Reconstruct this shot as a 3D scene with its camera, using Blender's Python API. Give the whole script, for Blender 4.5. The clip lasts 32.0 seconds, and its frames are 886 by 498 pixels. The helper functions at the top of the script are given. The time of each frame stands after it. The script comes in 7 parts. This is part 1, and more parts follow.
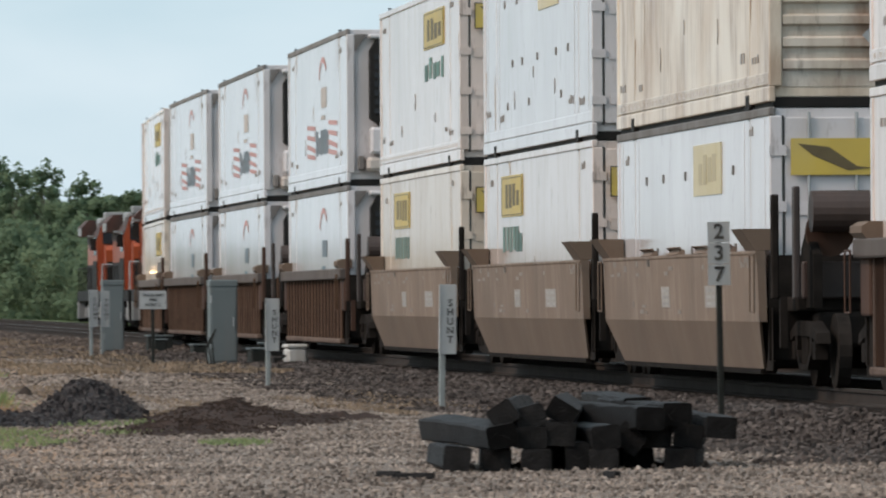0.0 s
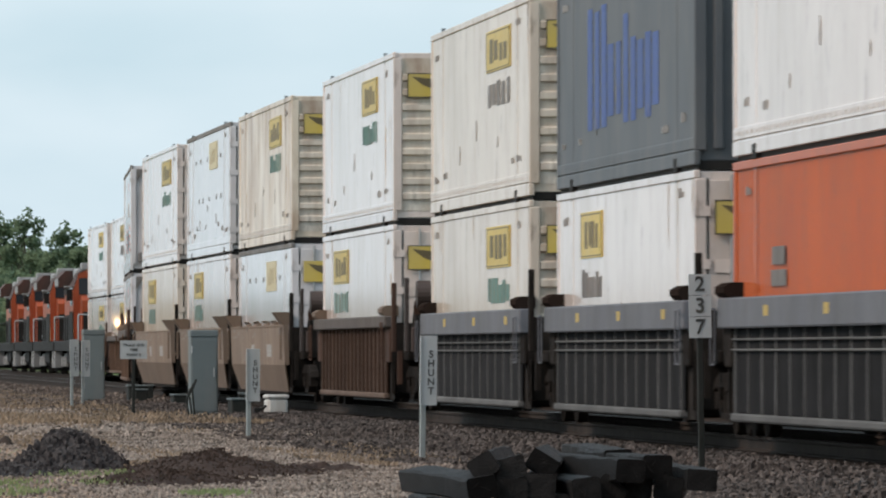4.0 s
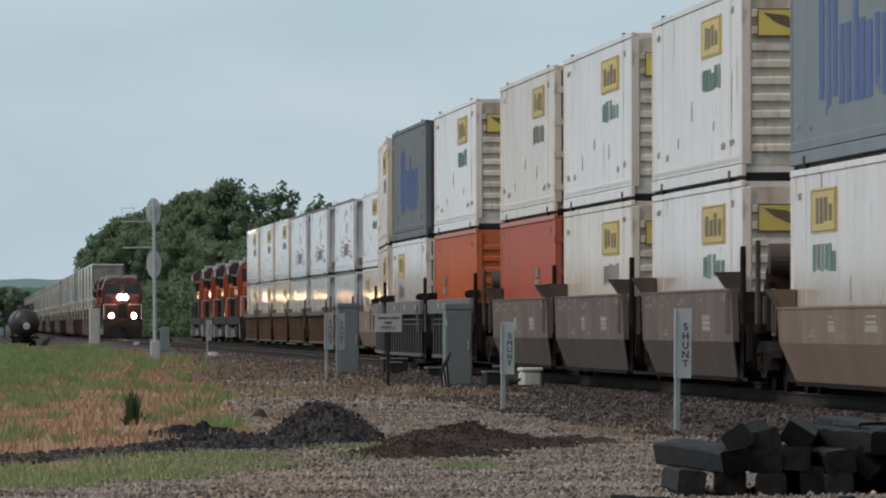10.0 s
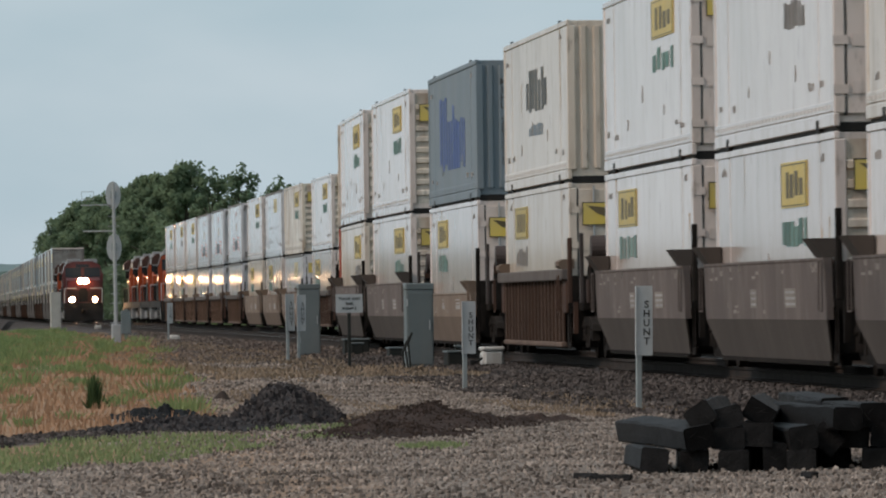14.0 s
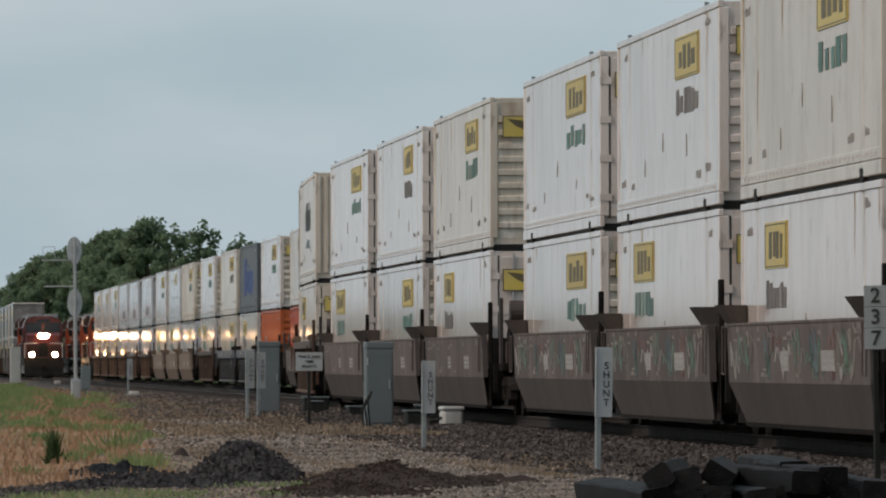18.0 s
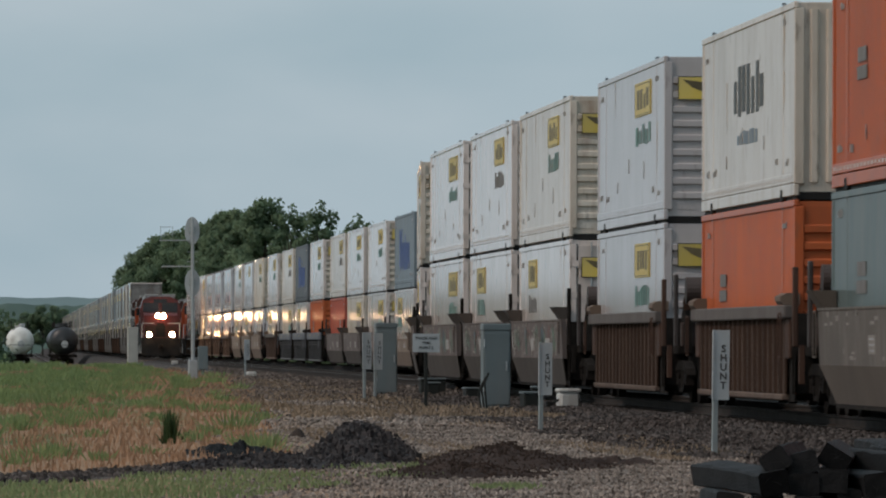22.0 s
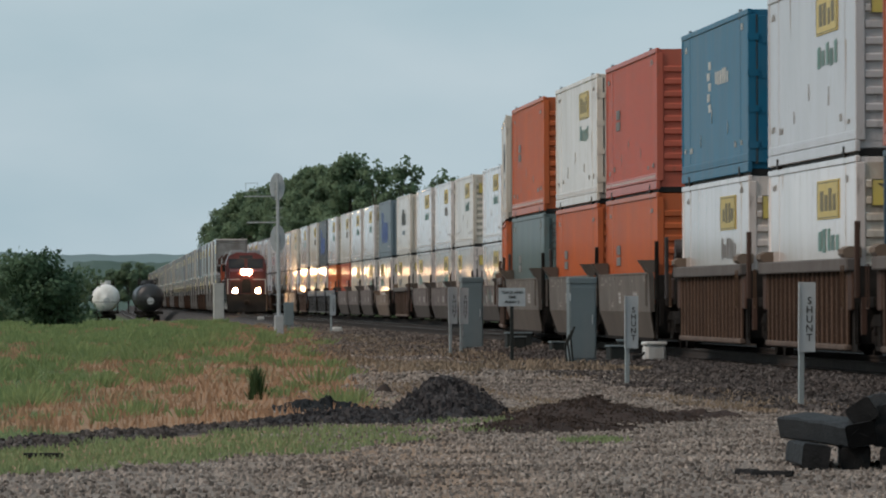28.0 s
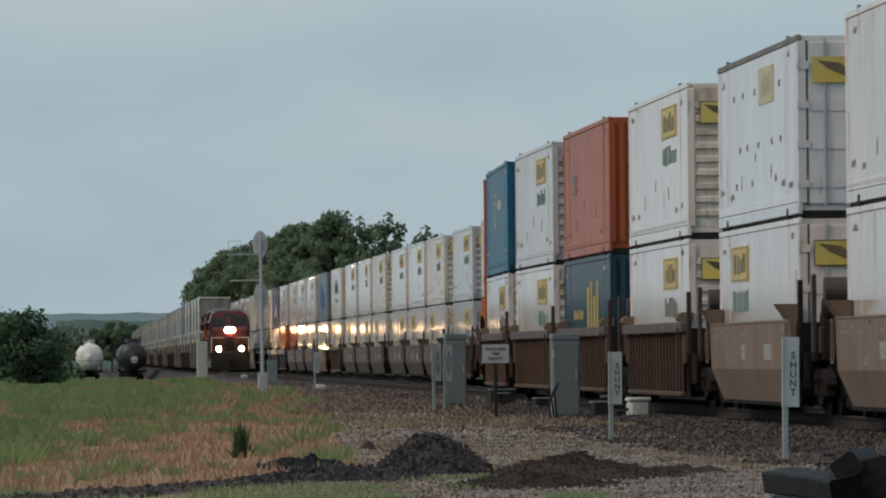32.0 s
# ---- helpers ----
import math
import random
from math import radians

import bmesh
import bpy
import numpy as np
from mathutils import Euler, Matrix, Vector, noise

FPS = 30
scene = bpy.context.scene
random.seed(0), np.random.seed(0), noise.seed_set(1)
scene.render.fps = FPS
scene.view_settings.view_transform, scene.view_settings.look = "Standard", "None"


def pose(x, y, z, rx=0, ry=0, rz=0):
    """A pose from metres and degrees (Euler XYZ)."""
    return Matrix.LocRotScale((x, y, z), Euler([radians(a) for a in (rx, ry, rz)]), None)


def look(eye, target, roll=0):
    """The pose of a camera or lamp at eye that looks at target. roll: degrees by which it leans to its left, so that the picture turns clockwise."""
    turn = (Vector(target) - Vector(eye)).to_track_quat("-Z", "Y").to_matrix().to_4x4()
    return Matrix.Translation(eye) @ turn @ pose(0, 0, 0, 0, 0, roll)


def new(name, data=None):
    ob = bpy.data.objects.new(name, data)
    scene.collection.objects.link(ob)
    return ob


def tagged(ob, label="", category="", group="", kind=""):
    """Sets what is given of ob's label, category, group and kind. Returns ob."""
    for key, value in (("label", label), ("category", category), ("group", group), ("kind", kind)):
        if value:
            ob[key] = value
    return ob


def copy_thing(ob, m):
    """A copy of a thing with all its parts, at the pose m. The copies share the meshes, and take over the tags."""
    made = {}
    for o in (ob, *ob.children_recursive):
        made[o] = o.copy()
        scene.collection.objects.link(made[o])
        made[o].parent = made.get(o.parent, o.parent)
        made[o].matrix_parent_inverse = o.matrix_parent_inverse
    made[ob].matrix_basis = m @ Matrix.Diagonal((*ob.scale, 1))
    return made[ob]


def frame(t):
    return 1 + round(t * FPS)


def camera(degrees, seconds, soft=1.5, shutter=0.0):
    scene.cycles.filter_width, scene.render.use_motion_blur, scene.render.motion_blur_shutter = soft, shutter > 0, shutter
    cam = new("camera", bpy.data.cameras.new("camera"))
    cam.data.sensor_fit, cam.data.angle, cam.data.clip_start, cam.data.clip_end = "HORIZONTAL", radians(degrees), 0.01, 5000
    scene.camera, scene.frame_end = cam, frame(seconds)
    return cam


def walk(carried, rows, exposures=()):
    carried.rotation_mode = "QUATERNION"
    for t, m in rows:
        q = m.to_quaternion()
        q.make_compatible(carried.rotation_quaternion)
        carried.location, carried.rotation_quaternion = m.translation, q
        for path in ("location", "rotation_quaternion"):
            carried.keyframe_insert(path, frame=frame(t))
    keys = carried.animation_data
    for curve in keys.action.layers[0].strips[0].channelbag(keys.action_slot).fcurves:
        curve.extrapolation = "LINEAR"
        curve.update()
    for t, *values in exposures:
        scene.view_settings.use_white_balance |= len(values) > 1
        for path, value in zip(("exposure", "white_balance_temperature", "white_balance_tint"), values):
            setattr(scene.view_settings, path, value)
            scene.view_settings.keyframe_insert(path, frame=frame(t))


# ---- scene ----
# ---------------------------------------------------------------- camera
EYE = (0.0, 0.0, 1.004)
PATH = [(0, 4.992, 0.349, -0.34), (0.5, 4.568, 0.345, -0.62), (1, 4.531, 0.175, -0.65), (1.5, 4.846, 0.180, -0.57), (2, 4.551, 0.213, -0.09), (2.5, 4.556,
        0.236, -0.12), (3, 4.716, 0.290, 0.01), (3.5, 4.984, 0.641, -0.07), (5.5, 5.298, 0.740, 0.01), (6, 5.274, 0.732, 0.02), (6.5, 4.853, 0.907, 0.31), (7,
        3.673, 0.939, 0.02), (7.5, 3.574, 0.840, -0.19), (8, 3.433, 0.689, -0.07), (8.5, 3.351, 0.822, -0.08), (9, 3.485, 0.574, -0.34), (9.5, 3.548, 0.679,
        -0.38), (10, 3.397, 0.515, -0.12), (10.5, 3.249, 0.665, -0.24), (11, 3.386, 0.594, -0.72), (11.5, 3.546, 0.560, -0.69), (12, 3.651, 0.737, -0.48),
        (12.5, 3.369, 0.699, -0.64), (13, 3.155, 0.513, -0.42), (13.5, 3.581, 0.376, -0.75), (15.5, 3.832, 0.496, -0.74), (16, 4.193, 0.673, -0.76), (16.5,
        4.213, 0.798, -0.86), (17, 4.041, 0.835, -0.46), (17.5, 3.957, 0.694, -0.65), (18, 3.933, 0.777, -0.11), (18.5, 3.473, 0.742, -0.28), (19, 3.426,
        0.553, 0.00), (19.5, 3.635, 0.657, -0.26), (20, 3.480, 0.810, -0.27), (20.5, 3.327, 0.827, 0.30), (21, 3.096, 0.878, -0.27), (21.5, 2.974, 0.817,
        -0.41), (22, 3.136, 0.653, 0.18), (22.4, 3.204, 0.770, -0.03), (22.5, 2.795, 0.769, -0.09), (23, 2.663, 0.840, -0.23), (23.5, 2.689, 1.025, -0.59),
        (24, 2.756, 0.765, -0.07), (24.5, 2.983, 0.741, -0.31), (25, 2.900, 0.540, -0.02), (25.5, 2.972, 0.449, 0.06), (27.5, 2.388, 0.426, 0.01), (28, 2.558,
        0.344, -0.23), (28.5, 2.434, 0.397, -0.07), (29, 2.335, 0.645, -0.18), (29.5, 2.323, 0.725, -0.38), (30, 2.450, 0.609, -0.44), (30.5, 2.409, 0.701,
        -0.70), (31, 2.532, 0.724, -0.69), (31.5, 2.643, 0.721, -0.66), (32, 2.675, 0.729, -0.56)]


def aim(heading, pitch, lean):
    h, p = radians(heading), radians(pitch)
    way = Vector((math.sin(h) * math.cos(p), math.cos(h) * math.cos(p), math.sin(p)))
    return look(EYE, Vector(EYE) + way * 100, lean)


cam = camera(6.0, 32.0, soft=2.0, shutter=0.4)
walk(cam, [(t, aim(h, p, r)) for t, h, p, r in PATH],
     exposures=[(0, 0.52, 6650, 16), (3.5, 0.58, 6650, 16), (5.5, 0.42, 6700, 16), (6.2, 0.34, 6700, 18), (6.9, 0.07, 6650, 16), (8, 0.12, 6600, 16), (10, 0.12, 6600, 16), (11, 0.04, 6600, 16), (13, 0.02, 6600, 16), (15.5, 0.16, 6750, 17), (16.2, 0.14, 6750, 17), (17.2, -0.09, 6750, 17), (19, -0.08, 6700, 16), (21, -0.2, 6550, 15), (22, -0.2, 6500, 15), (23, -0.25, 6400, 14), (24, -0.35, 6500, 15), (25, -0.1, 6600, 15), (28, 0.04, 6550, 14), (29, -0.14, 6550, 14), (30, -0.22, 6600, 14), (31, -0.17, 6600, 14), (32, -0.17, 6600, 14)])

# ---------------------------------------------------------------- world and sun
SUN_UP, SUN_TURN = radians(42), radians(248)
world = bpy.data.worlds.new("overcast_sky")
scene.world = world
world.use_nodes = True
wn, wl = world.node_tree.nodes, world.node_tree.links
wn.clear()
w_out = wn.new("ShaderNodeOutputWorld")
w_bg = wn.new("ShaderNodeBackground")
w_sky = wn.new("ShaderNodeTexSky")
w_sky.sky_type, w_sky.sun_disc, w_sky.sun_elevation, w_sky.sun_rotation = "NISHITA", False, SUN_UP, SUN_TURN
w_sky.air_density, w_sky.dust_density = 1.0, 2.0
w_gain = wn.new("ShaderNodeMixRGB")
w_gain.blend_type, w_gain.inputs[0].default_value = "MULTIPLY", 1.0
w_gain.inputs[2].default_value = (0.10, 0.10, 0.10, 1)
w_co = wn.new("ShaderNodeTexCoord")
w_map = wn.new("ShaderNodeMapping")
w_map.inputs["Scale"].default_value = (22, 22, 60)
w_map.inputs["Rotation"].default_value = (0.0, 0.35, 0.0)
w_noise = wn.new("ShaderNodeTexNoise")
w_noise.inputs["Scale"].default_value, w_noise.inputs["Detail"].default_value = 1.0, 5.0
w_noise.inputs["Roughness"].default_value = 0.42
w_ramp = wn.new("ShaderNodeValToRGB")
w_ramp.color_ramp.elements[0].position, w_ramp.color_ramp.elements[0].color = 0.3, (0.402, 0.553, 0.618, 1)
w_ramp.color_ramp.elements[1].position, w_ramp.color_ramp.elements[1].color = 0.75, (0.535, 0.657, 0.708, 1)
w_mix = wn.new("ShaderNodeMixRGB")
w_mix.inputs[0].default_value = 0.88
wl.new(w_sky.outputs[0], w_gain.inputs[1])
wl.new(w_co.outputs["Generated"], w_map.inputs["Vector"])
wl.new(w_map.outputs[0], w_noise.inputs["Vector"])
wl.new(w_noise.outputs["Fac"], w_ramp.inputs[0])
wl.new(w_gain.outputs[0], w_mix.inputs[1])
wl.new(w_ramp.outputs[0], w_mix.inputs[2])
wl.new(w_mix.outputs[0], w_bg.inputs["Color"])
w_bg.inputs["Strength"].default_value = 1.0
wl.new(w_bg.outputs[0], w_out.inputs[0])
sun = new("sun", bpy.data.lights.new("sun", "SUN"))
sun.data.energy, sun.data.angle, sun.data.color = 1.5, radians(20), (1.0, 0.845, 0.71)
sun.matrix_world = look((-95, -38, 92), (0, 0, 0))


# ---------------------------------------------------------------- materials
def nodes_of(m):
    return m.node_tree.nodes, m.node_tree.links


def surface(name, a, b=None, scale=3.0, rough=0.6, metal=0.0, bump=0.2, fine=40.0, vary=0.08, stain=None, streak=0.0, coat=0.0, spec=0.5, space="Object", scuff=0.0, ribs=0.0):
    """A weathered surface: two colours mixed by coarse noise, fine grain in bump and value, stains that run down."""
    m = bpy.data.materials.new(name)
    m.use_nodes = True
    n, l = nodes_of(m)
    bs = n["Principled BSDF"]
    b = b or tuple(c * 0.72 for c in a)
    tc = n.new("ShaderNodeTexCoord")
    big = n.new("ShaderNodeTexNoise")
    big.inputs["Scale"].default_value, big.inputs["Detail"].default_value = scale, 6
    l.new(tc.outputs[space], big.inputs["Vector"])
    ramp = n.new("ShaderNodeValToRGB")
    ramp.color_ramp.elements[0].position, ramp.color_ramp.elements[1].position = 0.35, 0.72
    ramp.color_ramp.elements[0].color, ramp.color_ramp.elements[1].color = (*a, 1), (*b, 1)
    l.new(big.outputs["Fac"], ramp.inputs[0])
    last = ramp.outputs[0]
    small = n.new("ShaderNodeTexNoise")
    small.inputs["Scale"].default_value, small.inputs["Detail"].default_value = fine, 4
    l.new(tc.outputs[space], small.inputs["Vector"])
    if stain and streak > 0:
        mp = n.new("ShaderNodeMapping")
        mp.inputs["Scale"].default_value = (0.8, 0.8, 0.25)
        l.new(tc.outputs[space], mp.inputs["Vector"])
        st = n.new("ShaderNodeTexNoise")
        st.inputs["Scale"].default_value, st.inputs["Detail"].default_value, st.inputs["Roughness"].default_value = 1.7, 8, 0.62
        l.new(mp.outputs[0], st.inputs["Vector"])
        sr = n.new("ShaderNodeValToRGB")
        sr.color_ramp.elements[0].position, sr.color_ramp.elements[1].position = 0.47, 0.72
        sr.color_ramp.elements[0].color, sr.color_ramp.elements[1].color = (0, 0, 0, 1), (streak, streak, streak, 1)
        l.new(st.outputs["Fac"], sr.inputs[0])
        mx = n.new("ShaderNodeMixRGB")
        mx.inputs[2].default_value = (*stain, 1)
        l.new(sr.outputs[0], mx.inputs[0])
        l.new(last, mx.inputs[1])
        last = mx.outputs[0]
    if scuff > 0:
        mp = n.new("ShaderNodeMapping")
        mp.inputs["Scale"].default_value = (2.2, 1.1, 0.55)
        l.new(tc.outputs[space], mp.inputs["Vector"])
        sc = n.new("ShaderNodeTexNoise")
        sc.inputs["Scale"].default_value, sc.inputs["Detail"].default_value, sc.inputs["Roughness"].default_value = 2.6, 9, 0.72
        l.new(mp.outputs[0], sc.inputs["Vector"])
        sr = n.new("ShaderNodeValToRGB")
        sr.color_ramp.elements[0].position, sr.color_ramp.elements[1].position = 0.575, 0.72
        sr.color_ramp.elements[0].color, sr.color_ramp.elements[1].color = (0, 0, 0, 1), (scuff, scuff, scuff, 1)
        l.new(sc.outputs["Fac"], sr.inputs[0])
        mx = n.new("ShaderNodeMixRGB")
        mx.inputs[2].default_value = (0.13, 0.095, 0.07, 1)
        l.new(sr.outputs[0], mx.inputs[0])
        l.new(last, mx.inputs[1])
        last = mx.outputs[0]
    info = n.new("ShaderNodeObjectInfo")
    hsv = n.new("ShaderNodeHueSaturation")
    mr = n.new("ShaderNodeMapRange")
    mr.inputs["To Min"].default_value, mr.inputs["To Max"].default_value = 1 - vary, 1 + vary
    l.new(info.outputs["Random"], mr.inputs["Value"])
    l.new(mr.outputs[0], hsv.inputs["Value"])
    l.new(last, hsv.inputs["Color"])
    grain = n.new("ShaderNodeMapRange")
    grain.inputs["To Min"].default_value, grain.inputs["To Max"].default_value = rough - 0.08, min(1.0, rough + 0.1)
    l.new(small.outputs["Fac"], grain.inputs["Value"])
    l.new(grain.outputs[0], bs.inputs["Roughness"])
    l.new(hsv.outputs[0], bs.inputs["Base Color"])
    bs.inputs["Metallic"].default_value, bs.inputs["Coat Weight"].default_value = metal, coat
    bs.inputs["Coat Roughness"].default_value = 0.12
    bs.inputs["Coat IOR"].default_value = 1.24
    bs.inputs["Specular IOR Level"].default_value = spec
    if bump > 0:
        bp = n.new("ShaderNodeBump")
        bp.inputs["Strength"].default_value, bp.inputs["Distance"].default_value = bump, 0.02
        l.new(small.outputs["Fac"], bp.inputs["Height"])
        l.new(bp.outputs[0], bs.inputs["Normal"])
        if ribs > 0:
            wv, rb = n.new("ShaderNodeTexWave"), n.new("ShaderNodeBump")
            wv.bands_direction = "Y"
            wv.inputs["Scale"].default_value, wv.inputs["Distortion"].default_value, wv.inputs["Detail"].default_value = 1.35, 0.25, 2.0
            l.new(tc.outputs[space], wv.inputs["Vector"])
            rb.inputs["Strength"].default_value, rb.inputs["Distance"].default_value = ribs, 0.012
            l.new(wv.outputs["Fac"], rb.inputs["Height"])
            l.new(bp.outputs[0], rb.inputs["Normal"])
            l.new(rb.outputs[0], bs.inputs["Normal"])
    return m


def glowing(name, colour, power):
    m = bpy.data.materials.new(name)
    m.use_nodes = True
    bs = m.node_tree.nodes["Principled BSDF"]
    bs.inputs["Emission Color"].default_value, bs.inputs["Emission Strength"].default_value = (*colour, 1), power
    return m


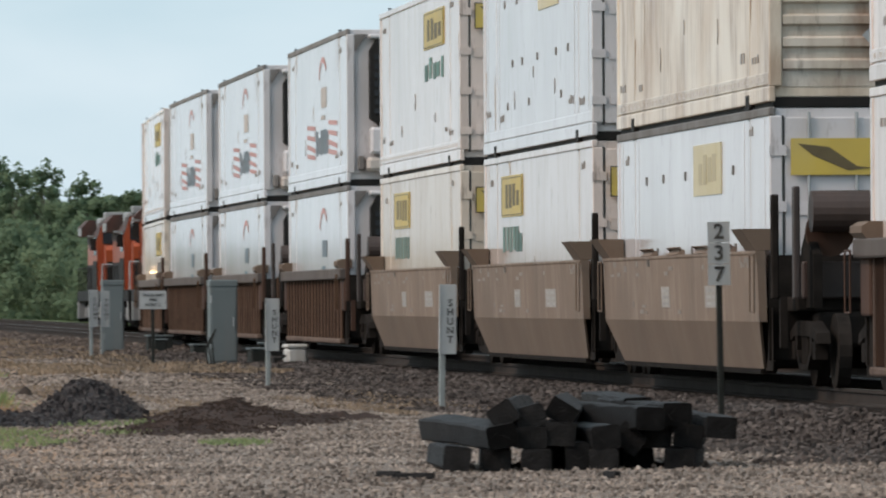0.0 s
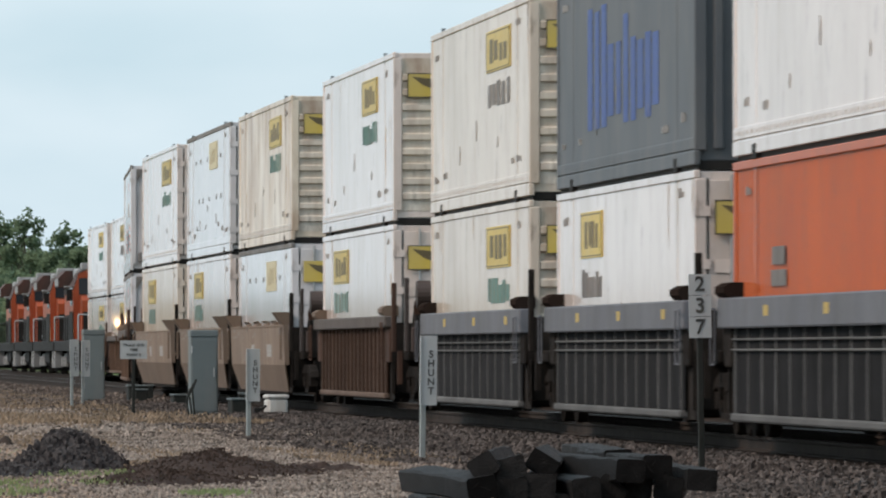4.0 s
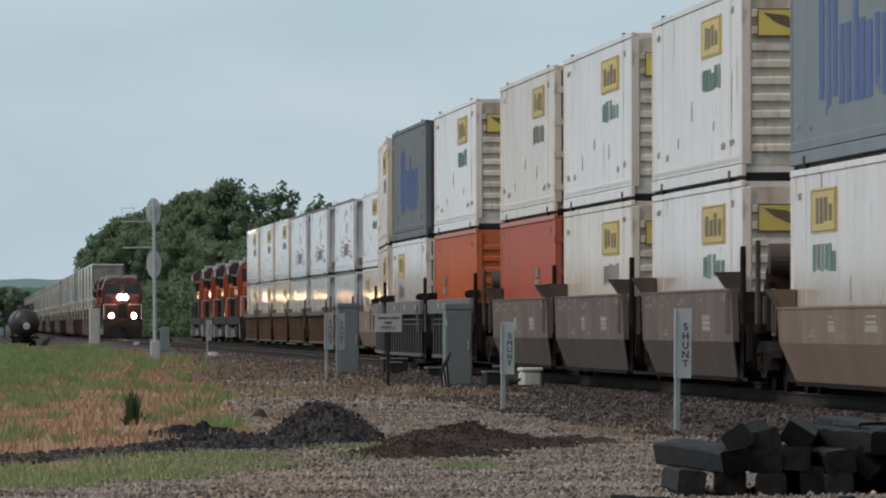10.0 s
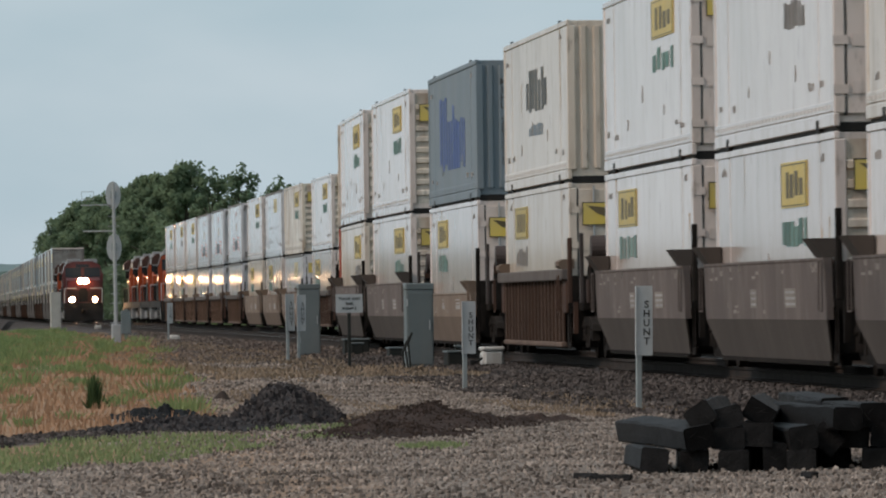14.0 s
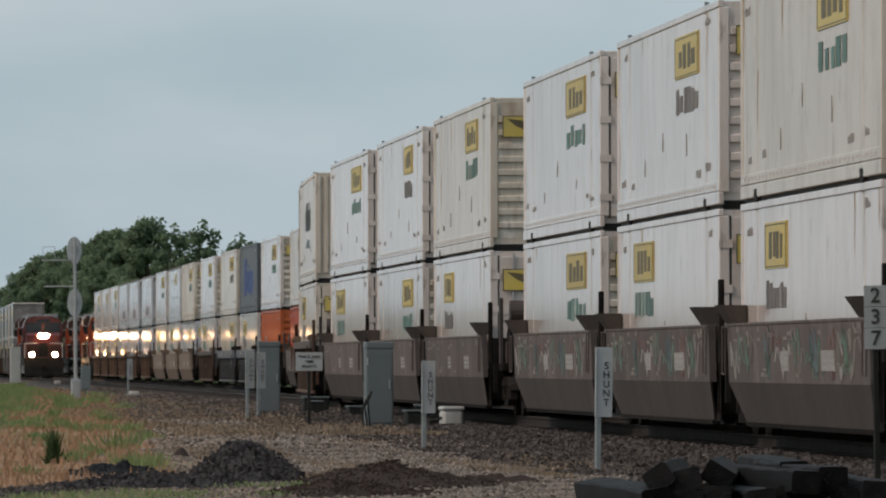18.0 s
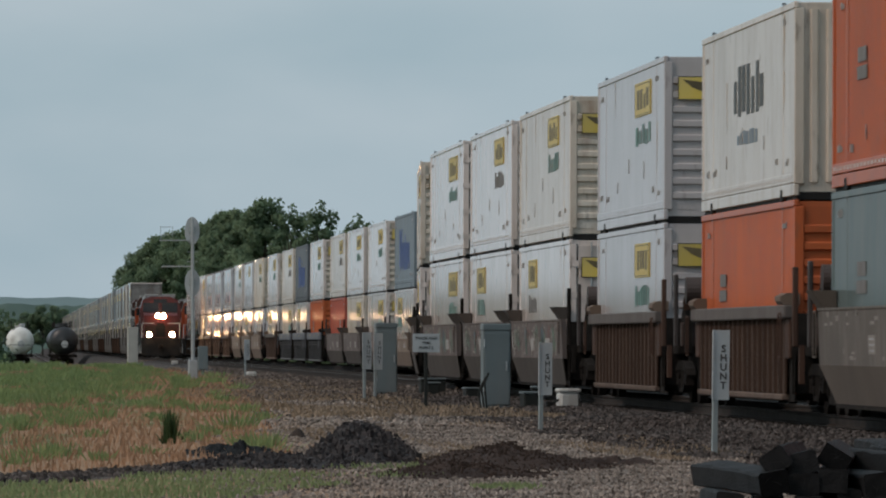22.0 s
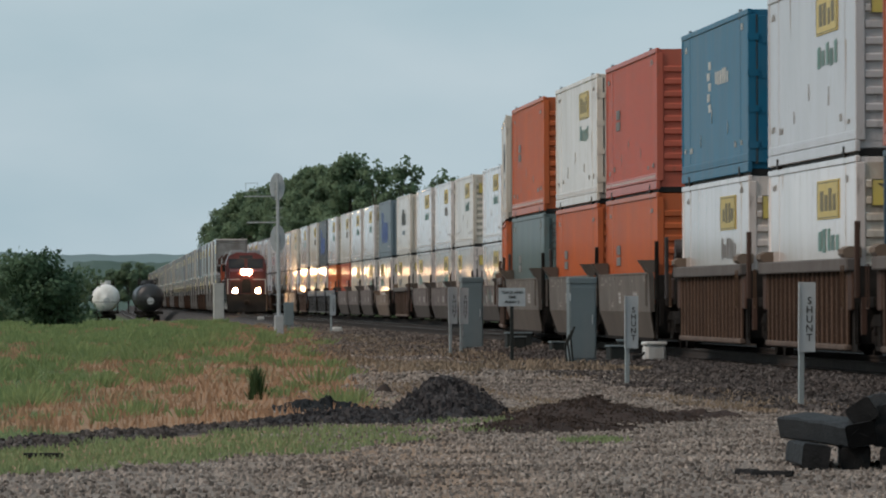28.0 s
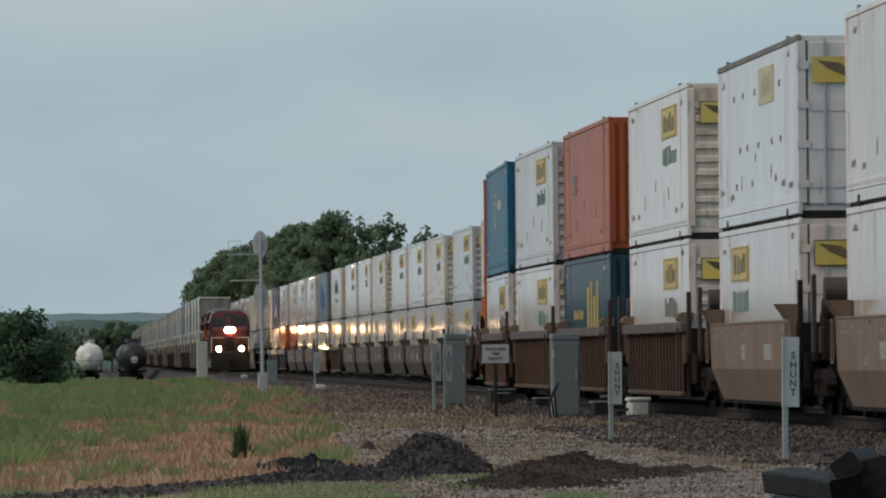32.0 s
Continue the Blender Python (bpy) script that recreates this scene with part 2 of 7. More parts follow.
RUST = (0.16, 0.075, 0.035)
M = dict(
    white=surface("white_paint", (0.675, 0.588, 0.545), (0.585, 0.500, 0.452), 0.35, 0.4, bump=0.02, fine=9, vary=0.10, stain=(0.40, 0.335, 0.27), streak=0.55, coat=1.0, scuff=0.6, spec=0.0, ribs=0.35),
    white_rib=surface("cool_white_paint", (0.630, 0.610, 0.620), (0.555, 0.535, 0.540), 0.5, 0.4, bump=0.02, fine=9, vary=0.07, stain=(0.42, 0.40, 0.37), streak=0.4, coat=1.0, scuff=0.45, spec=0.0),
    palegrey=surface("pale_lilac_grey_paint", (0.47, 0.435, 0.43), (0.415, 0.38, 0.375), 0.5, 0.4, bump=0.02, fine=9, vary=0.04, stain=(0.36, 0.33, 0.31), streak=0.4, coat=0.8, scuff=0.4, spec=0.0, ribs=0.35),
    stencil=surface("worn_grey_stencil", (0.27, 0.255, 0.245), (0.38, 0.36, 0.34), 4, 0.6, bump=0, vary=0.15),
    data_pale=surface("pale_stencil_panel", (0.36, 0.335, 0.305), (0.27, 0.245, 0.22), 5, 0.7, bump=0.03, vary=0.1, stain=(0.20, 0.17, 0.148), streak=0.7),
    cream=surface("cream_paint", (0.635, 0.555, 0.475), (0.545, 0.465, 0.385), 0.35, 0.4, bump=0.02, fine=9, vary=0.08, stain=(0.36, 0.28, 0.20), streak=0.6, coat=0.7, scuff=0.65, spec=0.0, ribs=0.35),
    dirty=surface("dirty_white_paint", (0.68, 0.62, 0.53), (0.50, 0.38, 0.27), 0.6, 0.5, bump=0.05, fine=9, vary=0.1, stain=RUST, streak=0.7, spec=0.05, coat=0.4, ribs=0.35),
    orange=surface("orange_paint", (0.48, 0.115, 0.040), (0.40, 0.10, 0.045), 0.5, 0.45, bump=0.03, fine=9, vary=0.08, stain=(0.30, 0.11, 0.06), streak=0.55, coat=0.36, scuff=0.5, spec=0.0),
    red=surface("faded_red_paint", (0.44, 0.105, 0.070), (0.38, 0.10, 0.070), 0.5, 0.5, bump=0.03, fine=9, vary=0.05, stain=(0.29, 0.11, 0.075), streak=0.45, coat=0.34, scuff=0.5, spec=0.0),
    grey=surface("slate_grey_paint", (0.115, 0.125, 0.135), (0.09, 0.10, 0.11), 0.5, 0.4, bump=0.04, fine=9, vary=0.04, stain=(0.2, 0.19, 0.17), streak=0.3, coat=0.2, spec=0.0),
    bluegrey=surface("blue_grey_paint", (0.18, 0.22, 0.25), (0.15, 0.19, 0.21), 0.5, 0.4, bump=0.04, fine=9, vary=0.04, stain=(0.26, 0.25, 0.23), streak=0.3, coat=0.2, spec=0.0),
    blue=surface("teal_blue_paint", (0.012, 0.115, 0.20), (0.018, 0.10, 0.165), 0.5, 0.6, bump=0.04, fine=9, vary=0.05, stain=(0.09, 0.13, 0.16), streak=0.4, coat=0.3, spec=0.0),
    navy=surface("dark_teal_paint", (0.02, 0.06, 0.085), (0.03, 0.05, 0.065), 0.5, 0.6, bump=0.04, fine=9, vary=0.05, stain=(0.09, 0.09, 0.08), streak=0.4, coat=0.3, spec=0.0),
    endrust=surface("rust_streaked_end_paint", (0.66, 0.61, 0.54), (0.52, 0.44, 0.35), 0.9, 0.55, bump=0.05, fine=9, vary=0.12, stain=(0.20, 0.10, 0.055), streak=0.85, scuff=0.6, spec=0.05),
    yellow=surface("yellow_panel", (0.60, 0.44, 0.08), (0.50, 0.37, 0.09), 1.5, 0.4, bump=0.03, fine=12, vary=0.15, stain=(0.50, 0.44, 0.26), streak=0.4),
    ink=surface("black_marking", (0.03, 0.03, 0.03), (0.06, 0.06, 0.05), 4, 0.5, bump=0, vary=0.2),
    panel_ink=surface("brown_panel_marking", (0.10, 0.075, 0.035), (0.13, 0.10, 0.045), 4, 0.5, bump=0, vary=0.2),
    green_ink=surface("green_marking", (0.045, 0.145, 0.115), (0.09, 0.18, 0.15), 4, 0.5, bump=0, vary=0.3, stain=(0.4, 0.42, 0.38), streak=0.4),
    blue_ink=surface("blue_marking", (0.03, 0.07, 0.28), (0.04, 0.08, 0.24), 4, 0.5, bump=0, vary=0.1),
    red_ink=surface("red_marking", (0.50, 0.25, 0.24), (0.52, 0.31, 0.29), 4, 0.5, bump=0, vary=0.1),
    pale_ink=surface("pale_marking", (0.55, 0.54, 0.51), (0.40, 0.39, 0.36), 4, 0.5, bump=0, vary=0.1),
    gold_ink=surface("ochre_marking", (0.5, 0.34, 0.06), (0.4, 0.28, 0.06), 4, 0.5, bump=0, vary=0.1),
    black=surface("black_steel", (0.010, 0.0095, 0.009), (0.02, 0.018, 0.016), 2, 0.7, bump=0.15, vary=0.2, spec=0.25),
    # near-black for oily running gear and for shade inside wells and joints
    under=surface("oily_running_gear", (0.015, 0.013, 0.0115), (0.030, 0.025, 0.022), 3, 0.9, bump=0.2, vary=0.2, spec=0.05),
    tan=surface("tan_brown_well_paint", (0.200, 0.145, 0.108), (0.155, 0.115, 0.088), 0.5, 0.7, bump=0.08, fine=20, vary=0.10, stain=(0.30, 0.235, 0.19), streak=0.75, spec=0.25, scuff=0.8),
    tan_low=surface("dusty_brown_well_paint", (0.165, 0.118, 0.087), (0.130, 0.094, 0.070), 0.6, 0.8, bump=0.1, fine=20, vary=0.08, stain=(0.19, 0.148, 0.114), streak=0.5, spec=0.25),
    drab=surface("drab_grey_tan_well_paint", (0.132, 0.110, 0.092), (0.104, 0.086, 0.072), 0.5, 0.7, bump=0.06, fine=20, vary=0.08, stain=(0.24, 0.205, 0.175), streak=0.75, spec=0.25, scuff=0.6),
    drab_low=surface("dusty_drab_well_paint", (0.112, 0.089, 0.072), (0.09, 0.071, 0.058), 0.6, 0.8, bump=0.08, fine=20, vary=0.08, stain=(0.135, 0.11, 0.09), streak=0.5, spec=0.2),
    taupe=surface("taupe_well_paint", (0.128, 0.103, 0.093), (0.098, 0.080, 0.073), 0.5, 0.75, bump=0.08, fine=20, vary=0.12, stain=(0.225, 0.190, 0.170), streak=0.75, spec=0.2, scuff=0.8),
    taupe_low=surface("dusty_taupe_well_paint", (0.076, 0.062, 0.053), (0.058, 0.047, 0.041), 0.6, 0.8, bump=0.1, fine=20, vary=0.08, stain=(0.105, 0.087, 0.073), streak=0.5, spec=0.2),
    brown=surface("rusty_brown_well_paint", (0.085, 0.045, 0.031), (0.058, 0.034, 0.025), 0.8, 0.8, bump=0.1, fine=20, vary=0.15, stain=(0.035, 0.026, 0.022), streak=0.5, spec=0.2),
    ochre=surface("rusted_ochre_well_paint", (0.110, 0.060, 0.034), (0.078, 0.045, 0.028), 0.8, 0.8, bump=0.1, fine=20, vary=0.12, stain=(0.06, 0.035, 0.024), streak=0.6, spec=0.2),
    slate=surface("blue_slate_well_paint", (0.135, 0.142, 0.160), (0.105, 0.108, 0.118), 0.8, 0.7, bump=0.1, fine=20, vary=0.10, stain=(0.17, 0.18, 0.185), streak=0.6, spec=0.25, scuff=0.5),
    web=surface("dark_rusty_web", (0.028, 0.020, 0.017), (0.020, 0.015, 0.0125), 2, 0.95, bump=0.0, vary=0.15, spec=0.0),
    tank_black=surface("black_tank_paint", (0.02, 0.02, 0.022), (0.03, 0.03, 0.03), 1, 0.4, bump=0.05),
    tank_white=surface("white_tank_paint", (0.72, 0.72, 0.69), (0.6, 0.58, 0.54), 0.6, 0.45, bump=0.05, stain=RUST, streak=0.4),
    loco_orange=surface("locomotive_orange", (0.36, 0.072, 0.025), (0.28, 0.058, 0.022), 0.7, 0.4, bump=0.03, vary=0.08, stain=(0.14, 0.05, 0.03), streak=0.5, coat=0.15, spec=0.2),
    loco_red=surface("locomotive_red", (0.10, 0.015, 0.013), (0.075, 0.013, 0.012), 0.7, 0.3, bump=0.04, vary=0.05, stain=(0.12, 0.05, 0.04), streak=0.4, coat=0.4),
    loco_grey=surface("locomotive_grey", (0.26, 0.26, 0.255), (0.2, 0.2, 0.2), 1, 0.4, bump=0.04),
    glass=surface("dark_cab_glass", (0.02, 0.025, 0.03), (0.03, 0.035, 0.04), 1, 0.12, bump=0, vary=0),
    rail=surface("rail_steel", (0.034, 0.027, 0.023), (0.05, 0.04, 0.034), 2, 0.85, bump=0.1, spec=0.12),
    sleeper=surface("weathered_sleeper", (0.028, 0.023, 0.020), (0.02, 0.017, 0.015), 5, 0.95, bump=0.5, fine=60, vary=0.25, spec=0.15),
    creosote=surface("creosoted_tie_wood", (0.0042, 0.0044, 0.005), (0.0105, 0.0105, 0.011), 9, 0.7, bump=0.6, fine=45, vary=0.4, spec=0.3, scuff=0.12),
    tie_end=surface("cut_tie_end", (0.016, 0.0155, 0.0155), (0.0065, 0.0065, 0.0065), 9, 0.9, bump=0.6, fine=50, vary=0.7, spec=0.12),
    cabinet=surface("grey_green_cabinet_paint", (0.130, 0.162, 0.168), (0.105, 0.132, 0.138), 1.2, 0.5, bump=0.08, vary=0.05, stain=(0.20, 0.20, 0.19), streak=0.4, scuff=0.3),
    alu=surface("weathered_aluminium", (0.40, 0.425, 0.43), (0.33, 0.35, 0.36), 3, 0.5, metal=0.2, bump=0.06, stain=(0.24, 0.22, 0.20), streak=0.3),
    signwhite=surface("white_sign_sheet", (0.43, 0.455, 0.46), (0.37, 0.39, 0.395), 3, 0.5, bump=0.03, stain=(0.30, 0.28, 0.25), streak=0.35),
    postgrey=surface("galvanised_post", (0.30, 0.34, 0.34), (0.24, 0.27, 0.27), 4, 0.55, metal=0.3, bump=0.1),
    postdark=surface("dark_green_post", (0.018, 0.021, 0.019), (0.028, 0.029, 0.026), 4, 0.7, bump=0.1, spec=0.2),
    boxwhite=surface("off_white_machine_paint", (0.58, 0.58, 0.55), (0.46, 0.45, 0.42), 3, 0.55, bump=0.1, stain=RUST, streak=0.35),
    concrete=surface("pale_concrete", (0.42, 0.41, 0.38), (0.34, 0.33, 0.30), 2, 0.85, bump=0.2),
    tarp=surface("black_plastic_sheet", (0.009, 0.009, 0.0095), (0.016, 0.016, 0.016), 3, 0.8, bump=0.6, fine=9, spec=0.1),
    rustorange=surface("rusty_orange_paint", (0.39, 0.098, 0.044), (0.31, 0.080, 0.039), 0.5, 0.5, bump=0.04, fine=9, vary=0.05, stain=(0.16, 0.055, 0.035), streak=0.6, scuff=0.6, coat=0.3, spec=0.0),
    chord=surface("scuffed_grey_chord_paint", (0.125, 0.108, 0.098), (0.095, 0.080, 0.072), 1.0, 0.75, bump=0.08, fine=20, vary=0.12, stain=(0.07, 0.045, 0.035), streak=0.5, spec=0.2),
    dirt=surface("dark_brown_dirt", (0.052, 0.036, 0.030), (0.030, 0.021, 0.018), 1.3, 0.95, bump=0.9, fine=22, vary=0.05, spec=0.1),
    taupe_dust=surface("dull_stencil_paint", (0.27, 0.235, 0.205), (0.18, 0.15, 0.13), 6, 0.7, bump=0.05, vary=0.1, stain=(0.14, 0.115, 0.098), streak=0.8),
    rust=surface("rust_drip", (0.085, 0.042, 0.024), (0.15, 0.085, 0.05), 3, 0.9, bump=0.1, vary=0.2, spec=0.15),
    rib_rust=surface("worn_rust_brown_rib_paint", (0.205, 0.130, 0.090), (0.140, 0.087, 0.060), 0.9, 0.8, bump=0.1, fine=20, vary=0.18, stain=(0.05, 0.033, 0.025), streak=0.7, spec=0.2),
    loco_dirty=surface("sooty_locomotive_orange", (0.09, 0.035, 0.024), (0.04, 0.025, 0.02), 0.8, 0.6, bump=0.05, vary=0.05, stain=(0.03, 0.025, 0.022), streak=0.8, spec=0.25),
    rib_grey=surface("grimy_grey_brown_rib_paint", (0.155, 0.112, 0.090), (0.105, 0.076, 0.062), 0.9, 0.85, bump=0.1, fine=20, vary=0.2, stain=(0.045, 0.032, 0.026), streak=0.6, spec=0.1),
    rib_slate=surface("grimy_slate_rib_paint", (0.125, 0.126, 0.124), (0.085, 0.086, 0.085), 0.9, 0.85, bump=0.1, fine=20, vary=0.18, spec=0.1),
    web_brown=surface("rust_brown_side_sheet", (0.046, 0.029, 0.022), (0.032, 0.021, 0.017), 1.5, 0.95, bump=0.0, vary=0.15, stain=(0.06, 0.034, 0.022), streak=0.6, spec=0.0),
    railtop=surface("polished_rail_head", (0.30, 0.28, 0.26), (0.22, 0.20, 0.18), 3, 0.38, metal=0.85, bump=0.0, vary=0.0),
    # dark tone standing for the shaded interior seen between slate ribs
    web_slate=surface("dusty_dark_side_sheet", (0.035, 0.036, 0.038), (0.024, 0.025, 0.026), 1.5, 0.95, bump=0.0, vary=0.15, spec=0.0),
    greygreen=surface("grey_green_paint", (0.125, 0.160, 0.158), (0.105, 0.135, 0.132), 0.5, 0.5, bump=0.04, fine=9, vary=0.04, stain=(0.20, 0.20, 0.18), streak=0.35, scuff=0.4, coat=0.3, spec=0.0),
    dull_red=surface("weathered_red_spray", (0.20, 0.10, 0.085), (0.15, 0.085, 0.075), 4, 0.7, bump=0, vary=0.1),
    dull_green=surface("weathered_green_spray", (0.13, 0.21, 0.145), (0.10, 0.15, 0.115), 4, 0.7, bump=0, vary=0.1),
    yellow_faded=surface("sun_faded_yellow_panel", (0.60, 0.54, 0.36), (0.55, 0.48, 0.28), 1.5, 0.5, bump=0.03, fine=12, vary=0.08, stain=(0.55, 0.52, 0.44), streak=0.5),
    faint_ink=surface("washed_out_marking", (0.40, 0.34, 0.20), (0.46, 0.40, 0.26), 4, 0.5, bump=0, vary=0.1),
    run=surface("brown_stain_run", (0.44, 0.34, 0.245), (0.30, 0.19, 0.115), 2.2, 0.7, bump=0.02, vary=0.15, stain=(0.52, 0.44, 0.35), streak=0.9, spec=0.3),
    slot=surface("dull_grey_slot", (0.53, 0.48, 0.44), (0.44, 0.39, 0.35), 3, 0.6, bump=0.0, vary=0.1),
    frame_grey=surface("grimy_grey_frame_paint", (0.21, 0.20, 0.19), (0.12, 0.105, 0.095), 1.5, 0.6, bump=0.06, vary=0.15, stain=(0.09, 0.06, 0.045), streak=0.6),
    brick_red=surface("rusty_red_valve_paint", (0.20, 0.055, 0.035), (0.12, 0.045, 0.032), 3, 0.7, bump=0.1, vary=0.1),
    tank_brown=surface("grimy_brown_tank_paint", (0.060, 0.040, 0.034), (0.034, 0.025, 0.022), 2, 0.5, bump=0.08, vary=0.1, stain=(0.10, 0.06, 0.045), streak=0.5, spec=0.4),
    bark=surface("grey_brown_bark", (0.07, 0.055, 0.042), (0.05, 0.04, 0.032), 3, 0.9, bump=0.5),
)


def leafy(name, a, b, scale=0.5, thin=0.0, spot=0.25):
    """Foliage: colour shifts from clump to clump and over the crown."""
    m = bpy.data.materials.new(name)
    m.use_nodes = True
    n, l = nodes_of(m)
    bs = n["Principled BSDF"]
    geo = n.new("ShaderNodeNewGeometry")
    tc = n.new("ShaderNodeTexCoord")
    noi = n.new("ShaderNodeTexNoise")
    noi.inputs["Scale"].default_value = scale
    l.new(tc.outputs["Object"], noi.inputs["Vector"])
    add = n.new("ShaderNodeMath")
    add.operation = "ADD"
    l.new(noi.outputs["Fac"], add.inputs[0])
    sub = n.new("ShaderNodeMapRange")
    sub.inputs["To Min"].default_value, sub.inputs["To Max"].default_value = -spot, spot
    l.new(geo.outputs["Random Per Island"], sub.inputs["Value"])
    l.new(sub.outputs[0], add.inputs[1])
    ramp = n.new("ShaderNodeValToRGB")
    ramp.color_ramp.elements[0].position, ramp.color_ramp.elements[1].position = 0.25, 0.8
    ramp.color_ramp.elements[0].color, ramp.color_ramp.elements[1].color = (*a, 1), (*b, 1)
    l.new(add.outputs[0], ramp.inputs[0])
    l.new(ramp.outputs[0], bs.inputs["Base Color"])
    bs.inputs["Roughness"].default_value = 0.85
    bs.inputs["Specular IOR Level"].default_value = 0.1
    if thin > 0:
        tr, mx = n.new("ShaderNodeBsdfTranslucent"), n.new("ShaderNodeMixShader")
        l.new(ramp.outputs[0], tr.inputs["Color"])
        mx.inputs[0].default_value = thin
        l.new(bs.outputs[0], mx.inputs[1])
        l.new(tr.outputs[0], mx.inputs[2])
        l.new(mx.outputs[0], n["Material Output"].inputs["Surface"])
    return m


# tree leaf tones are lifted to carry the haze of distance
M["leaf"] = leafy("oak_leaves", (0.128, 0.190, 0.122), (0.195, 0.268, 0.155), 0.22, 0.45, 0.08)
M["leaf_near"] = leafy("shrub_leaves", (0.062, 0.110, 0.068), (0.105, 0.165, 0.092), 0.6, 0.3, 0.14)
M["leaf_far"] = leafy("distant_leaves", (0.060, 0.095, 0.082), (0.095, 0.135, 0.11), 0.05)
# distance haze is mixed into this paler, bluer leaf colour
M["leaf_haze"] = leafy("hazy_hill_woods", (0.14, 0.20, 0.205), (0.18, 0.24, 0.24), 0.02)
M["grass"] = leafy("meadow_grass", (0.175, 0.232, 0.108), (0.270, 0.322, 0.158), 0.25, 0.35)
M["straw"] = leafy("dry_straw", (0.315, 0.190, 0.118), (0.43, 0.266, 0.165), 0.3, 0.2, 0.15)
M["hay"] = leafy("pale_dead_grass", (0.205, 0.158, 0.112), (0.30, 0.23, 0.165), 0.5)
M["weed"] = leafy("weed_leaves", (0.178, 0.240, 0.105), (0.290, 0.345, 0.150), 0.5, 0.45)
M["weed_dark"] = leafy("dark_weed_leaves", (0.045, 0.075, 0.032), (0.085, 0.125, 0.05), 2, 0.3)
M["stone_dark"] = leafy("dark_ballast_stone", (0.034, 0.029, 0.027), (0.140, 0.120, 0.110), 2)
M["stone_dust"] = leafy("dusty_brown_ballast_stone", (0.070, 0.056, 0.048), (0.200, 0.163, 0.140), 0.12)
M["stone_pale"] = leafy("pale_gravel_stone", (0.098, 0.081, 0.070), (0.39, 0.332, 0.286), 0.7)
M["stone_coal"] = leafy("cinder_stone", (0.022, 0.020, 0.021), (0.085, 0.077, 0.076), 2)
M["stone_brown"] = leafy("brown_dirt_crumb", (0.036, 0.026, 0.021), (0.062, 0.044, 0.036), 2)
LAMP = glowing("lit_headlamp", (1.0, 0.60, 0.29), 400.0)


# ---------------------------------------------------------------- mesh helpers
def mesh_of(name, verts, faces, material, smooth=False):
    me = bpy.data.meshes.new(name)
    me.from_pydata([tuple(v) for v in verts], [], [tuple(f) for f in faces])
    me.materials.append(material)
    if smooth:
        me.polygons.foreach_set("use_smooth", [True] * len(me.polygons))
    me.update()
    return me


class Solid:
    """Vertices and faces that grow into one mesh."""

    def __init__(self):
        self.v, self.f = [], []

    def add(self, verts, faces):
        k = len(self.v)
        self.v += [tuple(p) for p in verts]
        self.f += [tuple(i + k for i in q) for q in faces]
        return self

    def box(self, x0, x1, y0, y1, z0, z1, c=0.0):
        """A box, its vertical and top edges chamfered by c."""
        if c <= 0:
            v = [(x, y, z) for z in (z0, z1) for x, y in ((x0, y0), (x1, y0), (x1, y1), (x0, y1))]
            return self.add(v, [(3, 2, 1, 0), (4, 5, 6, 7), (0, 1, 5, 4), (1, 2, 6, 5), (2, 3, 7, 6), (3, 0, 4, 7)])
        def ring(z, d):
            a, b, e, g = x0 + d, x1 - d, y0 + d, y1 - d
            return [(a + c, e, z), (b - c, e, z), (b, e + c, z), (b, g - c, z), (b - c, g, z), (a + c, g, z), (a, g - c, z), (a, e + c, z)]
        rings = [ring(z0 + c, 0), ring(z1 - c, 0), ring(z1, c * 0.6)]
        base = ring(z0, c * 0.6)
        v = base + rings[0] + rings[1] + rings[2]
        f = [tuple(range(7, -1, -1)), tuple(range(24, 32))]
        for r in range(3):
            for i in range(8):
                j = (i + 1) % 8
                f.append((r * 8 + i, r * 8 + j, r * 8 + 8 + j, r * 8 + 8 + i))
        return self.add(v, f)

    def tube(self, p, q, r0, r1=None, n=8, caps=True):
        """A round bar from p to q."""
        r1 = r0 if r1 is None else r1
        p, q = Vector(p), Vector(q)
        d = (q - p).normalized()
        s = d.orthogonal().normalized()
        u = d.cross(s)
        v = [p + (s * math.cos(a) + u * math.sin(a)) * r0 for a in [2 * math.pi * i / n for i in range(n)]]
        v += [q + (s * math.cos(a) + u * math.sin(a)) * r1 for a in [2 * math.pi * i / n for i in range(n)]]
        f = [(i, (i + 1) % n, n + (i + 1) % n, n + i) for i in range(n)]
        if caps:
            f += [tuple(range(n - 1, -1, -1)), tuple(range(n, 2 * n))]
        return self.add(v, f)

    def prism(self, outline, axis, a, b):
        """An outline of (u, v) drawn out along an axis from a to b."""
        def put(u, w, s):
            return {"x": (s, u, w), "y": (u, s, w), "z": (u, w, s)}[axis]
        n = len(outline)
        v = [put(u, w, a) for u, w in outline] + [put(u, w, b) for u, w in outline]
        f = [tuple(range(n - 1, -1, -1)), tuple(range(n, 2 * n))] + [(i, (i + 1) % n, n + (i + 1) % n, n + i) for i in range(n)]
        return self.add(v, f)


def part(name, solid, material, parent, label=""):
    ob = new(name, mesh_of(name, solid.v, solid.f, material))
    ob.parent = parent
    if label:
        ob["label"] = label
    return ob


def share(name, source, parent, m=None):
    """Another part on the mesh of a part that is already built."""
    ob = new(name, source.data)
    ob.parent = parent
    if m is not None:
        ob.matrix_basis = m
    return ob


def thing(name, label, category, group="", m=None):
    ob = new(name)
    ob.empty_display_size = 0.3
    if m is not None:
        ob.matrix_basis = m
    return tagged(ob, label, category, group)


# ---------------------------------------------------------------- the line
TRACK_A, TRACK_B = 13.41, 18.01
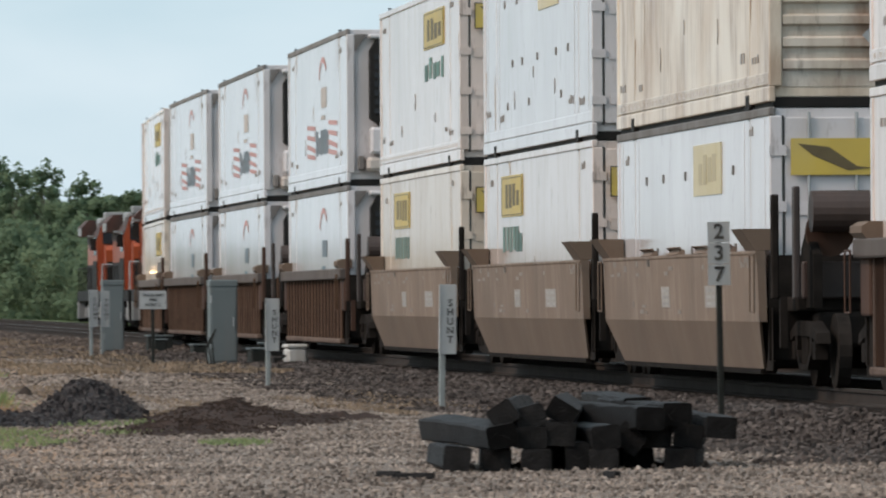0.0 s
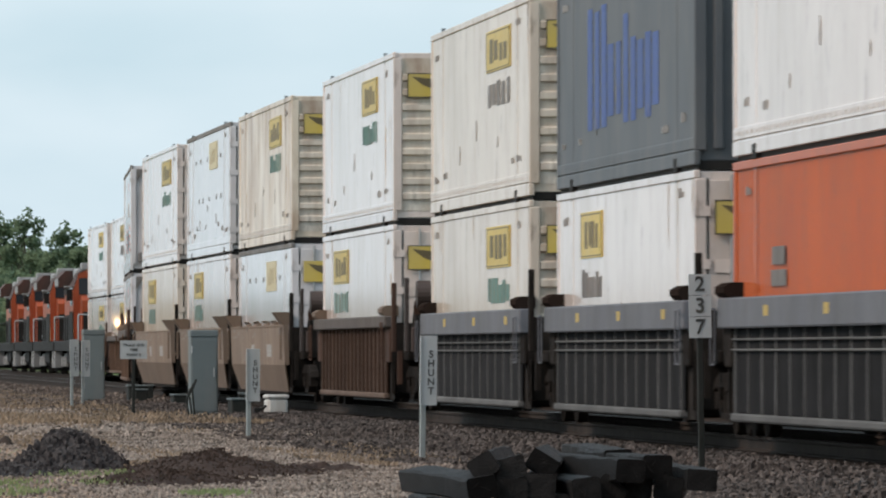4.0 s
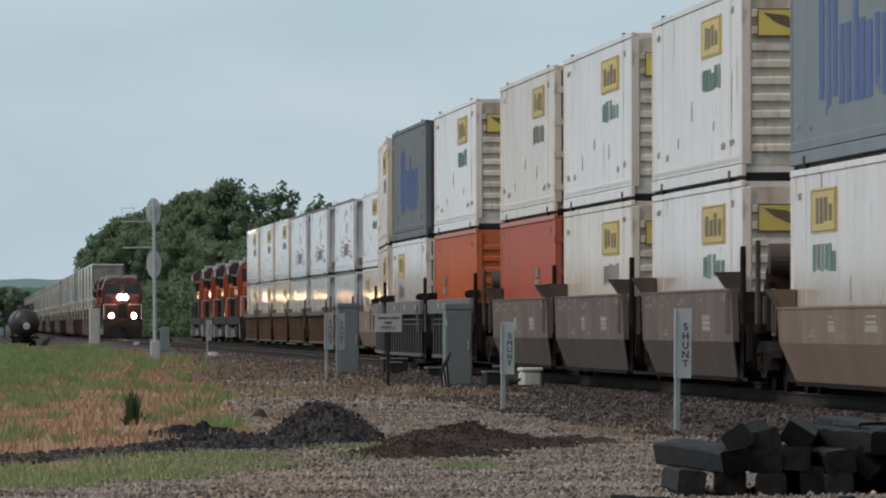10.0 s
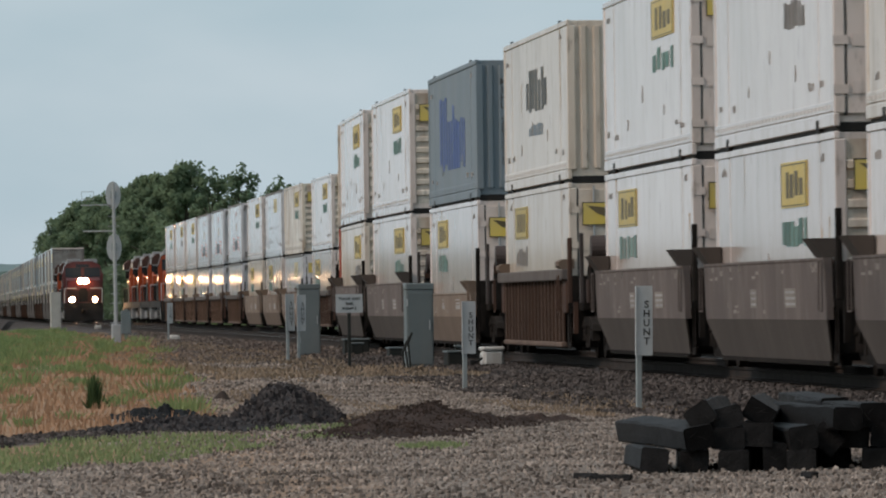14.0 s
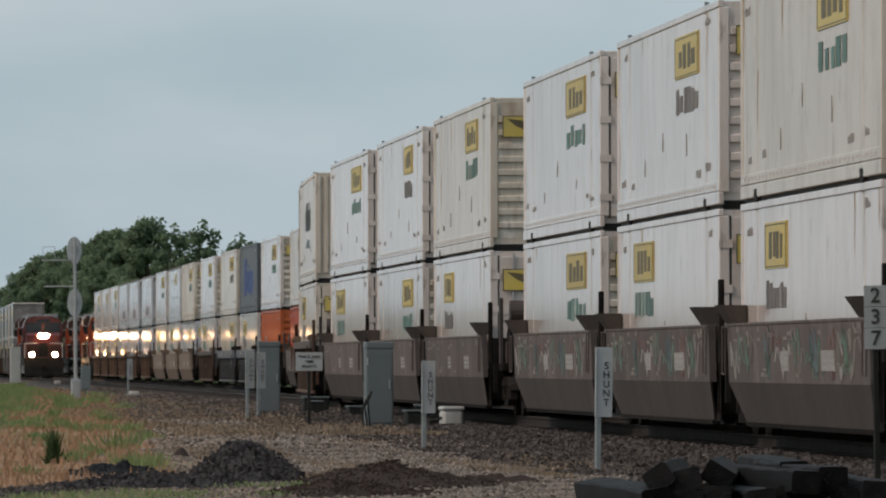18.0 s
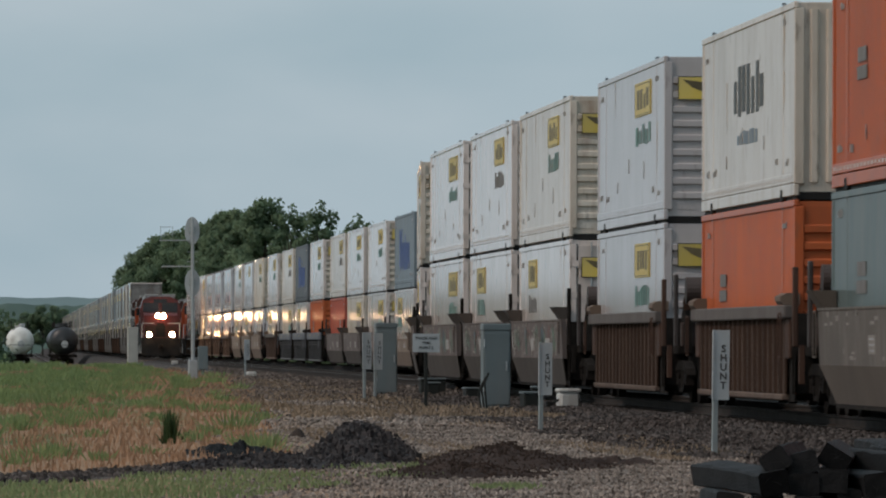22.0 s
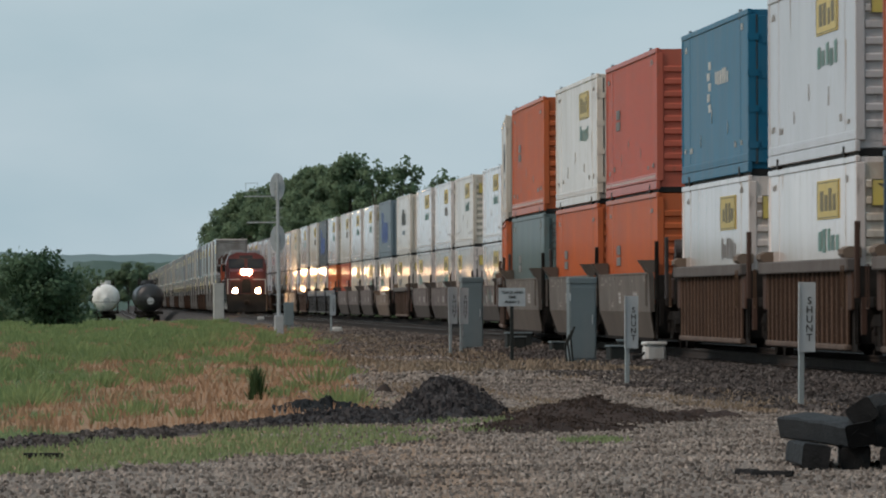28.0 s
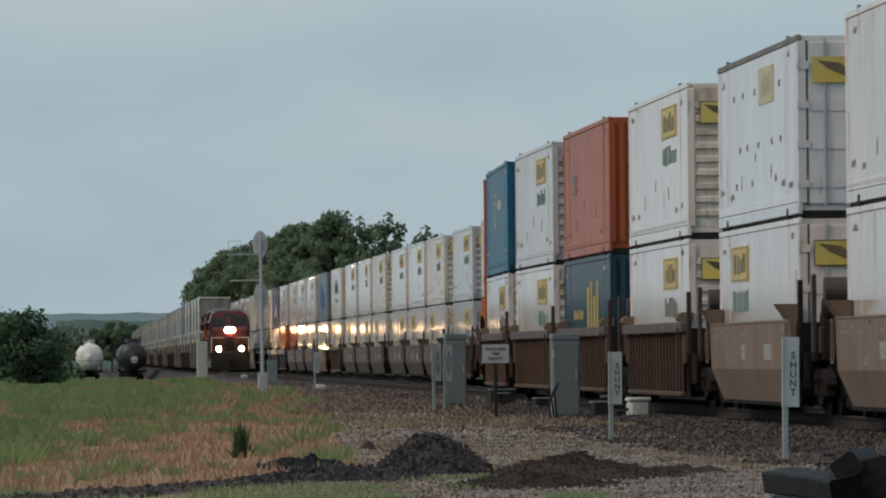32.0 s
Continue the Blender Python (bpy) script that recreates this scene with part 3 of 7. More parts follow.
CROSS_0, CROSS_1 = 224.0, 330.0
SPEED = 18.354


def cross_x(y):
    """The centre line that the moving train takes: along one track, over the crossover, along the other."""
    k = min(1.0, max(0.0, (y - CROSS_0) / (CROSS_1 - CROSS_0)))
    e = 0.22
    if k < e:
        s = k * k / (2 * e)
    elif k > 1 - e:
        s = (1 - e) - (1 - k) * (1 - k) / (2 * e)
    else:
        s = k - e / 2
    return TRACK_A + (TRACK_B - TRACK_A) * s / (1 - e)


def on_line(y, half):
    """A pose on that line for a body whose bearing points lie half before and behind its middle."""
    a, b = cross_x(y - half), cross_x(y + half)
    return pose((a + b) / 2, y, 0, 0, 0, -math.degrees(math.atan2(b - a, 2 * half)))


# middles of the units of the moving train along the line, at nine seconds
UNITS = [436.1, 416.6, 397.0, 377.6, 356.5, 332.6, 308.6, 288.3, 269.0, 244.5, 221.0, 201.0, 181.1, 156.5, 137.8, 117.3, 93.8, 69.4, 45.3, 25.5, 5.7, -18.7, -38.0, -57.1, -81.1,
         -105.1, -126.8, -148.4, -167.8, -191.1, -211.5, -232.0, -254.4, -278.0, -302.4]
LOCOS = [461.2, 484.2, 507.2, 530.2]


# ---------------------------------------------------------------- ground
def far_bend(y):
    return 3.8 * max(0.0, (y - 560) / 1060) ** 1.1


def bank(x, y):
    """The height of the ground: a low ballast bed under the tracks, gravel beside it, a field that falls away a little."""
    d = min(abs(x - TRACK_A), abs(x - TRACK_B))
    if TRACK_A < x < TRACK_B:
        d = 0
    bed = max(0.0, min(1.0, (3.6 - d) / 1.6))
    z = -0.30 + 0.09 * bed * bed * (3 - 2 * bed)
    z += 0.035 * noise.noise((x * 0.35, y * 0.12, 0.3)) * (1 - bed)
    if x < 6:
        z -= 0.10 * min(1.0, (6 - x) / 12)
    k = max(0.0, min(1.0, (y - 540) / 150)) * max(0.0, min(1.0, (11.0 + far_bend(y) - x) / 1.6))
    z -= 1.3 * k * k * (3 - 2 * k)
    if x > 26:
        z -= min(0.8, (x - 26) * 0.08)
    return z


def ground_material():
    m = bpy.data.materials.new("gravel_ballast_and_meadow")
    m.use_nodes = True
    n, l = nodes_of(m)
    bs = n["Principled BSDF"]
    tc = n.new("ShaderNodeTexCoord")
    sep = n.new("ShaderNodeSeparateXYZ")
    l.new(tc.outputs["Object"], sep.inputs[0])

    def tex(scale, detail=5, stretch=None):
        t = n.new("ShaderNodeTexNoise")
        t.inputs["Scale"].default_value, t.inputs["Detail"].default_value = scale, detail
        if stretch:
            mp = n.new("ShaderNodeMapping")
            mp.inputs["Scale"].default_value = stretch
            l.new(tc.outputs["Object"], mp.inputs["Vector"])
            l.new(mp.outputs[0], t.inputs["Vector"])
        else:
            l.new(tc.outputs["Object"], t.inputs["Vector"])
        return t.outputs["Fac"]

    def ramp(fac, *stops):
        r = n.new("ShaderNodeValToRGB")
        e = r.color_ramp.elements
        while len(e) < len(stops):
            e.new(0.5)
        for q, (p, c) in zip(e, stops):
            q.position, q.color = p, (*c, 1)
        l.new(fac, r.inputs[0])
        return r.outputs[0]

    def math_(op, a, b):
        q = n.new("ShaderNodeMath")
        q.operation = op
        for i, v in enumerate((a, b)):
            if isinstance(v, (int, float)):
                q.inputs[i].default_value = v
            else:
                l.new(v, q.inputs[i])
        return q.outputs[0]

    def step(v, a, b):
        q = n.new("ShaderNodeMapRange")
        q.interpolation_type = "SMOOTHSTEP"
        l.new(v, q.inputs["Value"])
        q.inputs["From Min"].default_value, q.inputs["From Max"].default_value = a, b
        return q.outputs[0]

    def mix(fac, a, b):
        q = n.new("ShaderNodeMixRGB")
        l.new(fac, q.inputs[0])
        l.new(a, q.inputs[1])
        l.new(b, q.inputs[2])
        return q.outputs[0]

    stones = n.new("ShaderNodeTexVoronoi")
    stones.inputs["Scale"].default_value = 16
    l.new(tc.outputs["Object"], stones.inputs["Vector"])
    pale = mix(tex(0.9, 6), ramp(stones.outputs["Color"], (0.1, (0.155, 0.131, 0.112)), (0.9, (0.385, 0.328, 0.282))), ramp(tex(5, 6), (0.3, (0.133, 0.11, 0.092)), (0.7, (0.31, 0.26, 0.218))))
    q = n.new("ShaderNodeMixRGB")
    q.blend_type, q.inputs[0].default_value = "MULTIPLY", 1.0
    l.new(pale, q.inputs[1])
    l.new(ramp(tex(0.55, 6, (1, 0.3, 1)), (0.34, (0.62, 0.60, 0.59)), (0.6, (1.0, 1.0, 1.0))), q.inputs[2])
    pale = q.outputs[0]
    dark = mix(tex(1.3, 6), ramp(stones.outputs["Color"], (0.05, (0.040, 0.034, 0.031)), (0.9, (0.140, 0.120, 0.108))), ramp(tex(6, 5), (0.3, (0.04, 0.034, 0.032)), (0.7, (0.105, 0.088, 0.080))))
    green = ramp(tex(0.6, 6), (0.3, (0.070, 0.112, 0.040)), (0.7, (0.140, 0.180, 0.070)))
    dry = ramp(tex(3, 6), (0.3, (0.25, 0.155, 0.095)), (0.7, (0.39, 0.25, 0.150)))
    wob = math_("MULTIPLY", math_("SUBTRACT", tex(0.5, 5), 0.5), 3.0)
    x = math_("ADD", sep.outputs[0], wob)
    edge = math_("ADD", x, math_("MULTIPLY", sep.outputs[1], -0.0275))
    patch = step(math_("ADD", tex(0.45, 5, (1, 0.22, 1)), math_("MULTIPLY", edge, 0.05)), 0.26, 0.40)
    field = mix(patch, green, dry)
    base = mix(step(edge, 0.2, 2.4), field, pale)
    base = mix(step(math_("SUBTRACT", math_("ADD", sep.outputs[0], math_("MULTIPLY", wob, 0.35)), 0.0), 7.6, 9.9), base, dark)
    brown = ramp(tex(0.9, 6), (0.3, (0.095, 0.074, 0.060)), (0.7, (0.200, 0.158, 0.130)))
    worn = math_("MULTIPLY", step(sep.outputs[1], 170, 260), step(math_("ADD", tex(0.2, 6, (1, 0.12, 1)), math_("MULTIPLY", sep.outputs[0], -0.015)), 0.22, 0.42))
    base = mix(worn, base, mix(step(edge, 0.2, 2.4), base, brown))
    strip = math_("ADD", math_("SUBTRACT", sep.outputs[1], math_("MULTIPLY", sep.outputs[0], 3.7)), math_("MULTIPLY", wob, 1.2))
    inside = math_("MULTIPLY", math_("MULTIPLY", step(strip, 78, 80.5), step(math_("MULTIPLY", strip, -1.0), -86.5, -84)), step(math_("MULTIPLY", x, -1.0), -4.2, -2.8))
    base = mix(inside, base, dark)
    lane = math_("MULTIPLY", step(math_("MULTIPLY", strip, -1.0), -70, -66), step(math_("MULTIPLY", x, -1.0), -3.5, -1.0))
    base = mix(lane, base, pale)
    # oily track bed, its colour also carrying the shade under the train
    oil_and_shade = ramp(stones.outputs["Color"], (0.05, (0.022, 0.019, 0.018)), (0.9, (0.075, 0.065, 0.06)))
    base = mix(step(math_("MULTIPLY", math_("ABSOLUTE", math_("SUBTRACT", sep.outputs[0], 15.7), 0.0), -1.0), -5.0, -4.1), base, oil_and_shade)
    base = mix(step(x, 22.5, 25), base, green)
    l.new(base, bs.inputs["Base Color"])
    bs.inputs["Roughness"].default_value = 0.95
    bs.inputs["Specular IOR Level"].default_value = 0.2
    bp = n.new("ShaderNodeBump")
    bp.inputs["Strength"].default_value, bp.inputs["Distance"].default_value = 0.9, 0.04
    l.new(stones.outputs["Distance"], bp.inputs["Height"])
    l.new(bp.outputs[0], bs.inputs["Normal"])
    return m


def spread(lo, hi, near0, near1, fine, grow):
    """Grid lines: evenly fine from near0 to near1, ever wider out to lo and hi."""
    out = list(np.arange(near0, near1 + fine / 2, fine))
    s, v = fine, near1
    while v < hi:
        s *= grow
        v = min(hi, v + s)
        out.append(v)
    s, v = fine, near0
    while v > lo:
        s *= grow
        v = max(lo, v - s)
        out.insert(0, v)
    return out


gx, gy = spread(-2500, 2500, -6, 24, 0.4, 1.25), spread(-400, 4600, 50, 240, 0.8, 1.06)
ground = new("ground", mesh_of("ground", [(x, y, bank(x, y)) for y in gy for x in gx],
             [(j * len(gx) + i, j * len(gx) + i + 1, (j + 1) * len(gx) + i + 1, (j + 1) * len(gx) + i) for j in range(len(gy) - 1) for i in range(len(gx) - 1)],
             ground_material(), True))
tagged(ground, "tan gravel and dark ballast beside a grassy field", "ground", kind="structure")


def rail_line(name, label, path, start=-100, drop=0.0):
    """Two rails of a track along a function that gives the centre at y."""
    tr = tagged(new(name), label, "track", kind="structure")
    ys = [-60, 40] + list(np.arange(60, 400, 6.0)) + list(np.arange(400, 2300, 60.0)) if path != cross_x else list(np.arange(215, 356, 3.0))
    ys = [q for q in ys if q >= start]
    prof = [(-0.07, -0.18), (0.07, -0.18), (0.07, -0.165), (0.012, -0.15), (0.012, -0.045), (0.037, -0.035), (0.037, 0.0), (-0.037, 0.0), (-0.037, -0.035), (-0.012, -0.045), (-0.012, -0.15), (-0.07, -0.165)]
    for side in (-0.7535, 0.7535):
        s = Solid()
        k = len(prof)
        s.v = [(path(y) + side + u, y, w - drop) for y in ys for u, w in prof]
        s.f = [(j * k + i, j * k + (i + 1) % k, (j + 1) * k + (i + 1) % k, (j + 1) * k + i) for j in range(len(ys) - 1) for i in range(k)]
        part("rail", s, M["rail"], tr)
        s = Solid()
        s.v = [(path(y) + side + u, y, 0.003 - drop) for y in ys for u in (-0.026, 0.026)]
        s.f = [(2 * j, 2 * j + 1, 2 * j + 3, 2 * j + 2) for j in range(len(ys) - 1)]
        part("railhead", s, M["railtop"], tr, "worn bright running surface")
    return tr


track_1 = rail_line("track_1", "steel rails on dark ballast", lambda y: TRACK_A + far_bend(y))
track_2 = rail_line("track_2", "steel rails on dark ballast", lambda y: TRACK_B + far_bend(y))
track_3 = rail_line("track_3", "steel rails of a siding in the grass", lambda y: TRACK_A - 5.6 + far_bend(y), 700, 1.3)
track_4 = rail_line("track_4", "steel rails of a siding in the grass", lambda y: TRACK_A - 10.2 + far_bend(y), 700, 1.3)
crossover = rail_line("crossover", "diverging rails between two parallel tracks", cross_x)


# ---------------------------------------------------------------- lettering
def text_part(words, size, parent, m, material, label="", name="lettering"):
    cu = bpy.data.curves.new(name, "FONT")
    cu.body, cu.size, cu.align_x, cu.align_y, cu.extrude = words, size, "CENTER", "CENTER", 0.002
    cu.offset = size * 0.018
    tmp = bpy.data.objects.new(name, cu)
    scene.collection.objects.link(tmp)
    dg = bpy.context.evaluated_depsgraph_get()
    me = bpy.data.meshes.new_from_object(tmp.evaluated_get(dg))
    bpy.data.objects.remove(tmp)
    me.materials.clear()
    me.materials.append(material)
    ob = new(name, me)
    ob.parent = parent
    ob.matrix_basis = m
    if label:
        ob["label"] = label
    return ob


# ---------------------------------------------------------------- containers
LEN, WID, TALL = 16.15, 2.6, 2.896
LOW, HIGH = 0.295, 3.255


def corrugated(solid, half, y0, y1, z0, z1, pitch=0.28, deep=0.035):
    """One side wall with upright corrugation; half is the signed distance of the wall."""
    out = 1 if half > 0 else -1
    ys, xs = [], []
    y = y0
    while y < y1 - pitch / 2:
        for k, d in ((0.0, 0), (0.36, 0), (0.5, deep), (0.86, deep)):
            ys.append(y + k * pitch)
            xs.append(half - out * d)
        y += pitch
    ys.append(y1)
    xs.append(half)
    v = [(x, q, z) for z in (z0, z1) for x, q in zip(xs, ys)]
    k = len(ys)
    solid.add(v, [((i, i + 1, k + i + 1, k + i) if out > 0 else (k + i, k + i + 1, i + 1, i)) for i in range(k - 1)])


def blocks(x, y0, y1, z0, z1, rng, n=4, heights=None):
    """A row of plain upright bars of unequal width and height, in place of a word."""
    w, out = (y1 - y0) / n, []
    for i in range(n):
        a = y0 + (n - 1 - i) * w
        b = a + w * rng.uniform(0.55, 0.84)
        top = z0 + (z1 - z0) * (heights[i] if heights else rng.choice((1.0, 1.0, 0.9, 0.72)))
        out.append(Solid().box(x - 0.004, x, a, b, z0 + (z1 - z0) * rng.choice((0, 0, 0.08)), top))
    return out


def lettering(c, name, solids, material, label):
    for k, solid in enumerate(solids):
        part(name, solid, material, c, label if k == 0 else "")


def stain_runs(c, rng, count, W, H):
    """Stains that run down from the top rail, the lifting posts and the castings."""
    s = Solid()
    for k in range(count):
        y, top = rng.choice((rng.uniform(-7.6, 7.6), 6.1 * rng.choice((-1, 1)) + rng.uniform(-0.3, 0.3), 7.75 * rng.choice((-1, 1)))), rng.choice((H - 0.1, H - 0.1, rng.uniform(0.7, 2.2)))
        ln, wd = rng.uniform(0.25, 1.1), rng.uniform(0.04, 0.15)
        base = len(s.v)
        for j in range(7):
            f = 1 - (j / 6) ** 1.6
            s.v += [(-W + 0.0128, y - wd * f * rng.uniform(0.4, 1), max(0.34, top - ln * j / 6)), (-W + 0.0128, y + wd * f * rng.uniform(0.4, 1), max(0.34, top - ln * j / 6))]
        s.f += [(base + 2 * j, base + 2 * j + 1, base + 2 * j + 3, base + 2 * j + 2) for j in range(6)]
    part("stain_run", s, M["run"], c, "brown stains running down the side")["kind"] = "stuff"


STYLES = {}


def container(colour, wall="smooth", end="front", mark="logo", flip=False, variant=0):
    """A 53-foot container with its middle over the origin and its floor at zero; -x is the side wall that faces the road, -y the end that faces back."""
    key = (colour, wall, end, mark, flip, variant)
    if key in STYLES:
        return STYLES[key]
    rng = random.Random(1 + len(STYLES))
    words = dict(white="white", white_rib="cool white", palegrey="pale lilac-grey", cream="cream", dirty="rust-stained dirty white", orange="orange", rustorange="rusty orange", red="faded red", grey="dark slate-grey", bluegrey="blue-grey", greygreen="grey-green", blue="teal-blue", navy="dark teal")[colour]
    marks = dict(logo="a yellow panel", flag="faded red flag stripes", arc="a thin faded emblem", wave="tall blue lettering shapes", block="dark block lettering shapes", faded="a sun-faded pale yellow panel", small="a small dark mark", script="pale lettering shapes", gold="ochre lettering shapes")[mark]
    c = thing("shipping_container", f"{words} {'ribbed' if wall == 'rib' else 'smooth-sided'} steel shipping container with {marks}", "container", "containers on the moving train")
    W, L, H, mt = WID / 2, LEN / 2, TALL, M[colour]
    s = Solid()
    if wall == "rib":
        for x in (-1, 1):
            side = Solid()
            corrugated(side, x * (W - 0.02), -L + 0.16, L - 0.16, 0.2, H - 0.1)
            part("side_wall", side, mt, c)
        s.box(-W + 0.07, W - 0.07, -L + 0.06, L - 0.06, 0.05, H - 0.02)
    else:
        s.box(-W + 0.015, W - 0.015, -L + 0.06, L - 0.06, 0.05, H - 0.012, 0.012)
        if wall in ("seam", "plate"):
            for y in (-6.55, -5.9, 5.9) if wall == "seam" else (-7.5, -5.6, 5.6, 7.5):
                part("seam", Solid().box(-W + 0.011, -W + 0.016, y - 0.03, y + 0.03, 0.34, H - 0.12), mt, c)
    part("body", s, mt, c)
    # black slab fills the gap between stacked boxes as its shadow
    part("underframe", Solid().box(-W + 0.05, W - 0.05, -L + 0.05, L - 0.05, -0.06, 0.05), M["black"], c, "black slab standing for the shadow below the container")
    if wall == "plate":
        s = Solid()
        for z, ys in ((H - 0.72, (-4.6, -2.2, 0.3, 2.7, 4.6)), (1.25, (-4.8, -3.1, -0.4, 1.9, 3.4)), (0.62, (-3.8, 0.9, 4.2))):
            for y in ys:
                s.box(-W + 0.004, -W + 0.0125, y, y + 0.16, z, z + 0.11)
        part("vent_mark", s, M["frame_grey"], c, "small dark vent marks")["kind"] = "stuff"
    dark_rail = M["frame_grey"] if end == "cooler" or wall == "plate" else mt
    em = M["endrust"] if colour in ("white", "cream", "dirty") and len(STYLES) % 3 < 2 else mt
    for x in (-1, 1):
        part("top_rail", Solid().box(min(x * (W + 0.006), x * (W - 0.07)), max(x * (W + 0.006), x * (W - 0.07)), -L, L, H - 0.10, H, 0.012), dark_rail, c)
        part("bottom_rail", Solid().box(min(x * (W + 0.006), x * (W - 0.07)), max(x * (W + 0.006), x * (W - 0.07)), -L, L, 0.0, 0.172, 0.012), mt, c)
        if x < 0 and wall != "plate" and end != "cooler":
            s = Solid()
            for k in range(34):
                s.box(-W - 0.0055, -W - 0.002, -7.6 + k * 0.46, -7.38 + k * 0.46, 0.232, 0.288)
            part("band_slot", s, M["slot"] if colour in ("white", "cream", "dirty", "red", "orange") else mt, c, "row of dull slots along the band")["kind"] = "stuff"
        part("side_band", Solid().box(min(x * (W + 0.003), x * (W - 0.05)), max(x * (W + 0.003), x * (W - 0.05)), -L + 0.02, L - 0.02, 0.19, 0.335, 0.01), mt, c)
        for y in (-1, 1):
            if x < 0:
                part("roof_pin", Solid().box(min(x * W, x * (W - 0.06)), max(x * W, x * (W - 0.06)), y * 6.1 - 0.04, y * 6.1 + 0.04, H - 0.12, H + 0.05), M["bluegrey"], c)
            part("corner_post", Solid().box(min(x * W, x * (W - 0.15)), max(x * W, x * (W - 0.15)), min(y * L, y * (L - 0.16)), max(y * L, y * (L - 0.16)), 0.17, H - 0.1, 0.015), mt, c)
            part("lifting_post", Solid().box(min(x * (W - 0.010), x * (W - 0.05)), max(x * (W - 0.010), x * (W - 0.05)), y * 6.1 - 0.09, y * 6.1 + 0.09, 0.17, H - 0.1, 0.01), mt, c)
            part("corner_casting", Solid().box(min(x * (W + 0.012), x * (W - 0.16)), max(x * (W + 0.012), x * (W - 0.16)), y * 6.1 - 0.17, y * 6.1 + 0.17, -0.064, 0.115, 0.01), M["black"], c)
    # the end that faces back
    e = -L + 0.06
    if end == "front":
        part("end_wall", Solid().box(-W + 0.15, W - 0.15, e - 0.008, e, 0.17, H - 0.1), em, c, "rust-streaked end wall" if em != mt else "")
        for k in range(9):
            z = 0.42 + k * 0.255
            part("end_rib", Solid().prism([(e, z - 0.075), (e - 0.055, z - 0.045), (e - 0.055, z + 0.045), (e, z + 0.075)], "x", -W + 0.16, W - 0.16), em, c)
    elif end == "upright":
        for k in range(9):
            x = -W + 0.3 + k * 0.25
            part("end_rib", Solid().prism([(x - 0.07, e), (x - 0.04, e - 0.05), (x + 0.04, e - 0.05), (x + 0.07, e)], "z", 0.2, H - 0.12), mt, c)
    elif end == "cooler":
        part("end_wall", Solid().box(-W + 0.15, W - 0.15, e - 0.012, e, 0.17, H - 0.1), mt, c)
        unit = part("cooling_unit", Solid().prism([(-W + 0.62, 1.05), (W - 0.5, 1.05), (W - 0.36, 1.2), (W - 0.36, H - 0.42), (W - 0.55, H - 0.2), (-W + 0.55, H - 0.2), (-W + 0.42, H - 0.42), (-W + 0.42, 1.2)], "y", e - 0.40, e - 0.013), M["black"], c, "dark louvred cooling unit")
        for k in range(7):
            part("louvre", Solid().box(-W + 0.50, W - 0.45, e - 0.425, e - 0.401, 1.28 + k * 0.17, 1.38 + k * 0.17), M["glass"], unit)
        part("unit_hood", Solid().box(-W + 0.40, W - 0.30, e - 0.30, e - 0.013, H - 0.19, H - 0.105, 0.03), mt, c)
        part("unit_cover", Solid().box(-W + 0.42, W - 0.36, e - 0.43, e - 0.013, 0.52, 1.03, 0.05), mt, c)
        part("fuel_tank", Solid().box(-W + 0.36, -W + 1.1, e - 0.38, e - 0.013, 0.20, 0.46, 0.06), M["slot"], c, "dull grey fuel tank")
        part("valve_box", Solid().box(-W + 0.20, -W + 0.33, e - 0.16, e - 0.013, 0.22, 0.50, 0.03), M["frame_grey"], c)
        for x in (-1, 1):
            part("corner_gusset", Solid().prism([(x * (W - 0.15), H - 0.1), (x * (W - 0.15), H - 0.45), (x * (W - 0.38), H - 0.1)], "y", e - 0.06, e - 0.013), M["frame_grey"], c)
    else:
        for x in (-1, 1):
            d = part("door", Solid().box(min(x * 0.02, x * (W - 0.17)), max(x * 0.02, x * (W - 0.17)), e - 0.045, e, 0.16, H - 0.12, 0.012), mt, c)
            for k in range(2):
                xx = x * (0.3 + 0.55 * k)
                part("lock_rod", Solid().tube((xx, e - 0.075, 0.1), (xx, e - 0.075, H - 0.06), 0.02, n=6), M["alu"], d, "galvanised lock rod")
            for k in range(4):
                z = 0.5 + 0.62 * k
                part("door_rib", Solid().box(min(x * 0.1, x * (W - 0.25)), max(x * 0.1, x * (W - 0.25)), e - 0.06, e - 0.045, z - 0.08, z + 0.08), mt, d)
            if x < 0:
                for k in range(4):
                    part("hinge", Solid().box(-W - 0.006, -W + 0.19, e - 0.075, e - 0.052, 0.42 + k * 0.64, 0.54 + k * 0.64), mt, d)
            part("gasket", Solid().box(min(x * (W - 0.17), x * (W - 0.13)), max(x * (W - 0.17), x * (W - 0.13)), e - 0.05, e, 0.14, H - 0.1), M["ink"], c, "black rubber door gasket")
    if end == "front" and variant == 1:
        s = Solid()
        for k in range(4):
            (x0, z0), (x1, z1) = [(0.62 + 0.30 * math.sin(q * math.pi / 2), 1.62 + 0.30 * math.cos(q * math.pi / 2)) for q in (k, k + 1)]
            s.tube((x0, e - 0.062, z0), (x1, e - 0.062, z1), 0.013, n=4)
        part("placard_holder", s, M["frame_grey"], c, "diamond-shaped grey placard holder")
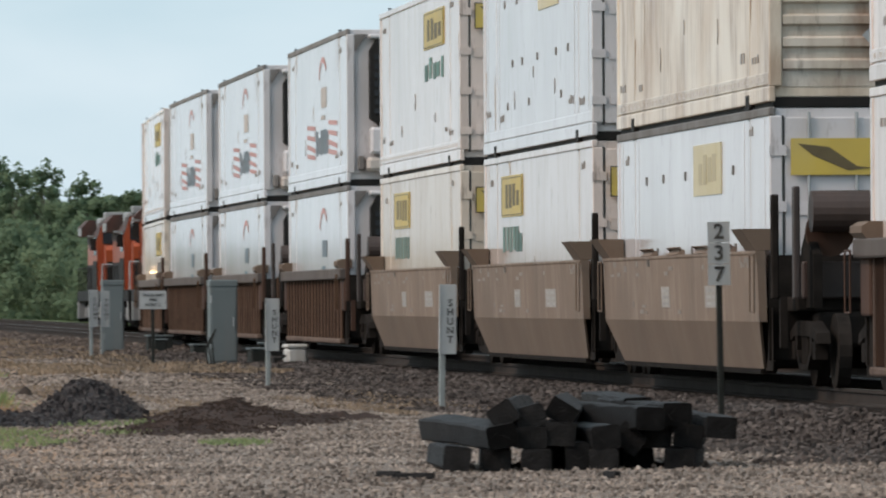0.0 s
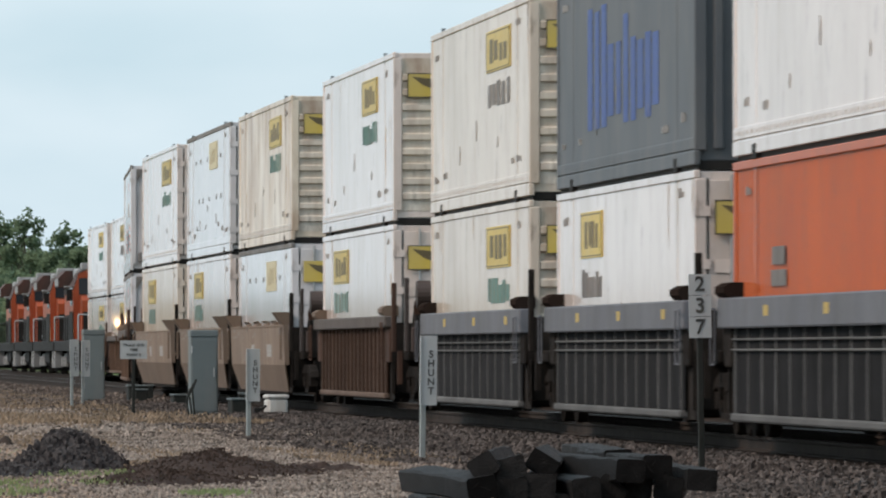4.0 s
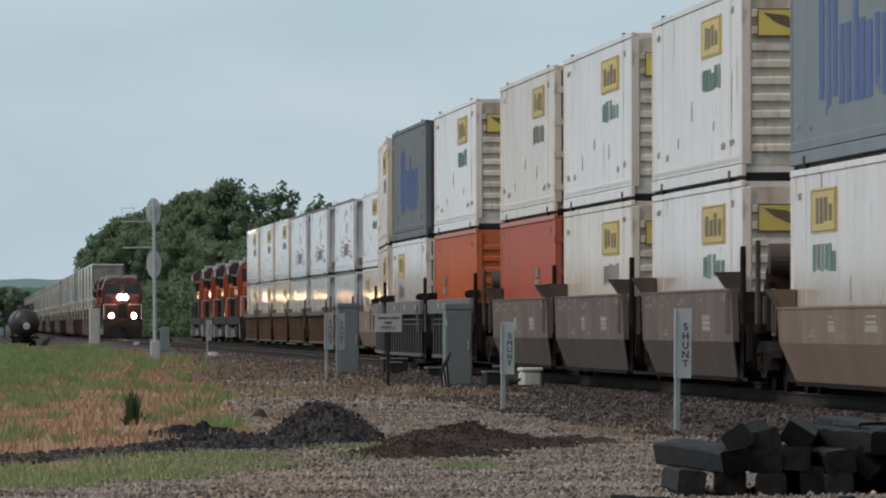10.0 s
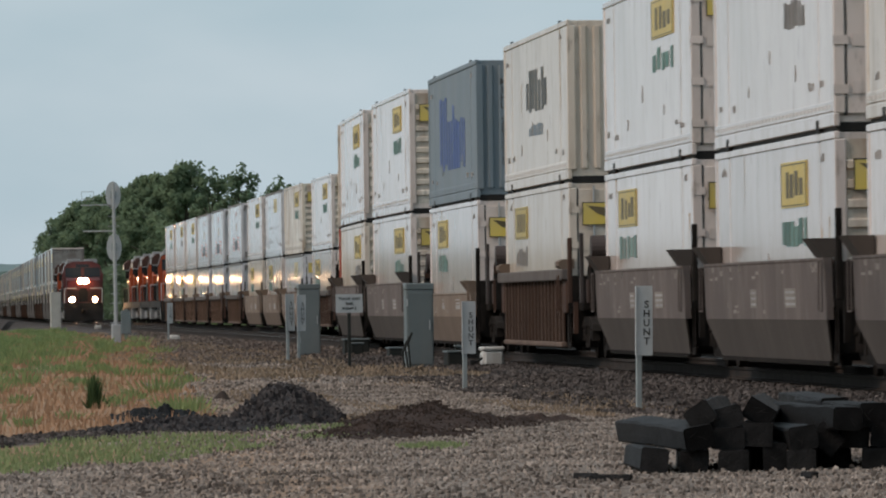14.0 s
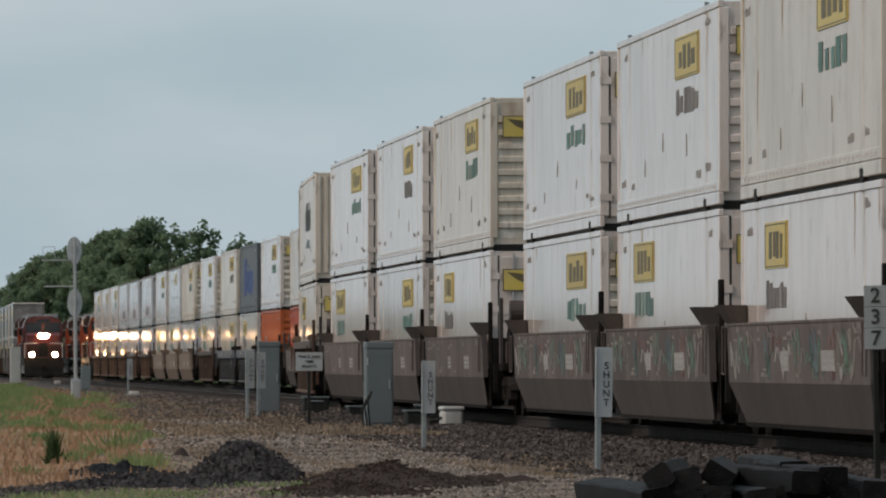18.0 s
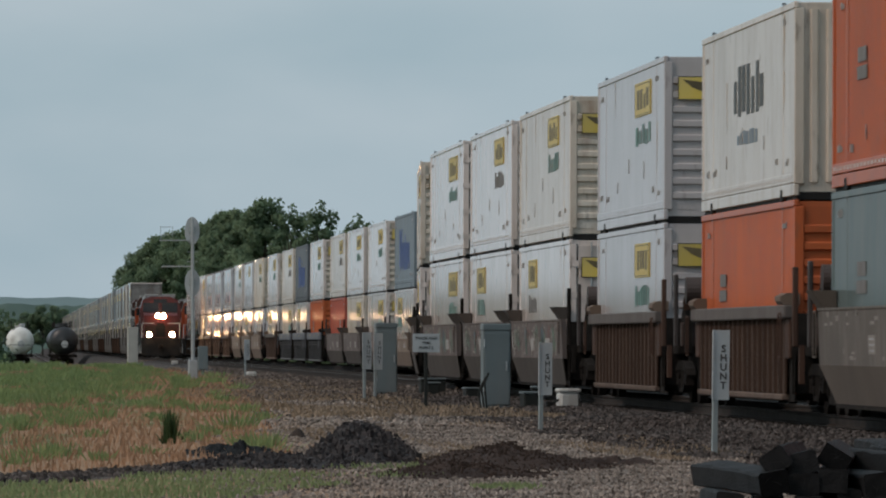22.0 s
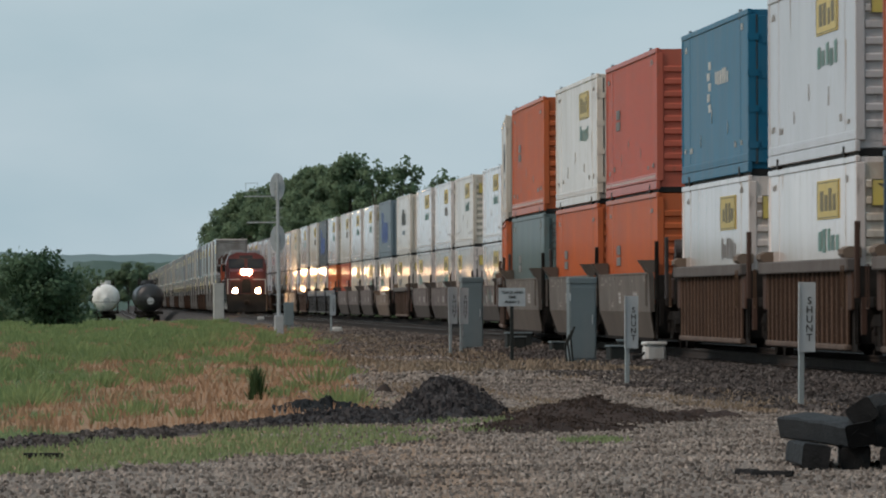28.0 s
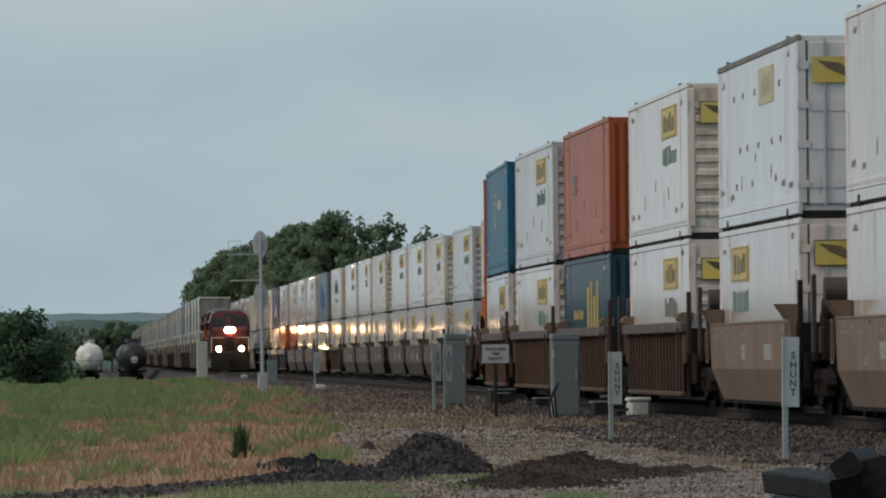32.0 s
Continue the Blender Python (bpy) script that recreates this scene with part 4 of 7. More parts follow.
    if mark == "logo":
        if end != "cooler":
            part("end_panel", Solid().box(-W + 0.24, W - 0.24, e - 0.095, e - 0.08, H - 0.78, H - 0.36), M["yellow"], c, "yellow panel with a dark emblem")
            s = Solid()
            for zz in (H - 0.78, H - 0.375):
                s.box(-W + 0.24, W - 0.24, e - 0.0985, e - 0.0955, zz, zz + 0.015)
            for xx in (-W + 0.24, W - 0.255):
                s.box(xx, xx + 0.015, e - 0.0985, e - 0.0955, H - 0.765, H - 0.375)
            part("end_panel_border", s, M["ink"], c)
            s = Solid().prism([(-0.98, H - 0.42), (-0.62, H - 0.46), (-0.30, H - 0.68), (-0.12, H - 0.70), (-0.40, H - 0.73), (-0.80, H - 0.56)], "y", e - 0.1, e - 0.096)
            part("end_emblem", s, M["panel_ink"], c)
            part("end_letter_block", Solid().box(0.0, 0.85, e - 0.1, e - 0.096, H - 0.68, H - 0.47), M["ink"], c)
        a, b = (2.0, 5.3) if flip else (-4.9, -1.6)
        a, b = a + rng.uniform(-0.35, 0.35), b + rng.uniform(-0.35, 0.35)
        part("side_panel", Solid().box(-W - 0.004, -W + 0.014, a, b, H - 0.93, H - 0.31), M["yellow"], c, "yellow panel with dark shapes")
        s = Solid()
        for z in (H - 0.352, H - 0.908):
            s.box(-W - 0.008, -W - 0.003, a + 0.1, b - 0.1, z, z + 0.014)
        for q in (a + 0.05, b - 0.1):
            s.box(-W - 0.008, -W - 0.003, q, q + 0.05, H - 0.908, H - 0.338)
        for q in blocks(-W - 0.004, a + 0.45, b - 0.45, H - 0.80, H - 0.44, rng, 4):
            s.add(q.v, q.f)
        part("panel_marking", s, M["panel_ink"], c)["kind"] = "stuff"
        lettering(c, "side_marking", blocks(-W + 0.011, a + 0.15, b + 0.1, H - 1.46, H - 1.08, rng, rng.choice((5, 6))), M["green_ink" if variant != 2 else "frame_grey"], "dark stroke marking")
    elif mark == "faded":
        a, b = -3.4, -0.6
        part("side_panel", Solid().box(-W - 0.002, -W + 0.014, a, b, H - 0.93, H - 0.31), M["yellow_faded"], c, "sun-faded pale yellow panel")
        s = Solid()
        for q in blocks(-W - 0.002, a + 0.45, b - 0.45, H - 0.80, H - 0.44, rng, 4):
            s.add(q.v, q.f)
        part("panel_marking", s, M["faint_ink"], c)
        part("end_panel", Solid().box(-W + 0.24, W - 0.24, e - 0.095, e - 0.08, H - 0.78, H - 0.36), M["yellow"], c, "yellow panel with a dark emblem")
        part("end_emblem", Solid().prism([(-0.98, H - 0.42), (-0.62, H - 0.46), (-0.30, H - 0.68), (-0.12, H - 0.70), (-0.40, H - 0.73), (-0.80, H - 0.56)], "y", e - 0.1, e - 0.096), M["panel_ink"], c)
        part("end_letter_block", Solid().box(0.0, 0.85, e - 0.1, e - 0.096, H - 0.68, H - 0.47), M["ink"], c)
    elif mark in ("flag", "arc"):
        s = Solid()
        for k in range(10):
            t0, t1 = math.pi * (0.05 + k * 0.078), math.pi * (0.05 + (k + 1) * 0.078)
            p = [(q, 0.9 * math.cos(r) * q - 1.6, H - 0.85 + 0.5 * math.sin(r) * (q if q > 0.9 else q * 0.95)) for r in (t0, t1) for q in (1.0, 0.82)]
            s.add([(-W + 0.008, p[i][1] * 1.2 + 0.2, p[i][2]) for i in (0, 2, 3, 1)], [(0, 1, 2, 3)])
        part("emblem_arc", s, M["red_ink"], c, "faded red arc")
        s = Solid()
        for q in blocks(-W + 0.01, -2.6, -0.9, H - 1.35, H - 0.95, rng, 1):
            s.add(q.v, q.f)
        s.box(-W + 0.006, -W + 0.01, -2.2, -1.2, H - 1.58, H - 1.50)
        part("emblem", s, M["bluegrey"] if mark == "arc" else M["slot"], c, "faded grey emblem")
        if mark == "flag":
            for y0, y1 in ((-5.4, -3.2), (0.4, 2.6)):
                s = Solid()
                for k in range(4):
                    w = 0.10 * math.sin(k + 0.5)
                    s.prism([(y0, 0.60 + k * 0.19 - abs(w)), (y1, 0.62 + k * 0.19), (y1, 0.71 + k * 0.19), (y0, 0.69 + k * 0.19 - abs(w))], "x", -W + 0.006, -W + 0.01)
                part("stripe_marking", s, M["red_ink"], c, "faded red flag stripes")
            lettering(c, "stripe_lettering", blocks(-W + 0.01, -3.1, 0.3, 0.62, 1.12, rng, 6), M["bluegrey"], "grey lettering shapes")
    elif mark == "wave":
        lettering(c, "side_marking", blocks(-W + 0.012, -4.2, 4.4, 0.72, 2.35, rng, 10, (1.0, 0.96, 1.0, 0.66, 0.66, 0.86, 0.66, 0.62, 0.66, 0.64)), M["blue_ink"], "tall blue lettering shapes")
    elif mark == "block":
        lettering(c, "side_marking", blocks(-W + 0.012, -2.9, 2.5, 1.42, 2.22, rng, 7), M["ink"], "dark block lettering shapes")
        lettering(c, "small_marking", blocks(-W + 0.012, -1.9, 1.7, 0.95, 1.18, rng, 7), M["bluegrey"], "small grey lettering shapes")
    elif mark == "small":
        s = Solid()
        q = 3.4 if not flip else -3.6
        s.box(-W + 0.004, -W + 0.0125, q, q + 1.3, 1.44, 1.62)
        part("side_marking", s, M["frame_grey"], c, "small dark mark")
        part("side_marking", Solid().box(-W + 0.004, -W + 0.0125, q + 0.1, q + 1.2, 1.68, 1.88), M["frame_grey"], c, "small dark mark")
        part("end_marking", Solid().box(-0.45, 0.95, e - 0.065, e - 0.058, 1.55, 1.78), M["ink"], c)
    if mark == "wave" and colour == "bluegrey":
        for k, ch in enumerate("MLHU 281315"):
            if ch != " ":
                text_part(ch, 0.205, c, pose(-0.72, e - 0.056, 2.42 - 0.166 * k, 90), M["ink"], name="code_letter")
    elif mark == "small" and colour == "greygreen":
        for k, ch in enumerate("CFQU 41"):
            if ch != " ":
                text_part(ch, 0.26, c, pose(-1.04, e - 0.056, 2.55 - 0.24 * k, 90), M["ink"], name="code_letter")
    elif mark == "script":
        lettering(c, "side_marking", blocks(-W + 0.012, -3.4, -0.2, 1.72, 2.0, rng, 6), M["pale_ink"], "pale lettering shapes")
        s = Solid()
        for k in range(5):
            s.box(-W + 0.006, -W + 0.012, 0.7 + 0.3 * (k % 2), 1.3 + 0.3 * (k % 2), 1.25 + k * 0.2, 1.40 + k * 0.2)
        part("side_marking", s, M["pale_ink"], c, "pale lettering shapes")
    elif mark == "gold":
        lettering(c, "side_marking", blocks(-W + 0.012, -3.9, 0.2, 1.2, 2.35, rng, 4) + blocks(-W + 0.012, 1.4, 5.0, 1.52, 1.74, rng, 6), M["gold_ink"], "ochre lettering shapes")
    if end == "front" and colour in ("white", "cream", "dirty"):
        for k in range(1):
            xx, top = (0.08, -0.95, 0.72, -0.5)[k] + rng.uniform(-0.1, 0.1), (1.68, H - 0.2, 2.5, 1.7)[k]
            ln, wd = (0.75, 2.0, 1.3, 0.8)[k] * rng.uniform(0.7, 1.1), (0.15, 0.10, 0.05, 0.05)[k]
            s = Solid()
            for j in range(6):
                s.v += [(xx - wd * rng.uniform(0.3, 1.0) * (1 - j / 7), e - 0.062, top - ln * j / 5), (xx + wd * rng.uniform(0.3, 1.0) * (1 - j / 7), e - 0.062, top - ln * j / 5)]
            s.f = [(2 * j, 2 * j + 1, 2 * j + 3, 2 * j + 2) for j in range(5)]
            part("rust_streak", s, M["rust"], c, "brown rust run")
    if end == "front" or mark == "block":
        for z in ((0.75, 1.75) if colour in ("white", "dirty") else (0.75,)):
            q = 0.33
            s = Solid().add([(0.1, e - 0.07, z - q), (0.1 + q, e - 0.07, z), (0.1, e - 0.07, z + q), (0.1 - q, e - 0.07, z)], [(0, 1, 2, 3)])
            part("placard_holder", s, M["alu"], c, "diamond-shaped metal placard holder")
    # small stencilled strokes along the side
    s = Solid()
    for k in range(9):
        y, z = (-6.9, -5.4, 5.2, 6.7, 0.4, -3.1, -6.7, 6.9, 3.3)[k] + rng.uniform(-0.3, 0.3), (0.5, 0.48, 0.5, H - 0.4, 1.0, 0.75, H - 0.35, 0.52, 0.62)[k] + rng.uniform(-0.06, 0.06)
        if k in (4, 5, 8):
            s.prism([(y, z), (y + 0.03, z + 0.12), (y, z + rng.uniform(0.16, 0.34)), (y - 0.03, z + 0.12)], "x", -W + 0.004, -W + 0.0125)
        else:
            for j in range(rng.choice((2, 3))):
                s.box(-W + 0.004, -W + 0.0125, y + j * 0.24, y + j * 0.24 + rng.uniform(0.08, 0.17), z, z + rng.uniform(0.07, 0.12))
    part("stencil_marking", s, M["stencil"] if colour not in ("blue", "navy") else M["pale_ink"], c, "small stencilled marks")["kind"] = "stuff"
    if colour in ("white", "white_rib", "palegrey", "cream", "dirty"):
        stain_runs(c, rng, 16 if colour == "dirty" else rng.choice((3, 4, 6)), W, H)
    STYLES[key] = c
    return c


# ---------------------------------------------------------------- well cars
def truck(parent, y):
    """A two-axle truck under the joint at y."""
    t = part("truck_bolster", Solid().box(-0.95, 0.95, y - 0.3, y + 0.3, 0.45, 0.85, 0.05), M["under"], parent)
    for x in (-1.02, 1.02):
        f = Solid().prism([(y - 1.2, 0.50), (y - 0.75, 0.58), (y + 0.75, 0.58), (y + 1.2, 0.50), (y + 1.15, 0.62), (y + 0.5, 0.75), (y - 0.5, 0.75), (y - 1.15, 0.62)], "x", x - 0.08, x + 0.08)
        f.prism([(y - 0.62, 0.38), (y - 0.36, 0.20), (y + 0.36, 0.20), (y + 0.62, 0.38), (y + 0.55, 0.42), (y + 0.32, 0.27), (y - 0.32, 0.27), (y - 0.55, 0.42)], "x", x - 0.075, x + 0.075)
        for q in (-1, 1):
            f.prism([(y + q * 0.58, 0.36), (y + q * 0.66, 0.36), (y + q * 0.74, 0.579), (y + q * 0.52, 0.579)], "x", x - 0.07, x + 0.07)
            f.box(x - 0.07, x + 0.07, y + q * 0.88 - 0.13, y + q * 0.88 + 0.13, 0.32, 0.52)
        for q in (-0.18, 0, 0.18):
            f.tube((x, y + q, 0.275), (x, y + q, 0.575), 0.07, n=8)
        part("side_frame", f, M["under"], t)
        for q in (-0.88, 0.88):
            part("wheel", Solid().tube((x * 0.7, y + q, 0.42), (x * 0.84, y + q, 0.42), 0.42, n=20), M["under"], t)
    return t


WELLS = {}


def well_car(kind, colour, lone):
    """One unit of a well car: sides, floor, guides, end platforms and a truck at the end that faces back."""
    key = (kind, colour, lone)
    if key in WELLS:
        return WELLS[key]
    words = dict(tan="tan-brown", taupe="taupe", brown="rusty brown", ochre="faded ochre", lowtan="low-sided pale tan", drab="drab grey-tan", padded="tan-brown", slate="blue-slate", graffiti="taupe, graffiti-covered")[colour]
    mt = M[dict(graffiti="taupe", padded="tan", lowtan="tan").get(colour, colour)]
    # lower plates get a darker tone than the side plates
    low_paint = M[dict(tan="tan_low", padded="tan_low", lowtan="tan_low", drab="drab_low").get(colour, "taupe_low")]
    w = thing("well_car", f"{words} {'smooth-sided' if kind == 'smooth' else 'ribbed'} steel well car under stacked containers", "well car", "well cars of the moving train")
    E = 8.25
    top = 1.25 if colour == "lowtan" else 1.55
    for x in (-1, 1):
        if kind == "smooth":
            up = [(x * 1.36, 0.74), (x * 1.45, 0.74), (x * 1.478, top - 0.05), (x * 1.49, top - 0.03), (x * 1.49, top), (x * 1.38, top)]
            part("side_plate", Solid().prism(up, "y", -E, E), mt, w)
            low = Solid()
            q = E - 1.3
            for u in (0.0, -0.03):
                low.v += [((1.453 + u) * x, -E, 0.739), ((1.453 + u) * x, E, 0.739), ((1.335 + u) * x, q, 0.2), ((1.335 + u) * x, -E + 0.55, 0.2)]
            low.f = [(0, 1, 2, 3), (7, 6, 5, 4), (0, 4, 5, 1), (1, 5, 6, 2), (2, 6, 7, 3), (3, 7, 4, 0)]
            part("lower_plate", low, low_paint, w, "duller, darker lower side plate")
            part("sill", Solid().box(min(x * 1.24, x * 1.35), max(x * 1.24, x * 1.35), -E + 0.7, E - 1.4, 0.14, 0.2), M["under"], w)
        else:
            part("top_chord", Solid().box(min(x * 1.30, x * 1.47), max(x * 1.30, x * 1.47), -E, E, 1.27 if colour == "slate" else 1.42, 1.62, 0.02), M["chord"] if colour in ("ochre", "brown") else mt, w, "scuffed top chord")
            part("bottom_sill", Solid().box(min(x * 1.24, x * 1.42), max(x * 1.24, x * 1.42), -E + 0.85, E - 0.85, 0.20, 0.29, 0.02), M["rib_slate" if colour == "slate" else "rib_grey"], w)
            # on slate cars this dark sheet replaces shaded, see-through gaps
            part("web", Solid().box(min(x * 1.345, x * 1.365), max(x * 1.345, x * 1.365), -E + 0.75, E - 0.75, 0.30, 1.44), M["web_slate" if colour == "slate" else "web_brown"], w, "dark sheet closing the gaps between ribs")
            for y in (-1, 1):
                part("end_gusset", Solid().box(min(x * 1.33, x * 1.39), max(x * 1.33, x * 1.39), min(y * (E - 0.7), y * (E - 0.02)), max(y * (E - 0.7), y * (E - 0.02)), 0.82, 1.42, 0.02), M["under" if colour == "slate" else "brown"], w, "rusty end gusset")
            first = None
            count = 13 if colour == "slate" else 18
            for k in range(count if x < 0 else 0):
                y = -E + 0.95 + k * (2 * E - 1.9) / (count - 1)
                if first is None:
                    first = part("rib", Solid().box(min(x * 1.36, x * 1.385), max(x * 1.36, x * 1.385), -0.026, 0.026, 0.28, 1.46), M[dict(slate="rib_slate", brown="rib_grey").get(colour, "rib_rust")], w)
                    first.location.y = y
                else:
                    share("rib", first, w, pose(0, y, 0))
    for x in (-1, 1):
        # added sheet, coloured as the shade between side plate and container
        part("inner_side", Solid().box(min(x * 1.304, x * 1.311), max(x * 1.304, x * 1.311), -E - 0.1, E + 0.1, 0.18, 0.9), M["under"], w, "added dark sheet for the shade inside the well")
    if kind == "smooth":
        def on_plate(solid, y0, y1, z0, z1, proud=0.006):
            a, b = -1.45 - (z0 - 0.74) * 0.0369, -1.45 - (z1 - 0.74) * 0.0369
            solid.prism([(a, z0), (a - proud, z0), (b - proud, z1), (b, z1)], "y", y0, y1)
        for y in (-4.6, 0.6):
            d = Solid()
            on_plate(d, y, y + (1.5 if y < 0 else 0.9), 0.90, 1.16)
            d = part("data_panel", d, M["taupe_dust" if colour in ("taupe", "drab") else "data_pale"], w, "dull stencilled data panel")
            for k in range(3):
                q = Solid()
                on_plate(q, y + 0.12, y + (1.3 if y < 0 else 0.75), 0.93 + 0.08 * k, 0.965 + 0.08 * k, 0.009)
                part("text_bar", q, M["stencil"], d)
        r = random.Random(17)
        marks = Solid()
        for k in range(22):
            y, z = r.uniform(-7.9, 7.6), r.choice((0.82, 0.9, top - 0.19, top - 0.13, top - 0.25))
            on_plate(marks, y, y + r.uniform(0.1, 0.45), z, z + r.uniform(0.03, 0.10), 0.005)
        part("stencil_mark", marks, M["taupe_dust"], w, "small worn pale stencil marks")["kind"] = "stuff"
        for k in range(4 if colour == "padded" else 0):
            y = (-5.6, -3.2, -0.4, 2.6)[k]
            part("edge_pad", Solid().prism([(-1.50 + 0.07 * math.sin(a), 1.552 + 0.085 * (1 - math.cos(a)) * 0.5 + 0.03 * math.sin(a)) for a in [math.pi * i / 6 for i in range(7)]] + [(-1.39, 1.61), (-1.39, 1.552)], "y", y, y + 1.1), M["tan"], w, "rolled edge pad")
    else:
        for k in range(3 if colour == "slate" else 0):
            part("edge_mark", Solid().box(-1.4735, -1.468, -6.4 + 5.0 * k, -6.0 + 5.0 * k, 1.40, 1.52), M["gold_ink"], w)
    if colour == "slate":
        for z in (1.02, 1.14):
            part("conduit", Solid().tube((-1.40, -E + 0.9, z), (-1.40, E - 0.9, z), 0.014, n=6), M["rib_slate"], w, "thin grey conduit")
    part("floor_beam", Solid().box(-1.2, 1.2, -E + 0.5, E - 0.5, 0.2, 0.33), M["under"], w)
    for y in (-1, 1):
        # bulkheads are near-black to give the joints their shade
        part("bulkhead", Solid().box(-1.34, 1.34, min(y * (E - 0.1), y * (E - 0.01)), max(y * (E - 0.1), y * (E - 0.01)), 0.3, 1.5), M["under"], w, "end bulkhead coloured dark for the shaded joint")
        part("end_platform", Solid().box(-1.15, 1.15, min(y * E, y * 9.25), max(y * E, y * 9.25), 0.86, 1.02, 0.02), M["under"], w)
        for x in (-1, 1):
            if kind == "smooth":
                g = [(x * 1.305, top + 0.002), (x * 1.49, top + 0.002), (x * 1.66, top + 0.25), (x * 1.305, top + 0.25)]
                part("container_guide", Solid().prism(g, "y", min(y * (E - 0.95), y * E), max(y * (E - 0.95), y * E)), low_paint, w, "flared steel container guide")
            else:
                g = [(x * 1.22, 1.625), (x * 1.46, 1.625), (x * 1.51, 1.68), (x * 1.51, 1.75), (x * 1.42, 1.80), (x * 1.22, 1.80)]
                part("container_guide", Solid().prism(g, "y", min(y * (E - 1.0), y * (E - 0.1)), max(y * (E - 1.0), y * (E - 0.1))), M["web" if colour == "slate" else "tan_low"], w, "rusty rounded container guide")
            part("grab_iron", Solid().tube((x * 1.53, y * (E - 0.25), 0.85), (x * 1.53, y * (E - 0.25), 1.5), 0.012, n=5).tube((x * 1.53, y * (E + 0.15), 0.85), (x * 1.53, y * (E + 0.15), 1.5), 0.012, n=5).tube((x * 1.53, y * (E - 0.25), 0.85), (x * 1.53, y * (E + 0.15), 0.85), 0.012, n=5).tube((x * 1.53, y * (E - 0.25), 1.5), (x * 1.53, y * (E + 0.15), 1.5), 0.012, n=5), mt, w)
    for x in (-1.38, 1.38):
        part("grab_post", Solid().box(x - 0.042, x + 0.042, -9.16, -9.04, 1.0, 2.18, 0.015).box(x * 0.93 - 0.04, x * 0.93 + 0.04, -9.16, -9.04, 0.45, 1.02), M["brown" if colour in ("brown", "ochre") else "under"], w, "upright steel post at the joint")
        part("joint_cover", Solid().prism([(-9.9, 0.9), (-8.8, 0.9), (-8.8, 1.55), (-9.2, 1.75), (-9.9, 1.5)], "x", x * 0.72 - 0.05, x * 0.72 + 0.05), M["under"], w)
    truck(w, -9.35)
    if colour == "graffiti":
        rng = random.Random(5)
        for k in range(15):
            q, y, z = Solid(), -7.6 + k * 1.0 + rng.uniform(-0.2, 0.2), 1.1
            for step_ in range(9):
                y2, z2 = y + rng.uniform(-0.25, 0.45), rng.uniform(0.78, 1.46)
                q.v += [(-1.4545 - (z - 0.74) * 0.0369, y, z), (-1.4545 - (z - 0.74) * 0.0369, y + 0.15, z)]
                y, z = y2, z2
            q.f = [(2 * i, 2 * i + 1, 2 * i + 3, 2 * i + 2) for i in range(8)]
            part("graffiti_tag", q, M[("taupe_dust", "dull_green", "data_pale", "dull_red", "dull_green", "bluegrey")[k % 6]], w, "scrawled graffiti tag")
    if lone:
        truck(w, 9.35)
        part("brake_stand", Solid().box(-1.1, 1.1, -9.35, -9.25, 1.0, 1.42, 0.02), M["tank_brown"], w)
        part("brake_wheel", Solid().tube((-0.8, -9.5, 1.75), (-0.8, -9.42, 1.75), 0.28, n=16), M["brown"], w)
        part("coupler", Solid().box(-0.12, 0.12, -11.6, -9.4, 0.72, 0.98, 0.03), M["under"], w)
        part("air_tank", Solid().tube((-1.05, -9.75, 1.98), (0.9, -9.75, 1.98), 0.235, n=20), M["tank_brown"], w, "dark brown cylindrical air tank")
        for x in (-1.22, 1.0):
            part("tank_stand", Solid().box(x - 0.035, x + 0.035, -9.85, -9.65, 1.0, 2.26, 0.015), M["tank_brown"], w, "rusty upright tank bracket")
    WELLS[key] = w
    return w


